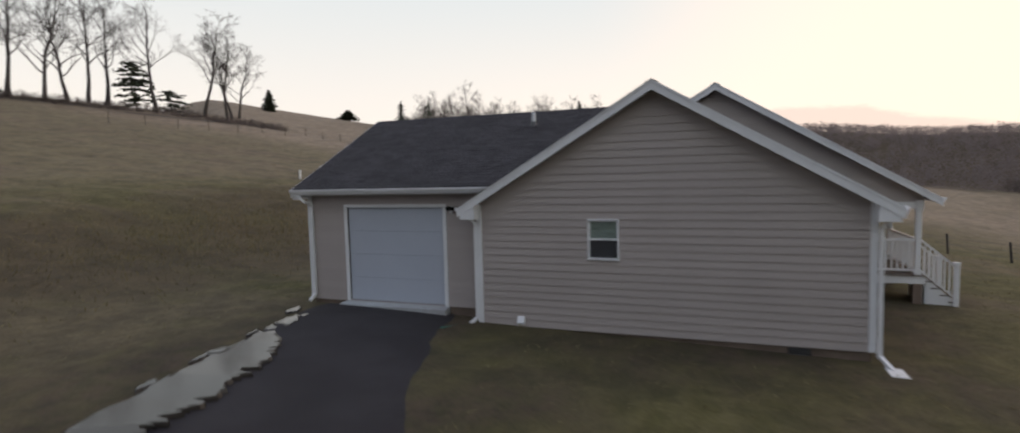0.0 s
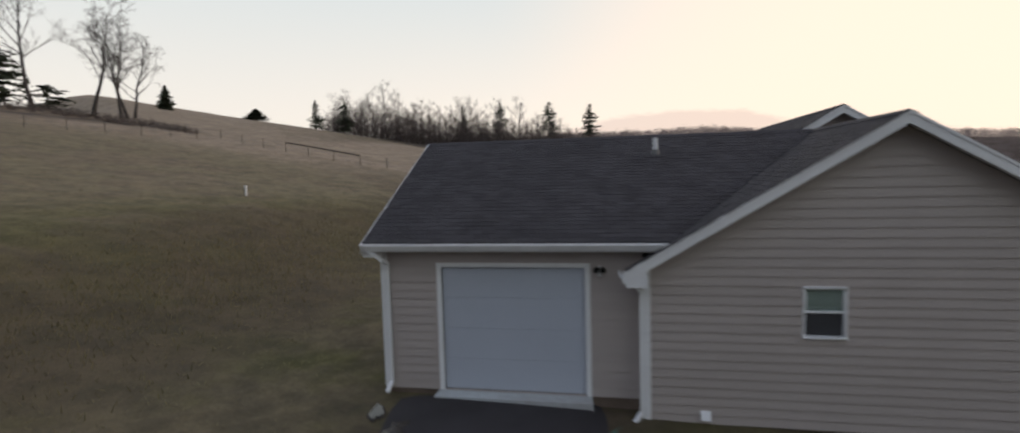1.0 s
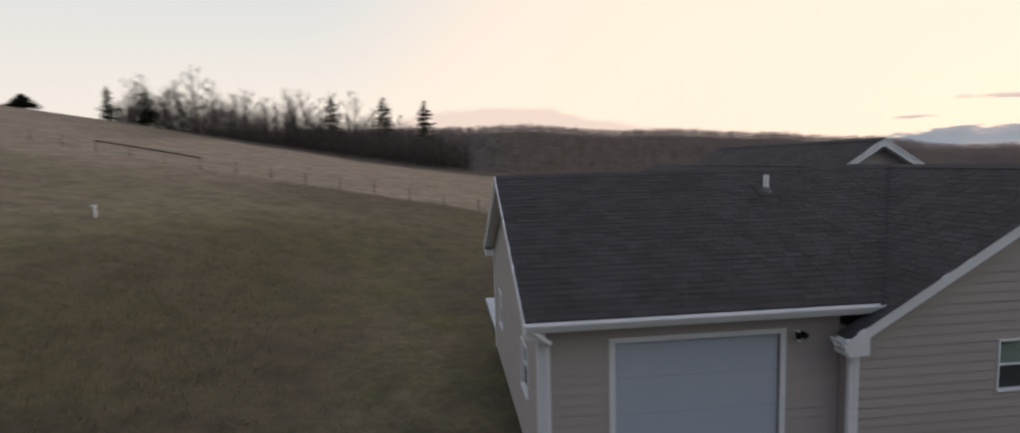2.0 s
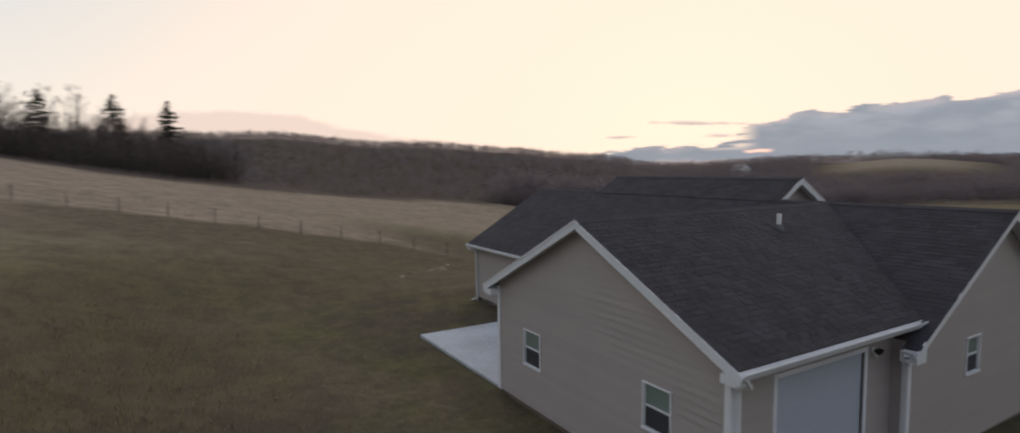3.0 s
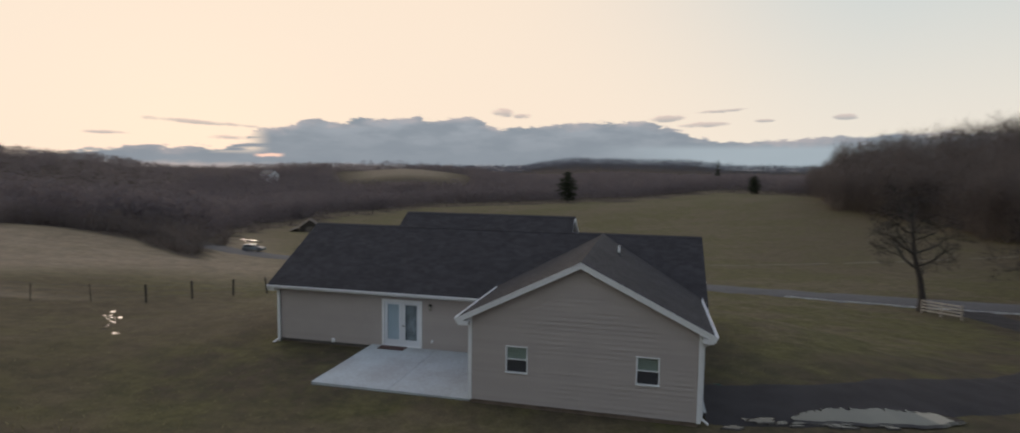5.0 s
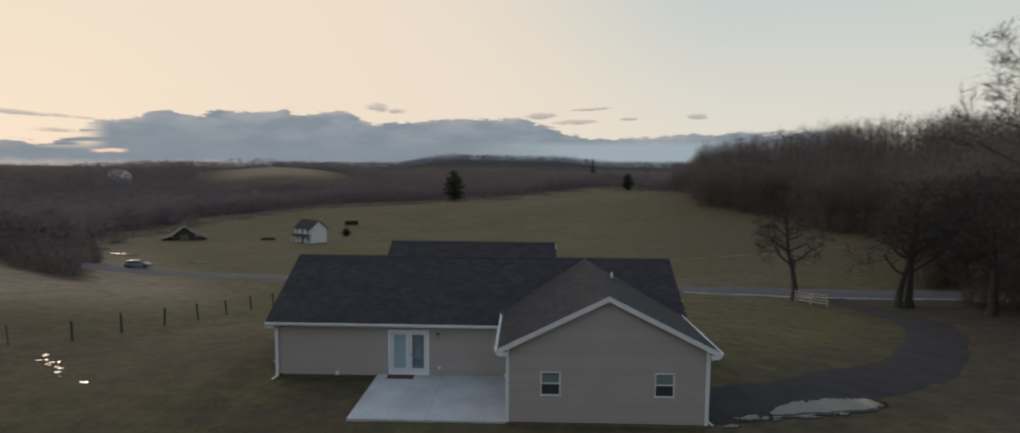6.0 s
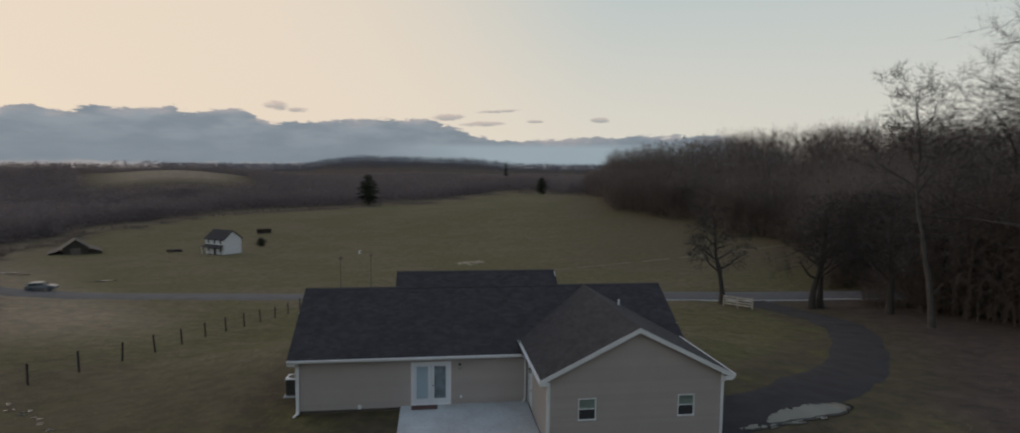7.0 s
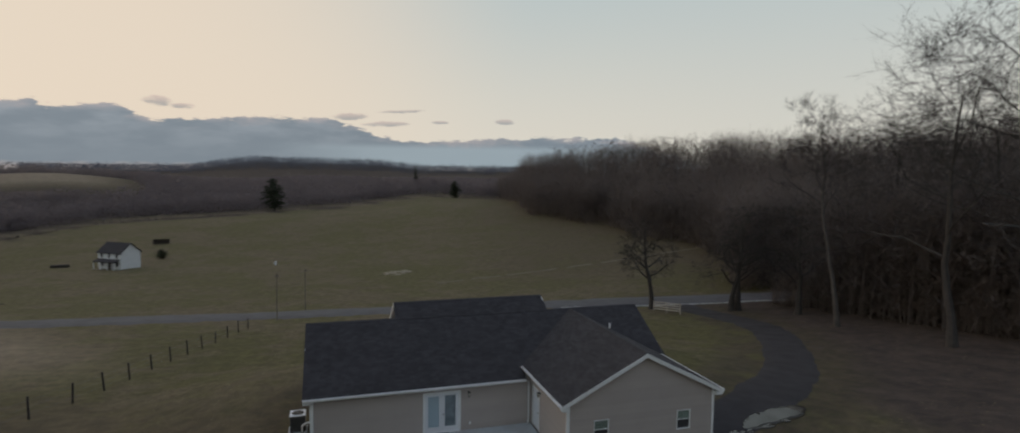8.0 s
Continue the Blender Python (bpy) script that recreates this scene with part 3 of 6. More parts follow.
    col = me.color_attributes.new("cover", "FLOAT_COLOR", "POINT")
    col.data.foreach_set("color", np.stack([straw, litter, yard, rough], 1).astype(np.float32).ravel())
    tagged(new("ground", me), "winter pasture of green and straw-brown grass on rolling hills", "ground", kind="structure")


build_ground()


def ribbon(name, pts, width, mat, lift, label, category, crown=0.04, step_len=1.2):
    """A paved strip of constant width that lies on the ground along a smooth line."""
    pts = [Vector((x, y)) for x, y in pts]
    line = []
    for i in range(len(pts) - 1):
        p0, p1, p2, p3 = pts[max(i - 1, 0)], pts[i], pts[i + 1], pts[min(i + 2, len(pts) - 1)]
        n = max(2, int((p2 - p1).length / step_len))
        for k in range(n):
            t = k / n
            line.append(0.5 * ((2 * p1) + (p2 - p0) * t + (2 * p0 - 5 * p1 + 4 * p2 - p3) * t * t + (3 * p1 - p0 - 3 * p2 + p3) * t ** 3))
    line.append(pts[-1])
    verts, faces = [], []
    cols = 7
    for i, p in enumerate(line):
        d = (line[min(i + 1, len(line) - 1)] - line[max(i - 1, 0)]).normalized()
        nrm = Vector((-d.y, d.x))
        wob = 1 + 0.04 * math.sin(i * 0.7) + 0.03 * math.sin(i * 1.9)
        for c in range(cols):
            s = (c / (cols - 1) - 0.5)
            q = p + nrm * s * (width * wob + (0.22 * math.sin(i * 5.3 + c) + 0.14 * math.sin(i * 11.7 + 2 * c) if c in (0, cols - 1) else 0) * min(1, width))
            e = 1 - (2 * s) ** 2
            verts.append((q.x, q.y, float(ground_z(q.x, q.y)) + lift * (0.25 + 0.75 * min(1, e * 3)) + crown * e - (0.12 if c in (0, cols - 1) else 0)))
    for i in range(len(line) - 1):
        for c in range(cols - 1):
            a = i * cols + c
            faces.append((a, a + 1, a + cols + 1, a + cols))
    ob = new(name, mesh_from(name, verts, faces, mat, flat=False))
    return tagged(ob, label, category, kind="structure")


ROAD_LINE = [(-190, 170), (-150, 122), (-110, 84), (-84, 66), (-66, 60.0), (-46, 60.6), (-28, 59.6), (-8, 57.6), (15, 53.6), (27, 51.8), (36, 49.0), (46, 44.0), (56, 38.2), (80, 25), (130, -1)]
ribbon("road", ROAD_LINE, 8.4, ROAD, 0.10, "two-lane grey asphalt country road with worn shoulders", "road", 0.06, 2.5)
ribbon("road_line", [(x - 0.9, y - 3.55) for x, y in ROAD_LINE[8:13]], 0.22, PAINTLINE, 0.16, "worn pale edge line on the road", "road marking", 0.01, 2.5)
ribbon("driveway", DRIVE_LINE, 4.9, ASPHALT, 0.05, "dark wet asphalt driveway curving to the garage", "driveway", 0.03, 0.8)
ribbon("farm_track", [(2.0, 88), (40, 96), (80, 104)], 1.6, material("worn_track", (0.135, 0.112, 0.074), 0.95), 0.03, "faint worn track across the pasture", "track", 0.0, 3)


def pool(name, cx, cy, sx, sy, turn, seed, lift, label, mat=None):
    """A thin sheet of standing water with a ragged shore, in the hollows of what it lies on."""
    rng = random.Random(seed)
    n, rings = 72, 6
    ph = [rng.uniform(0, 6.28) for _ in range(6)]
    verts, faces = [(cx, cy, float(ground_z(cx, cy)) + lift)], []
    for k in range(1, rings + 2):
        for i in range(n):
            a = 2 * math.pi * i / n
            w = 1 + 0.20 * math.sin(2 * a + ph[0]) + 0.16 * math.sin(3 * a + ph[1]) + 0.11 * math.sin(7 * a + ph[2]) + 0.09 * math.sin(13 * a + ph[3]) + 0.06 * math.sin(23 * a + ph[4])
            f = min(k, rings) / rings * w
            x, y = sx * f * math.cos(a), sy * f * math.sin(a)
            x, y = cx + x * math.cos(turn) - y * math.sin(turn), cy + x * math.sin(turn) + y * math.cos(turn)
            verts.append((x, y, float(ground_z(x, y)) + (lift if k <= rings else lift - 0.1)))
    faces = [(0, 1 + i, 1 + (i + 1) % n) for i in range(n)]
    for k in range(rings):
        p, q = 1 + k * n, 1 + (k + 1) * n
        faces += [(p + i, q + i, q + (i + 1) % n, p + (i + 1) % n) for i in range(n)]
    return tagged(new(name, mesh_from(name, verts, faces, mat or WATER, flat=False)), label, "puddle", kind="structure")


def flood(name, line, seed, lift, label):
    """Standing water along a wheel track: (x, y, half width) from end to end, with a ragged shore on the grass side."""
    rng = random.Random(seed)
    verts, faces, rows = [], [], 0
    height = [lift + max(float(ground_z(x, y + s * w)) for s in (-1, 0, 1)) for x, y, w in line]
    for (xa, ya, wa), (xb, yb, wb), za, zb in zip(line, line[1:], height, height[1:]):
        n = 14
        d = Vector((xb - xa, yb - ya)).normalized()
        for k in range(n):
            t = k / n
            x, y, w = xa + (xb - xa) * t, ya + (yb - ya) * t, wa + (wb - wa) * t
            level = za + (zb - za) * t
            left, right = w * (1 + rng.uniform(-0.30, 0.34)), w * (1 + 0.10 * math.sin(rows * 0.21) + 0.04 * math.sin(rows * 0.53))
            for s, dz in ((left + 0.03, -0.08), (left, 0), (0, 0), (-right, 0), (-right - 0.12, -0.06)):
                verts.append((x - d.y * s, y + d.x * s, level + dz))
            rows += 1
    for r in range(rows - 1):
        faces += [(r * 5 + c, r * 5 + c + 1, r * 5 + c + 6, r * 5 + c + 5) for c in range(4)]
    return tagged(new(name, mesh_from(name, verts, faces, WATER)), label, "puddle", kind="structure")


# ---- house ----
house = thing("house", (-9.5, 4.0, -0.3), "single-storey beige vinyl-sided house with white trim and charcoal shingle roof", "house")
T = 0.15                                     # wall thickness
XL, YF = -19.1, 8.0                          # far end and front of the long wing
WX0, WX1, WY = -7.95, -0.3, -5.06            # garage wing
PITCH, EAVE, OV = 0.589, 2.57, 0.33
RIDGE_Y, RIDGE_Z = 4.0, 5.12
WP, WEAVE, WRX = 0.496, 3.04, -4.135


def main_back(y):
    return EAVE + PITCH * (y + OV)


def main_front(y):
    return RIDGE_Z - PITCH * (y - RIDGE_Y)


def wing_z(x):
    return 3.04 + WP * (4.175 - abs(x - WRX))


def spans(lo, hi, cuts):
    """What is left of the stretch lo..hi after the cuts are taken out."""
    out, at = [], lo
    for a, b in sorted(cuts):
        if a > at:
            out.append((at, min(a, hi)))
        at = max(at, b)
    if at < hi:
        out.append((at, hi))
    return [(a, b) for a, b in out if b - a > 0.01]


def clad_wall(axis, at, out, extent, holes, z0, course=0.165, label="", lip=0.025):
    """A sheathed wall in the plane axis = at, that faces out (+1 or -1). extent(z) gives its stretch; holes are (u0, u1, z0, z1)."""
    levels = [z0]
    while extent(levels[-1] + course)[1] - extent(levels[-1] + course)[0] > 0.05 and levels[-1] + course < extent.top:
        levels.append(levels[-1] + course)
    levels.append(extent.top)

    def place(u, d, z):
        return (at + out * d, u, z) if axis == "x" else (u, at + out * d, z)
    sheet_v, sheet_f, boards = [], [], []
    for a, b in zip(levels, levels[1:]):
        cuts = sorted({a, b, *[h[2] for h in holes if a < h[2] < b], *[h[3] for h in holes if a < h[3] < b]})
        for p, q in zip(cuts, cuts[1:]):
            if q - p < 0.004:
                continue
            lo0, hi0 = extent(p)
            lo1, hi1 = extent(q)
            gaps = [(h[0], h[1]) for h in holes if h[2] < (p + q) / 2 < h[3]]
            for s, e in spans(lo0, hi0, gaps):
                s1, e1 = (lo1 if s == lo0 else s), (hi1 if e == hi0 else e)
                if e1 < s1:
                    s1 = e1 = (s1 + e1) / 2
                n = len(sheet_v)
                sheet_v += [place(u, d, z) for d in (-T, 0) for u, z in ((s, p), (e, p), (e1, q), (s1, q))]
                sheet_f += [(n, n + 1, n + 2, n + 3), (n + 7, n + 6, n + 5, n + 4), (n, n + 4, n + 5, n + 1), (n + 1, n + 5, n + 6, n + 2), (n + 2, n + 6, n + 7, n + 3), (n + 3, n + 7, n + 4, n)]
                lip0 = lip - (lip - 0.005) * (p - a) / course
                lip1 = lip - (lip - 0.005) * (q - a) / course
                bv = [place(s, 0.001, p), place(e, 0.001, p), place(e1, 0.001, q), place(s1, 0.001, q), place(s, lip0, p), place(e, lip0, p), place(e1, lip1, q), place(s1, lip1, q)]
                boards.append(bv)
    spot, weld = {}, []
    for p in sheet_v:
        weld.append(spot.setdefault(tuple(round(c, 4) for c in p), len(spot)))
    sheet_f = [f for f in (tuple(dict.fromkeys(weld[i] for i in f)) for f in sheet_f) if len(f) > 2]
    wall = pmesh("wall", list(spot), sheet_f, PLASTER, house, label)
    bf = [(0, 3, 2, 1), (4, 5, 6, 7), (0, 1, 5, 4), (1, 2, 6, 5), (2, 3, 7, 6), (3, 0, 4, 7)]
    for bv in boards:
        pmesh("siding_board", bv, bf, SIDING, wall)
    return wall


class Rect:
    def __init__(self, lo, hi, top):
        self.lo, self.hi, self.top = lo, hi, top

    def __call__(self, z):
        return self.lo, self.hi


class Gable:
    """Full width up to the eave, then narrowing under the rakes to the ridge."""
    def __init__(self, lo, hi, eave, mid, top):
        self.lo, self.hi, self.eave, self.mid, self.top = lo, hi, eave, mid, top

    def __call__(self, z):
        if z <= self.eave:
            return self.lo, self.hi
        t = min(1.0, (z - self.eave) / (self.top - self.eave))
        return self.lo + (self.mid - self.lo) * t, self.hi + (self.mid - self.hi) * t


def window_unit(axis, at, out, u0, u1, z0, z1):
    """White double-hung window with a shade behind the upper sash and a screen over the lower one."""
    def bx(ua, ub, da, db, za, zb):
        d0, d1 = sorted((at + out * da, at + out * db))
        return (d0, d1, ua, ub, za, zb) if axis == "x" else (ua, ub, d0, d1, za, zb)
    zm = (z0 + z1) / 2
    w = part("window", boxes(bx(u0 - 0.004, u0 + 0.032, -0.10, 0.04, z0, z1), bx(u1 - 0.032, u1 + 0.004, -0.10, 0.04, z0, z1),
                             bx(u0 - 0.004, u1 + 0.004, -0.10, 0.047, z1 - 0.032, z1 + 0.006), bx(u0 - 0.012, u1 + 0.012, -0.10, 0.062, z0 - 0.012, z0 + 0.03), bev=0.006), WHITE, house, "white double-hung vinyl window")
    part("sash", boxes(bx(u0 + 0.032, u0 + 0.056, -0.03, 0.0, zm - 0.02, z1 - 0.032), bx(u1 - 0.056, u1 - 0.032, -0.03, 0.0, zm - 0.02, z1 - 0.032),
                       bx(u0 + 0.032, u1 - 0.032, -0.03, 0.002, zm - 0.02, zm + 0.02), bx(u0 + 0.032, u1 - 0.032, -0.03, 0.002, z1 - 0.056, z1 - 0.032), bev=0.004), WHITE, w)
    part("sash", boxes(bx(u0 + 0.032, u0 + 0.056, -0.066, -0.034, z0 + 0.03, zm + 0.02), bx(u1 - 0.056, u1 - 0.032, -0.066, -0.034, z0 + 0.03, zm + 0.02),
                       bx(u0 + 0.032, u1 - 0.032, -0.066, -0.032, z0 + 0.03, z0 + 0.056), bev=0.004), WHITE, w)
    a = part("pane", boxes(bx(u0 + 0.056, u1 - 0.056, -0.018, -0.012, zm + 0.02, z1 - 0.056)), GLASS, w)
    b = part("pane", boxes(bx(u0 + 0.056, u1 - 0.056, -0.053, -0.047, z0 + 0.056, zm - 0.02)), GLASS, w)
    a.visible_shadow = b.visible_shadow = False
    part("window_shade", boxes(bx(u0 + 0.052, u1 - 0.052, -0.0335, -0.0305, zm + 0.02, z1 - 0.05)), GREYBLIND, w, "grey-green pulled window shade")
    part("insect_screen", boxes(bx(u0 + 0.05, u1 - 0.05, -0.022, -0.019, z0 + 0.04, zm - 0.024)), SCREEN, w, "dark insect screen")


SW = (2.59, 3.27, 1.40, 2.28)
W1, W2 = (-6.66, -5.89, 1.175, 2.11), (-2.305, -1.56, 1.18, 2.115)
GD = (-3.86, -1.08, 0.10, 2.53)
FD = (-13.63, -11.87, 0.06, 2.10)
SD = (-1.35, -0.43, 0.12, 2.14)

GZ = -0.20
clad_wall("x", 0, 1, Gable(0, YF, main_back(0) - 0.16, RIDGE_Y, RIDGE_Z - 0.16), [SW], GZ, label="gable end wall clad in beige siding")
clad_wall("x", XL, -1, Gable(0, YF, main_back(0) - 0.16, RIDGE_Y, RIDGE_Z - 0.16), [], GZ)
clad_wall("y", 0, -1, Rect(XL, WX0, main_back(0) - 0.14), [FD], -0.02)
clad_wall("y", YF, 1, Rect(XL, 0, main_back(0) - 0.14), [(-10.75, -9.75, 0.3, 2.35), (-17.6, -16.7, 0.9, 2.2), (-3.6, -2.7, 0.9, 2.2)], GZ)
clad_wall("y", WY, -1, Gable(WX0, WX1, wing_z(WX0) - 0.15, WRX, wing_z(WRX) - 0.15), [W1, W2], 0.12, label="garage gable wall clad in beige siding", lip=0.031)
clad_wall("x", WX1, 1, Rect(WY, -0.03, wing_z(WX1) - 0.14), [GD], 0.08)
clad_wall("y", 0, -1, Rect(WX1, 0.0, main_back(0) - 0.14), [], -0.02)
clad_wall("x", WX0, -1, Rect(WY, -0.02, wing_z(WX0) - 0.14), [SD], 0.10)
window_unit("x", 0, 1, *SW)
window_unit("y", WY, -1, *W1)
window_unit("y", WY, -1, *W2)
window_unit("y", YF, 1, -17.6, -16.7, 0.9, 2.2)
window_unit("y", YF, 1, -3.6, -2.7, 0.9, 2.2)

# foundation, floors and ceilings
part("foundation", boxes((XL + 0.03, -0.03, 0.03, YF - 0.03, -0.95, GZ + 0.02), (WX0 + 0.03, WX1 - 0.03, WY + 0.03, 0.05, -0.6, 0.085)), BLOCK, house, "brown-stained block foundation")
part("floor", boxes((XL + T, -T, T, YF - T, -0.19, 0.05), (WX0 + T, WX1 - T, WY + T, -0.01, 0.086, 0.095)), PLASTER, house)
part("ceiling", boxes((XL + T, -T, T, YF - T, 2.47, 2.55), (WX0 + T, WX1 - T, WY + T, -0.01, 2.72, 2.78)), PLASTER, house)
part("partition", boxes((WX0, WX1, 0.02, 0.12, 0.06, 2.46)), PLASTER, house)
for y in (1.13, 6.76):
    v = part("foundation_vent", boxes((-0.02, 0.012, y - 0.2, y + 0.2, -0.37, -0.225), bev=0.005), BLACK, house, "dark foundation vent")
    part("louvre", boxes(*[(0.012, 0.022, y - 0.18, y + 0.18, -0.36 + 0.04 * i, -0.345 + 0.04 * i) for i in range(4)]), STEEL, v)


# corner boards
def corner(x, y, sx, sy, z0, z1):
    part("corner_post", boxes((min(x + 0.046 * sx, x - 0.085 * sx), max(x + 0.046 * sx, x - 0.085 * sx), min(y, y + 0.046 * sy), max(y, y + 0.046 * sy), z0, z1),
                              (min(x, x + 0.046 * sx), max(x, x + 0.046 * sx), min(y - 0.085 * sy, y - 0.002 * sy), max(y - 0.085 * sy, y - 0.002 * sy), z0, z1), bev=0.004), WHITE, house)


corner(0, 0, 1, -1, GZ, 2.6)
corner(0, YF, 1, 1, GZ, 2.6)
corner(XL, 0, -1, -1, GZ, 2.6)
corner(XL, YF, -1, 1, GZ, 2.6)
corner(WX0, WY, -1, -1, 0.1, 3.0)
corner(WX1, WY, 1, -1, 0.1, 3.0)


# ---- roof ----
def slope(outline, label=""):
    """One roof slope: a deck 11 cm thick under the given top outline."""
    bm = add_prism(bmesh.new(), outline, (0, 0, -0.11))
    return part("roof_slope", bm, SHINGLE, house, label)


XE0, XE1 = XL - OV, 0.33                     # rake ends of the long roof
RX0, RX1 = -14.66, -5.65                     # raised middle part over the porch
RRY, RRZ, RFY = 5.09, 5.79, 10.62
RPF = (RRZ - 2.435) / (RFY - RRY)
JY = 0.468                                   # where the garage eave meets the long roof
# long roof, back: right of the garage valley, left of it, and the raised strip
back = slope([(XE0, -OV, EAVE), (-8.31, -OV, EAVE), (-8.31, JY, 3.04), (WRX, 3.98, wing_z(WRX)), (0.0435, JY, 3.04), (0.0435, -OV, EAVE), (XE1, -OV, EAVE), (XE1, RIDGE_Y, RIDGE_Z), (XE0, RIDGE_Y, RIDGE_Z)], "charcoal shingle roof slope over the long wing")
front_a = slope([(XE0, RIDGE_Y, RIDGE_Z), (RX0 + 0.3, RIDGE_Y, RIDGE_Z), (RX0 + 0.3, 8.33, main_front(8.33)), (XE0, 8.33, main_front(8.33))])
front_b = slope([(RX1 - 0.3, RIDGE_Y, RIDGE_Z), (XE1, RIDGE_Y, RIDGE_Z), (XE1, 8.33, main_front(8.33)), (RX1 - 0.3, 8.33, main_front(8.33))])
raised_b = slope([(RX0, RIDGE_Y - 0.12, main_back(RIDGE_Y - 0.12) + 0.02), (RX1, RIDGE_Y - 0.12, main_back(RIDGE_Y - 0.12) + 0.02), (RX1, RRY, RRZ), (RX0, RRY, RRZ)])
raised_f = slope([(RX0, RRY, RRZ), (RX1, RRY, RRZ), (RX1, RFY, 2.435), (RX0, RFY, 2.435)])
wing_r = slope([(0.0435, -5.33, 3.04), (0.0435, JY, 3.04), (WRX, 3.98, wing_z(WRX)), (WRX, -5.33, wing_z(WRX))], "charcoal shingle roof slope over the garage")
wing_l = slope([(-8.31, -5.33, 3.04), (WRX, -5.33, wing_z(WRX)), (WRX, 3.98, wing_z(WRX)), (-8.31, JY, 3.04)])

# gable walls of the raised part, down to the porch beam
for gx, o in ((RX1 - 0.3, 1), (RX0 + 0.3, -1)):
    course = 0.165
    wall = pmesh("wall", [(gx + o * d, y, z) for d in (-0.12, 0) for y, z in ((RIDGE_Y + 0.05, main_front(RIDGE_Y + 0.05) - 0.1), (8.2, main_front(8.2) - 0.1), (8.2, 2.30), (10.32, 2.30), (10.32, 2.46), (RRY, RRZ - 0.13))],
                 [(0, 1, 2, 3, 4, 5), (11, 10, 9, 8, 7, 6)] + [(i, (i + 1) % 6, (i + 1) % 6 + 6, i + 6) for i in range(6)], PLASTER, house, "gable wall over the porch clad in beige siding")
    z = 2.30
    while z < RRZ - 0.15:
        b = min(z + course, RRZ - 0.15)

        def reach(zz):
            hi = min(10.32, RRY + (RRZ - 0.14 - zz) / RPF)
            lo = max(RIDGE_Y + 0.05, RIDGE_Y + (RIDGE_Z + 0.012 - zz) / PITCH) if zz < RIDGE_Z else max(RIDGE_Y + 0.05, RRY - (RRZ - 0.14 - zz) / PITCH)
            return lo, max(lo, hi)
        l0, h0 = reach(z)
        l1, h1 = reach(b)
        bv = [(gx + o * 0.001, l0, z), (gx + o * 0.001, h0, z), (gx + o * 0.001, h1, b), (gx + o * 0.001, l1, b), (gx + o * 0.024, l0, z), (gx + o * 0.024, h0, z), (gx + o * 0.006, h1, b), (gx + o * 0.006, l1, b)]
        pmesh("siding_board", bv, [(0, 3, 2, 1), (4, 5, 6, 7), (0, 1, 5, 4), (1, 2, 6, 5), (2, 3, 7, 6), (3, 0, 4, 7)], SIDING, wall)
        z += course


def rake(a, b, out, label=""):
    """White rake board under a roof edge, 19 cm deep, with a drip strip on top."""
    a, b, o = Vector(a), Vector(b), Vector(out)
    bm = bmesh.new()
    d = Vector((0, 0, -0.20))
    for lo, hi, off in ((Vector((0, 0, 0.004)), Vector((0, 0, -0.045)), 0.026), (Vector((0, 0, -0.03)), d, 0.012)):
        add_prism(bm, [a + lo, b + lo, b + hi, a + hi], o * off)
    return part("rake_board", bm, WHITE, house, label)


def soffit(pts):
    return part("soffit", add_prism(bmesh.new(), pts, (0, 0, -0.015)), WHITE, house)


for x, o in ((XE1, 1), (XE0, -1)):
    rake((x, -OV - 0.06, EAVE - 0.035), (x, RIDGE_Y, RIDGE_Z), (o, 0, 0))
    rake((x, RIDGE_Y, RIDGE_Z), (x, 8.39, main_front(8.39)), (o, 0, 0))
    xi = 0.02 if o > 0 else XL - 0.02
    soffit([(xi, -OV, EAVE - 0.13), (x, -OV, EAVE - 0.13), (x, RIDGE_Y, RIDGE_Z - 0.13), (xi, RIDGE_Y, RIDGE_Z - 0.13)])
    soffit([(xi, RIDGE_Y, RIDGE_Z - 0.13), (x, RIDGE_Y, RIDGE_Z - 0.13), (x, 8.33, main_front(8.33) - 0.13), (xi, 8.33, main_front(8.33) - 0.13)])
for x, o in ((RX1, 1), (RX0, -1)):
    rake((x, RIDGE_Y - 0.1, main_back(RIDGE_Y - 0.1) + 0.02), (x, RRY, RRZ), (o, 0, 0))
    rake((x, RRY, RRZ), (x, RFY + 0.06, RRZ - RPF * (RFY + 0.06 - RRY)), (o, 0, 0))
    soffit([(x - o * 0.3, RRY, RRZ - 0.13), (x, RRY, RRZ - 0.13), (x, RFY, 2.30), (x - o * 0.3, RFY, 2.30)])
rake((0.10, -5.33, WEAVE - 0.03), (WRX, -5.33, wing_z(WRX)), (0, -1, 0), "white rake board along the garage gable")
rake((WRX, -5.33, wing_z(WRX)), (-8.37, -5.33, WEAVE - 0.03), (0, -1, 0))
soffit([(0.04, -5.33, 2.91), (0.04, WY, 2.91), (WRX, WY, wing_z(WRX) - 0.13), (WRX, -5.33, wing_z(WRX) - 0.13)])
soffit([(-8.31, -5.33, 2.91), (-8.31, WY, 2.91), (WRX, WY, wing_z(WRX) - 0.13), (WRX, -5.33, wing_z(WRX) - 0.13)])
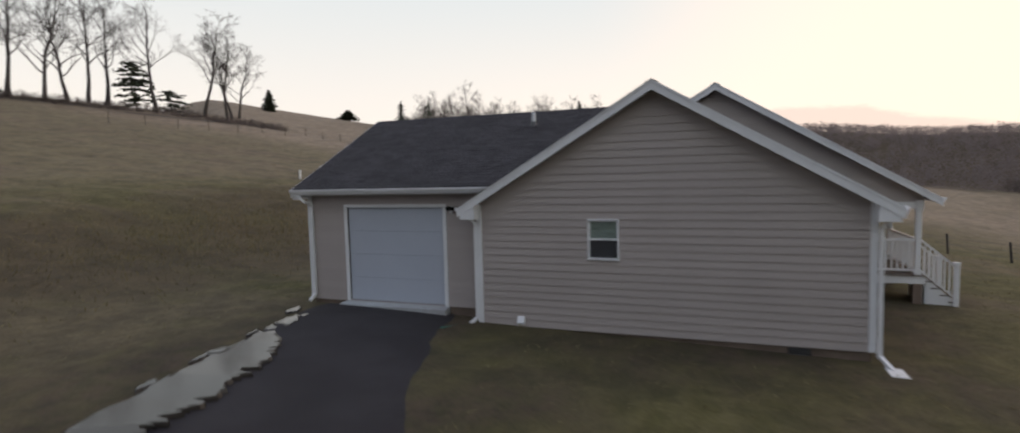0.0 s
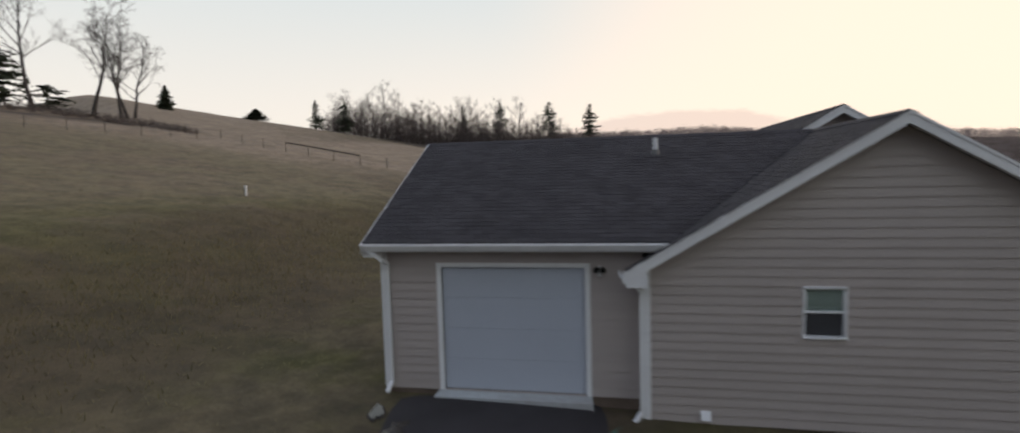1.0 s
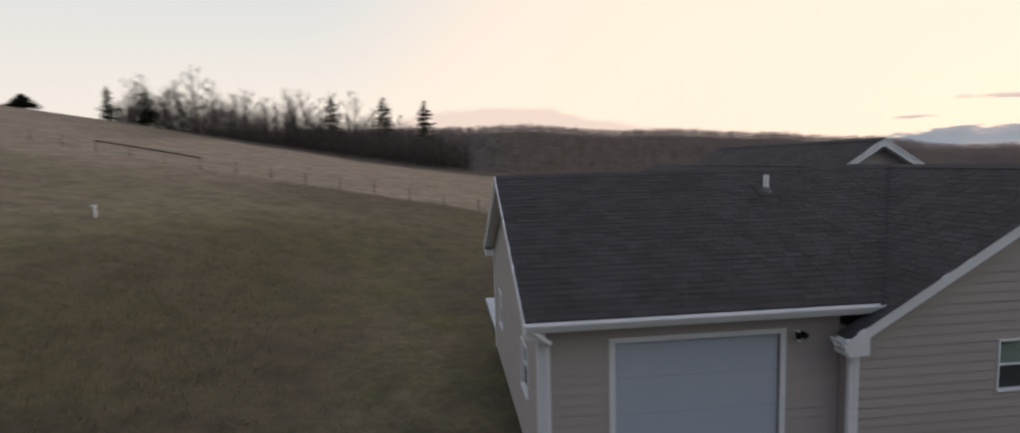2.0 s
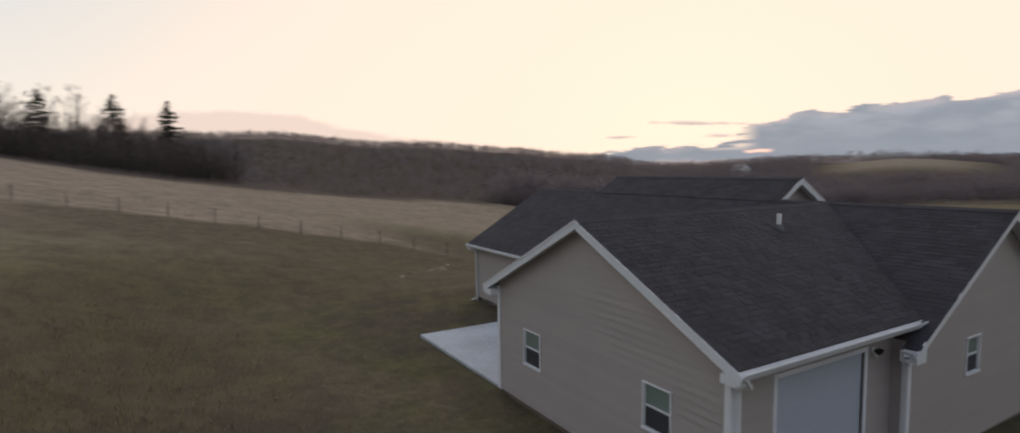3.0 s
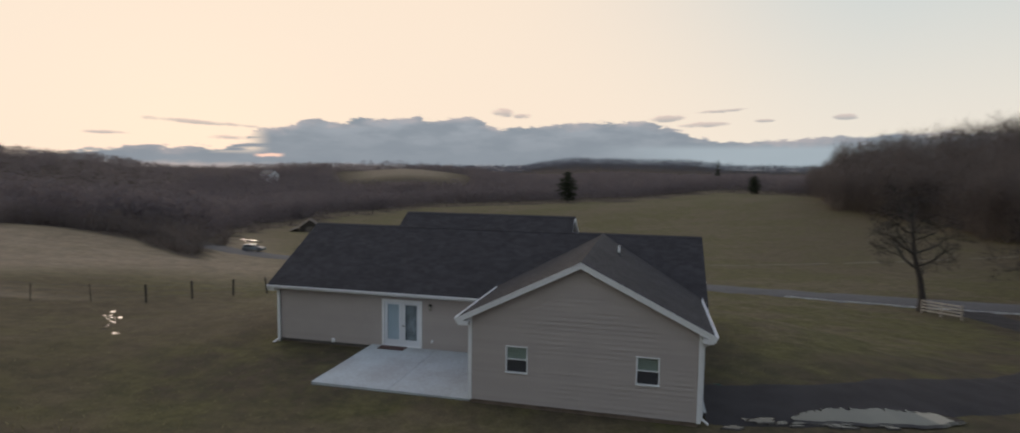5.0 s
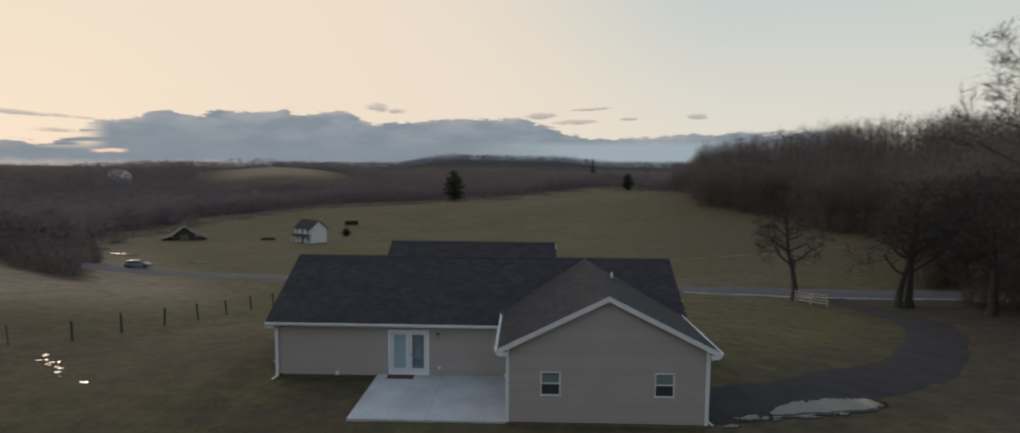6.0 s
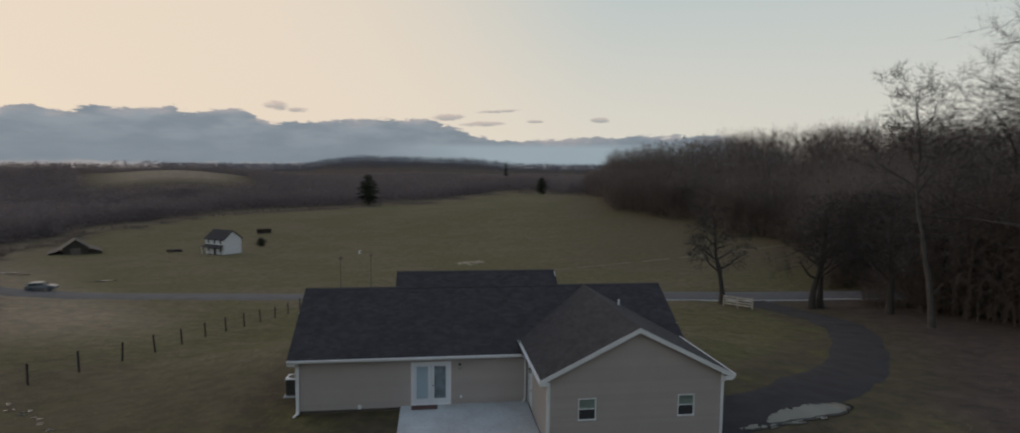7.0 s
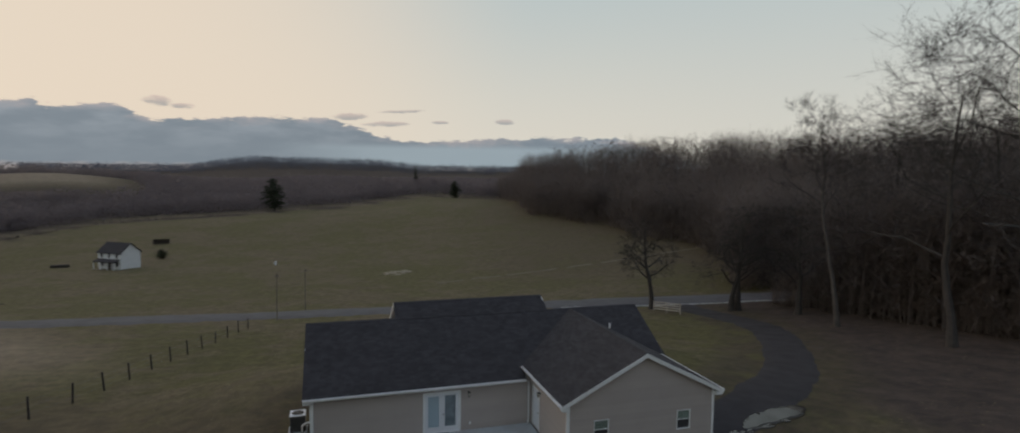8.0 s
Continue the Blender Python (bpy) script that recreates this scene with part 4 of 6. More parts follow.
# boxed eave returns
for y0, y1 in ((0.03, -OV), (YF - 0.02, 8.33)):
    part("eave_return", add_prism(bmesh.new(), [(0.0, y0, 2.28), (0.0, y1, 2.28), (0.0, y1, 2.445), (0.0, y0, 2.63)], (XE1 - 0.004, 0, 0)), WHITE, house)
part("eave_return", boxes((XE0, XL, -OV, 0.03, 2.28, 2.44), bev=0.006), WHITE, house)
part("eave_return", boxes((WX1, 0.04, -5.33, WY + 0.02, 2.76, 2.92), bev=0.006), WHITE, house)
part("eave_return", boxes((-8.31, WX0, -5.33, WY + 0.02, 2.76, 2.92), bev=0.006), WHITE, house)
# level soffits under the eaves
part("soffit", boxes((XL, -8.31, -OV, -0.02, 2.40, 2.42)), WHITE, house)
part("soffit", boxes((WX1 + 0.02, 0.04, WY, JY, 2.86, 2.88)), WHITE, house)
part("soffit", boxes((-8.31, WX0 - 0.02, WY, JY - 0.5, 2.86, 2.88)), WHITE, house)
part("soffit", boxes((XL, 0, YF + 0.02, 8.33, 2.40, 2.42)), WHITE, house)


def gutter(a, b, out, label=""):
    """K-style gutter: fascia board, trough with a rolled lip."""
    a, b, o = Vector(a), Vector(b), Vector(out)
    prof = [(0.0, 0.0), (0.0, -0.13), (0.07, -0.13), (0.10, -0.075), (0.125, -0.03), (0.125, 0.0), (0.112, 0.0), (0.112, -0.02), (0.06, -0.115), (0.012, -0.115), (0.012, 0.0)]
    bm = bmesh.new()
    ends = []
    for p in (a, b):
        ends.append([bm.verts.new(p + o * d + Vector((0, 0, z))) for d, z in prof])
    n = len(prof)
    for i in range(n):
        bm.faces.new((ends[0][i], ends[0][(i + 1) % n], ends[1][(i + 1) % n], ends[1][i]))
    bm.faces.new(ends[0])
    bm.faces.new(list(reversed(ends[1])))
    return part("gutter", bm, WHITE, house, label)


gutter((XE0, -OV, EAVE - 0.02), (-8.35, -OV, EAVE - 0.02), (0, -1, 0), "white aluminium gutter along the eave")
gutter((0.06, -OV, EAVE - 0.02), (XE1 - 0.01, -OV, EAVE - 0.02), (0, -1, 0))
gutter((XE0, 8.33, main_front(8.33) - 0.02), (RX0, 8.33, main_front(8.33) - 0.02), (0, 1, 0))
gutter((RX1, 8.33, main_front(8.33) - 0.02), (XE1 - 0.01, 8.33, main_front(8.33) - 0.02), (0, 1, 0))
gutter((RX0, RFY, 2.42), (RX1, RFY, 2.42), (0, 1, 0))
gutter((0.0435, -5.33, WEAVE - 0.02), (0.0435, JY, WEAVE - 0.02), (1, 0, 0))
gutter((-8.31, -5.33, WEAVE - 0.02), (-8.31, JY, WEAVE - 0.02), (-1, 0, 0))


def downspout(path, label="white downspout"):
    bm = bmesh.new()
    for a, b in zip(path, path[1:]):
        a, b = Vector(a), Vector(b)
        q = (b - a).to_track_quat("Z", "Y").to_matrix().to_4x4()
        sub = bmesh.ops.create_cube(bm, size=1, matrix=Matrix.Translation((a + b) / 2) @ q @ Matrix.Diagonal((0.075, 0.06, (b - a).length + 0.05, 1)))
    part("downspout", bm, WHITE, house, label)


downspout([(0.08, -5.20, 2.90), (0.0, -4.97, 2.70), (WX1 + 0.07, -4.95, 2.60), (WX1 + 0.07, -4.95, 0.22), (WX1 + 0.26, -4.97, 0.08)])
downspout([(0.16, -0.40, 2.44), (0.05, -0.12, 2.22), (0.03, -0.075, 2.14), (0.03, -0.075, -0.05), (0.22, -0.22, -0.20)])
downspout([(XL + 0.05, -0.42, 2.46), (XL + 0.09, -0.10, 2.24), (XL + 0.09, -0.075, 2.15), (XL + 0.09, -0.075, -0.05), (XL - 0.1, -0.3, -0.2)])
downspout([(-8.25, -0.39, 2.44), (-8.12, -0.09, 2.26), (-8.10, -0.07, 2.2), (-8.10, -0.07, 0.2), (-8.2, -0.2, 0.1)])
downspout([(0.12, 8.42, 2.44), (0.075, 8.12, 2.2), (0.07, 8.09, 2.1), (0.07, 8.09, -0.25), (0.35, 8.25, -0.42)])
part("splash_block", boxes((0.25, 0.75, 8.12, 8.42, -0.47, -0.40), bev=0.015), WHITE, house)
part("drain_elbow", add_cyl(add_cyl(bmesh.new(), (0.2, -0.25, -0.22), (0.55, -0.5, -0.2), 0.06), (0.55, -0.5, -0.2), (0.85, -0.62, -0.16), 0.055), GREENPLASTIC, house, "green plastic drain pipe")

# plumbing vent on the roof
vz = wing_z(-3.21)
vent = part("vent_pipe", add_cyl(bmesh.new(), (-3.21, 0.36, vz - 0.05), (-3.21, 0.36, 5.01), 0.055, None, 14), WHITE, house, "white plumbing vent pipe")
part("flashing", add_cyl(bmesh.new(), (-3.21, 0.36, vz - 0.06), (-3.21, 0.36, vz + 0.10), 0.13, 0.065, 14), STEEL, vent)
part("flashing", add_prism(bmesh.new(), [(-3.42, 0.14, wing_z(-3.42) + 0.012), (-3.0, 0.14, wing_z(-3.0) + 0.012), (-3.0, 0.56, wing_z(-3.0) + 0.012), (-3.42, 0.56, wing_z(-3.42) + 0.012)], (0, 0, 0.012)), SHINGLE, vent)

# garage door
gd = part("garage_door", boxes((WX1 - 0.02, WX1 + 0.035, GD[0] - 0.10, GD[0], GD[2] - 0.02, GD[3] + 0.08), (WX1 - 0.02, WX1 + 0.035, GD[1], GD[1] + 0.10, GD[2] - 0.02, GD[3] + 0.08), (WX1 - 0.02, WX1 + 0.038, GD[0], GD[1], GD[3], GD[3] + 0.08), bev=0.006), WHITE, house, "closed white steel sectional garage door")
ph = (GD[3] - GD[2]) / 4
for i in range(4):
    z = GD[2] + ph * i
    pn = boxes((WX1 - 0.08, WX1 - 0.035, GD[0] + 0.003, GD[1] - 0.003, z + 0.0015, z + ph - 0.0015), bev=0.003)
    part("door_panel", pn, GARAGE, gd)
part("bottom_seal", boxes((WX1 - 0.08, WX1 - 0.03, GD[0], GD[1], GD[2] - 0.02, GD[2] + 0.003)), RUBBER, gd)
part("threshold", add_prism(bmesh.new(), [(WX1 - 0.1, GD[0] - 0.1, 0.083), (WX1 - 0.1, GD[1] + 0.1, 0.083), (WX1 + 0.32, GD[1] + 0.14, 0.055), (WX1 + 0.32, GD[0] - 0.14, 0.055)], (0, 0, -0.2)), CONCRETE, house, "pale concrete garage apron")

# patio doors
DOORBLIND = material("pale_blue_door_blind", (0.50, 0.565, 0.63), 0.9, (0.43, 0.49, 0.55), 3, 30, 0.3, 0)
DOORSHADE = material("grey_blue_curtain", (0.30, 0.33, 0.36), 0.9, (0.14, 0.155, 0.17), 2.5, 20, 0.5, 0)
fd = part("french_door", boxes((FD[0] - 0.095, FD[0] + 0.02, -0.045, 0.06, FD[2], FD[3] + 0.095), (FD[1] - 0.02, FD[1] + 0.095, -0.045, 0.06, FD[2], FD[3] + 0.095), (FD[0] + 0.02, FD[1] - 0.02, -0.048, 0.06, FD[3] - 0.02, FD[3] + 0.095), (FD[0] - 0.05, FD[1] + 0.05, -0.07, 0.06, FD[2] - 0.05, FD[2] + 0.012), bev=0.006), WHITE, house, "white double french doors with long glass panes")
mid = (FD[0] + FD[1]) / 2
for u0, u1, blind in ((FD[0] + 0.02, mid - 0.004, True), (mid + 0.004, FD[1] - 0.02, False)):
    g0, g1, h0, h1 = u0 + 0.15, u1 - 0.15, FD[2] + 0.28, FD[3] - 0.14
    leaf = part("door_leaf", boxes((u0, g0, 0.0, 0.045, FD[2] + 0.012, FD[3] - 0.02), (g1, u1, 0.0, 0.045, FD[2] + 0.012, FD[3] - 0.02), (g0, g1, 0.0, 0.045, FD[2] + 0.012, h0), (g0, g1, 0.0, 0.045, h1, FD[3] - 0.02), bev=0.005), DOORWHITE, fd)
    gp = part("pane", boxes((g0, g1, 0.018, 0.026, h0, h1)), DOORGLASS, fd)
    gp.visible_shadow = False
    if blind:
        part("door_blind", boxes((g0 - 0.02, g1 + 0.02, 0.05, 0.056, h0 - 0.02, h1 + 0.02)), DOORBLIND, fd, "white blind behind the fixed pane")
    else:
        part("door_handle", add_cyl(add_cyl(bmesh.new(), (u0 + 0.07, 0.0, 1.0), (u0 + 0.07, -0.055, 1.0), 0.03), (u0 + 0.07, -0.05, 1.0), (u0 + 0.17, -0.05, 1.0), 0.012), STEEL, fd, "metal lever handle")
        part("door_blind", boxes((g0 - 0.02, g1 + 0.02, 0.075, 0.081, h0 - 0.02, h1 + 0.02)), DOORSHADE, fd, "grey curtain behind the opening pane")

# side door of the garage
sd = part("side_door", boxes((WX0 - 0.04, WX0 + 0.06, SD[0] - 0.08, SD[0], SD[2], SD[3] + 0.08), (WX0 - 0.04, WX0 + 0.06, SD[1], SD[1] + 0.08, SD[2], SD[3] + 0.08), (WX0 - 0.042, WX0 + 0.06, SD[0], SD[1], SD[3], SD[3] + 0.08), bev=0.006), WHITE, house, "white steel side door of the garage")
dl = boxes((WX0 + 0.0, WX0 + 0.045, SD[0] + 0.003, SD[1] - 0.003, SD[2] + 0.005, SD[3] - 0.004), bev=0.004)
for za, zb in ((SD[2] + 0.2, SD[2] + 0.85), (SD[2] + 1.0, SD[3] - 0.2)):
    for ya, yb in ((SD[0] + 0.12, SD[0] + 0.41), (SD[0] + 0.51, SD[1] - 0.12)):
        add_box(dl, WX0 - 0.008, WX0 + 0.002, ya, yb, za, zb, 0.004)
part("door_leaf", dl, DOORWHITE, sd)
part("door_knob", add_cyl(bmesh.new(), (WX0, SD[0] + 0.08, 1.05), (WX0 - 0.07, SD[0] + 0.08, 1.05), 0.028), STEEL, sd)
# front door
fr = part("front_door", boxes((-10.75, -10.66, YF - 0.05, YF + 0.04, 0.3, 2.35), (-9.84, -9.75, YF - 0.05, YF + 0.04, 0.3, 2.35), (-10.66, -9.84, YF - 0.05, YF + 0.04, 2.27, 2.35), bev=0.005), WHITE, house)
part("door_leaf", boxes((-10.66, -9.84, YF - 0.05, YF - 0.01, 0.3, 2.27), bev=0.004), DOORWHITE, fr)

# small fittings on the walls
part("outlet_cover", boxes((-11.335, -11.245, -0.065, -0.015, 0.33, 0.47), bev=0.012), WHITE, house, "white outdoor outlet cover")
part("dryer_vent", add_prism(boxes((-0.01, 0.05, 0.93, 1.11, -0.14, 0.04), bev=0.01), [(0.05, 0.94, 0.03), (0.05, 1.10, 0.03), (0.13, 1.10, -0.10), (0.13, 0.94, -0.10)], (-0.012, 0, -0.01)), WHITE, house, "white hooded dryer vent")
part("pipe_cover", boxes((-16.26, -16.10, -0.10, -0.01, -0.02, 0.16), bev=0.015), WHITE, house, "white wall cover near the ground")

# front porch with rails and stairs
PZ = 0.32
deck = part("porch_deck", boxes((RX0 + 0.25, RX1 - 0.25, YF + 0.03, 10.38, PZ - 0.24, PZ - 0.03), bev=0.01), WHITE, house, "white-painted front porch deck")
for i in range(16):
    y = YF + 0.04 + i * 0.147
    part("deck_board", boxes((RX0 + 0.22, RX1 - 0.22, y, y + 0.139, PZ - 0.028, PZ)), WOOD, deck)
part("porch_beam", boxes((RX0 + 0.25, RX1 - 0.25, 10.14, 10.33, 2.14, 2.34), (RX1 - 0.43, RX1 - 0.27, YF + 0.03, 10.14, 2.12, 2.30), (RX0 + 0.27, RX0 + 0.43, YF + 0.03, 10.14, 2.12, 2.30), bev=0.006), WHITE, house)
posts = [RX0 + 0.36, -11.6, -8.9, RX1 - 0.36]
for x in posts:
    p = part("porch_post", boxes((x - 0.065, x + 0.065, 10.17, 10.30, PZ, 2.14), bev=0.008), WHITE, house, "white square porch post")
    part("post_base", boxes((x - 0.085, x + 0.085, 10.15, 10.32, PZ + 0.001, PZ + 0.12), (x - 0.085, x + 0.085, 10.15, 10.32, 2.04, 2.135), bev=0.008), WHITE, p)
    part("pier", boxes((x - 0.1, x + 0.1, 10.13, 10.34, -0.75, PZ - 0.24)), BLOCK, p)


def railing(a, b, n, z0=0.1, z1=0.92):
    """White rail with balusters between two points on the deck or down the stairs."""
    a, b = Vector(a), Vector(b)
    bm = bmesh.new()
    d = (b - a)
    side = Vector((-d.y, d.x, 0)).normalized() * 0.035
    for h, t in ((z1, 0.06), (z0, 0.05)):
        add_prism(bm, [a + side + Vector((0, 0, h)), b + side + Vector((0, 0, h)), b - side + Vector((0, 0, h)), a - side + Vector((0, 0, h))], (0, 0, t))
    r = part("railing", bm, WHITE, house, "white porch railing")
    for i in range(1, n):
        p = a.lerp(b, i / n)
        part("baluster", boxes((p.x - 0.018, p.x + 0.018, p.y - 0.018, p.y + 0.018, p.z + z0 + 0.02, p.z + z1 + 0.01)), WHITE, r)


railing((RX1 - 0.36, YF + 0.05, PZ), (RX1 - 0.36, 10.17, PZ), 16)
railing((RX0 + 0.36, YF + 0.05, PZ), (RX0 + 0.36, 10.17, PZ), 16)
railing((RX0 + 0.42, 10.235, PZ), (-11.66, 10.235, PZ), 18)
railing((-8.83, 10.235, PZ), (RX1 - 0.42, 10.235, PZ), 18)
railing((-7.35, 10.3, PZ), (-7.35, 11.08, PZ - 0.70), 7)
railing((RX1 - 0.36, 10.3, PZ), (RX1 - 0.36, 11.08, PZ - 0.70), 7)
for x in (RX1 - 0.36, -7.35):
    part("newel_post", boxes((x - 0.06, x + 0.06, 11.06, 11.18, -0.75, 0.64), (x - 0.075, x + 0.075, 11.045, 11.195, 0.64, 0.68), bev=0.008), WHITE, house)
stair = part("porch_stairs", boxes((-7.30, RX1 - 0.37, 10.384, 10.43, -0.72, PZ - 0.22), bev=0.004), WHITE, house, "white wooden porch stairs")
for x in (-7.31, RX1 - 0.42):
    part("stringer", add_prism(bmesh.new(), [(x, 10.38, PZ - 0.03), (x, 10.38, -0.72), (x, 11.12, -0.72), (x, 11.12, PZ - 0.7)], (0.05, 0, 0)), WHITE, stair)
for i in range(4):
    part("tread", boxes((-7.3, RX1 - 0.36, 10.36 + i * 0.2, 10.62 + i * 0.2, PZ - 0.2 - i * 0.18, PZ - 0.165 - i * 0.18), bev=0.006), WOOD, stair)

# ---- things round the house ----
patio = thing("patio", (-11.1, -2.5, 0.0), "pale concrete patio slab in the corner of the house", "patio", kind="structure")
for y0, y1 in ((-4.95, -2.516), (-2.510, -0.03)):
    part("slab", boxes((-14.23, -11.096, y0, y1, -0.3, 0.045), bev=0.012), CONCRETE, patio)
    part("slab", boxes((-11.090, WX0 - 0.03, y0, y1, -0.3, 0.045), bev=0.012), CONCRETE, patio)
doormat = tagged(new("doormat", mesh_from("doormat", *(lambda b: ([v.co.copy() for v in b.verts], [[v.index for v in f.verts] for f in b.faces]))((lambda b: (b.verts.index_update(), b)[1])(boxes((-13.7, -12.45, -0.62, -0.10, 0.047, 0.068), bev=0.008))), MAT)), "red-brown coir doormat on the patio by the french doors", "doormat")


def wall_lantern(x, y, z, turn):
    """Black carriage lantern on a round back plate; built facing -y, then turned."""
    t = thing("wall_lantern", (0, 0, 0), "black metal wall lantern with pale glass", "wall lamp", "wall lanterns")
    part("back_plate", add_cyl(bmesh.new(), (0, 0, 0), (0, -0.02, 0), 0.06, None, 16), BLACK, t)
    part("arm", add_cyl(add_cyl(bmesh.new(), (0, -0.02, 0.02), (0, -0.12, 0.09), 0.012), (0, -0.12, 0.09), (0, -0.13, 0.05), 0.012), BLACK, t)
    part("cap", add_cyl(bmesh.new(), (0, -0.13, 0.02), (0, -0.13, 0.09), 0.085, 0.02, 8), BLACK, t)
    part("glass", add_cyl(bmesh.new(), (0, -0.13, -0.15), (0, -0.13, 0.02), 0.05, 0.068, 8), FROST, t)
    bm = bmesh.new()
    for i in range(4):
        a = math.pi / 4 + i * math.pi / 2
        add_cyl(bm, (0.058 * math.cos(a), -0.13 + 0.058 * math.sin(a), -0.16), (0.075 * math.cos(a), -0.13 + 0.075 * math.sin(a), 0.025), 0.007, None, 6)
    part("cage", bm, BLACK, t)
    part("finial", add_cyl(bmesh.new(), (0, -0.13, -0.2), (0, -0.13, -0.145), 0.02, 0.06, 8), BLACK, t)
    t.matrix_basis = pose(x, y, z, 0, 0, turn)
    return t


lantern = wall_lantern(-11.36, -0.02, 2.02, 0)
flood_lamp = thing("floodlight", (0, 0, 0), "twin black floodlight on a white base beside the garage door", "wall lamp")
part("base", add_cyl(bmesh.new(), (0, 0, 0), (0, -0.035, 0), 0.07, 0.06, 16), WHITE, flood_lamp, "round white base")
for sx in (-1, 1):
    part("knuckle", add_cyl(bmesh.new(), (0.02 * sx, -0.035, 0), (0.045 * sx, -0.08, 0.03), 0.016, None, 8), BLACK, flood_lamp)
    part("lamp_head", add_cyl(add_cyl(bmesh.new(), (0.045 * sx, -0.06, 0.04), (0.058 * sx, -0.13, 0.01), 0.030, 0.05, 14), (0.058 * sx, -0.13, 0.01), (0.062 * sx, -0.155, 0.0), 0.05, 0.053, 14), BLACK, flood_lamp)
part("sensor", add_cyl(bmesh.new(), (0, -0.03, -0.03), (0, -0.075, -0.11), 0.025, 0.035, 10), WHITE, flood_lamp, "white sensor eye")
flood_lamp.matrix_basis = pose(WX1 + 0.03, -0.80, 2.50, 0, 0, 90)
copy_thing(lantern, pose(WX0 - 0.02, -1.56, 2.2, 0, 0, -90))

ac = thing("air_conditioner", (-19.85, 2.85, -0.3), "grey outdoor air conditioning unit on a pad", "air conditioner")
part("pad", boxes((-20.32, -19.38, 2.35, 3.35, -0.42, -0.2), bev=0.01), CONCRETE, ac)
part("casing", boxes((-20.22, -19.48, 2.47, 3.23, -0.2, 0.66), bev=0.03), STEEL, ac)
part("top_panel", boxes((-20.24, -19.46, 2.45, 3.25, 0.66, 0.70), bev=0.012), BLIND, ac, "pale top panel")
part("fan_grille", add_cyl(bmesh.new(), (-19.85, 2.85, 0.70), (-19.85, 2.85, 0.725), 0.30, 0.27, 24), BLACK, ac)
part("fan_hub", add_cyl(bmesh.new(), (-19.85, 2.85, 0.725), (-19.85, 2.85, 0.745), 0.09, 0.08, 16), STEEL, ac)
bm = bmesh.new()
for i in range(9):
    for s in (-1, 1):
        add_box(bm, -20.22 + 0.08 * i + 0.03, -20.22 + 0.08 * i + 0.06, 2.85 + s * 0.38 - 0.008, 2.85 + s * 0.38 + 0.008, -0.14, 0.6)
part("louvre", bm, BLACK, ac)
bm = bmesh.new()
for a, b in (((-19.62, 2.35, -0.1), (-19.62, 2.15, 0.25)), ((-19.62, 2.15, 0.25), (-19.4, 2.05, 0.45)), ((-19.4, 2.05, 0.45), (-19.12, 2.0, 0.45))):
    add_cyl(bm, a, b, 0.05, None, 10)
part("line_cover", bm, WHITE, ac, "white insulated refrigerant line")

well = thing("well_cap", (-20.6, -22.7, float(ground_z(-20.6, -22.7))), "white capped well pipe standing in the grass", "well cap")
wz = float(ground_z(-20.6, -22.7))
part("pipe", add_cyl(bmesh.new(), (-20.6, -22.7, wz - 0.1), (-20.6, -22.7, wz + 0.5), 0.08, None, 16), WHITE, well)
part("cap", add_cyl(bmesh.new(), (-20.6, -22.7, wz + 0.5), (-20.6, -22.7, wz + 0.58), 0.11, 0.10, 16), WHITE, well)
part("conduit", add_cyl(bmesh.new(), (-20.45, -22.7, wz - 0.1), (-20.45, -22.7, wz + 0.42), 0.02, None, 8), STEEL, well)

flood("puddle_drive", [(2.7, -3.75, 0.08), (3.4, -3.4, 0.36), (4.2, -3.05, 0.50), (5.2, -2.8, 0.56), (6.2, -2.6, 0.58), (7.1, -2.4, 0.50), (7.9, -2.0, 0.32), (8.5, -1.7, 0.06)], 3, 0.105, "long ragged puddle on the driveway edge mirroring the sky")
prng = random.Random(9)
for k in range(14):
    q = prng.random()
    pool("puddle_small", 1.6 + 4.6 * q + prng.gauss(0, 0.25), -4.3 + 0.95 * q + prng.gauss(0, 0.12), prng.uniform(0.10, 0.34), prng.uniform(0.05, 0.14), 0.3, 40 + k, 0.062 + 0.001 * k, "small ragged puddle in the mud beside the driveway")
pool("puddle_corner", 0.75, -4.85, 0.35, 0.12, 0.4, 5, 0.06, "small puddle beside the garage corner")
pool("puddle_edge", 1.75, -4.1, 0.55, 0.17, 0.35, 6, 0.088, "small ragged puddle at the driveway edge")
for k, (px, py) in enumerate(((-28.1, -0.6), (-30.2, 0.7), (-31.6, 2.1), (-32.6, 2.9), (-33.3, 3.6), (-34.0, 4.3), (-34.5, 4.8), (-35.5, 6.1))):
    for q in range(2):
        pool("puddle_yard", px + prng.gauss(0, 0.25), py + prng.gauss(0, 0.2), prng.uniform(0.10, 0.24), prng.uniform(0.06, 0.12), prng.uniform(-0.9, 0.2), 60 + 3 * k + q, 0.030 + 0.001 * (k + q), "small ragged puddle shining in the pasture")


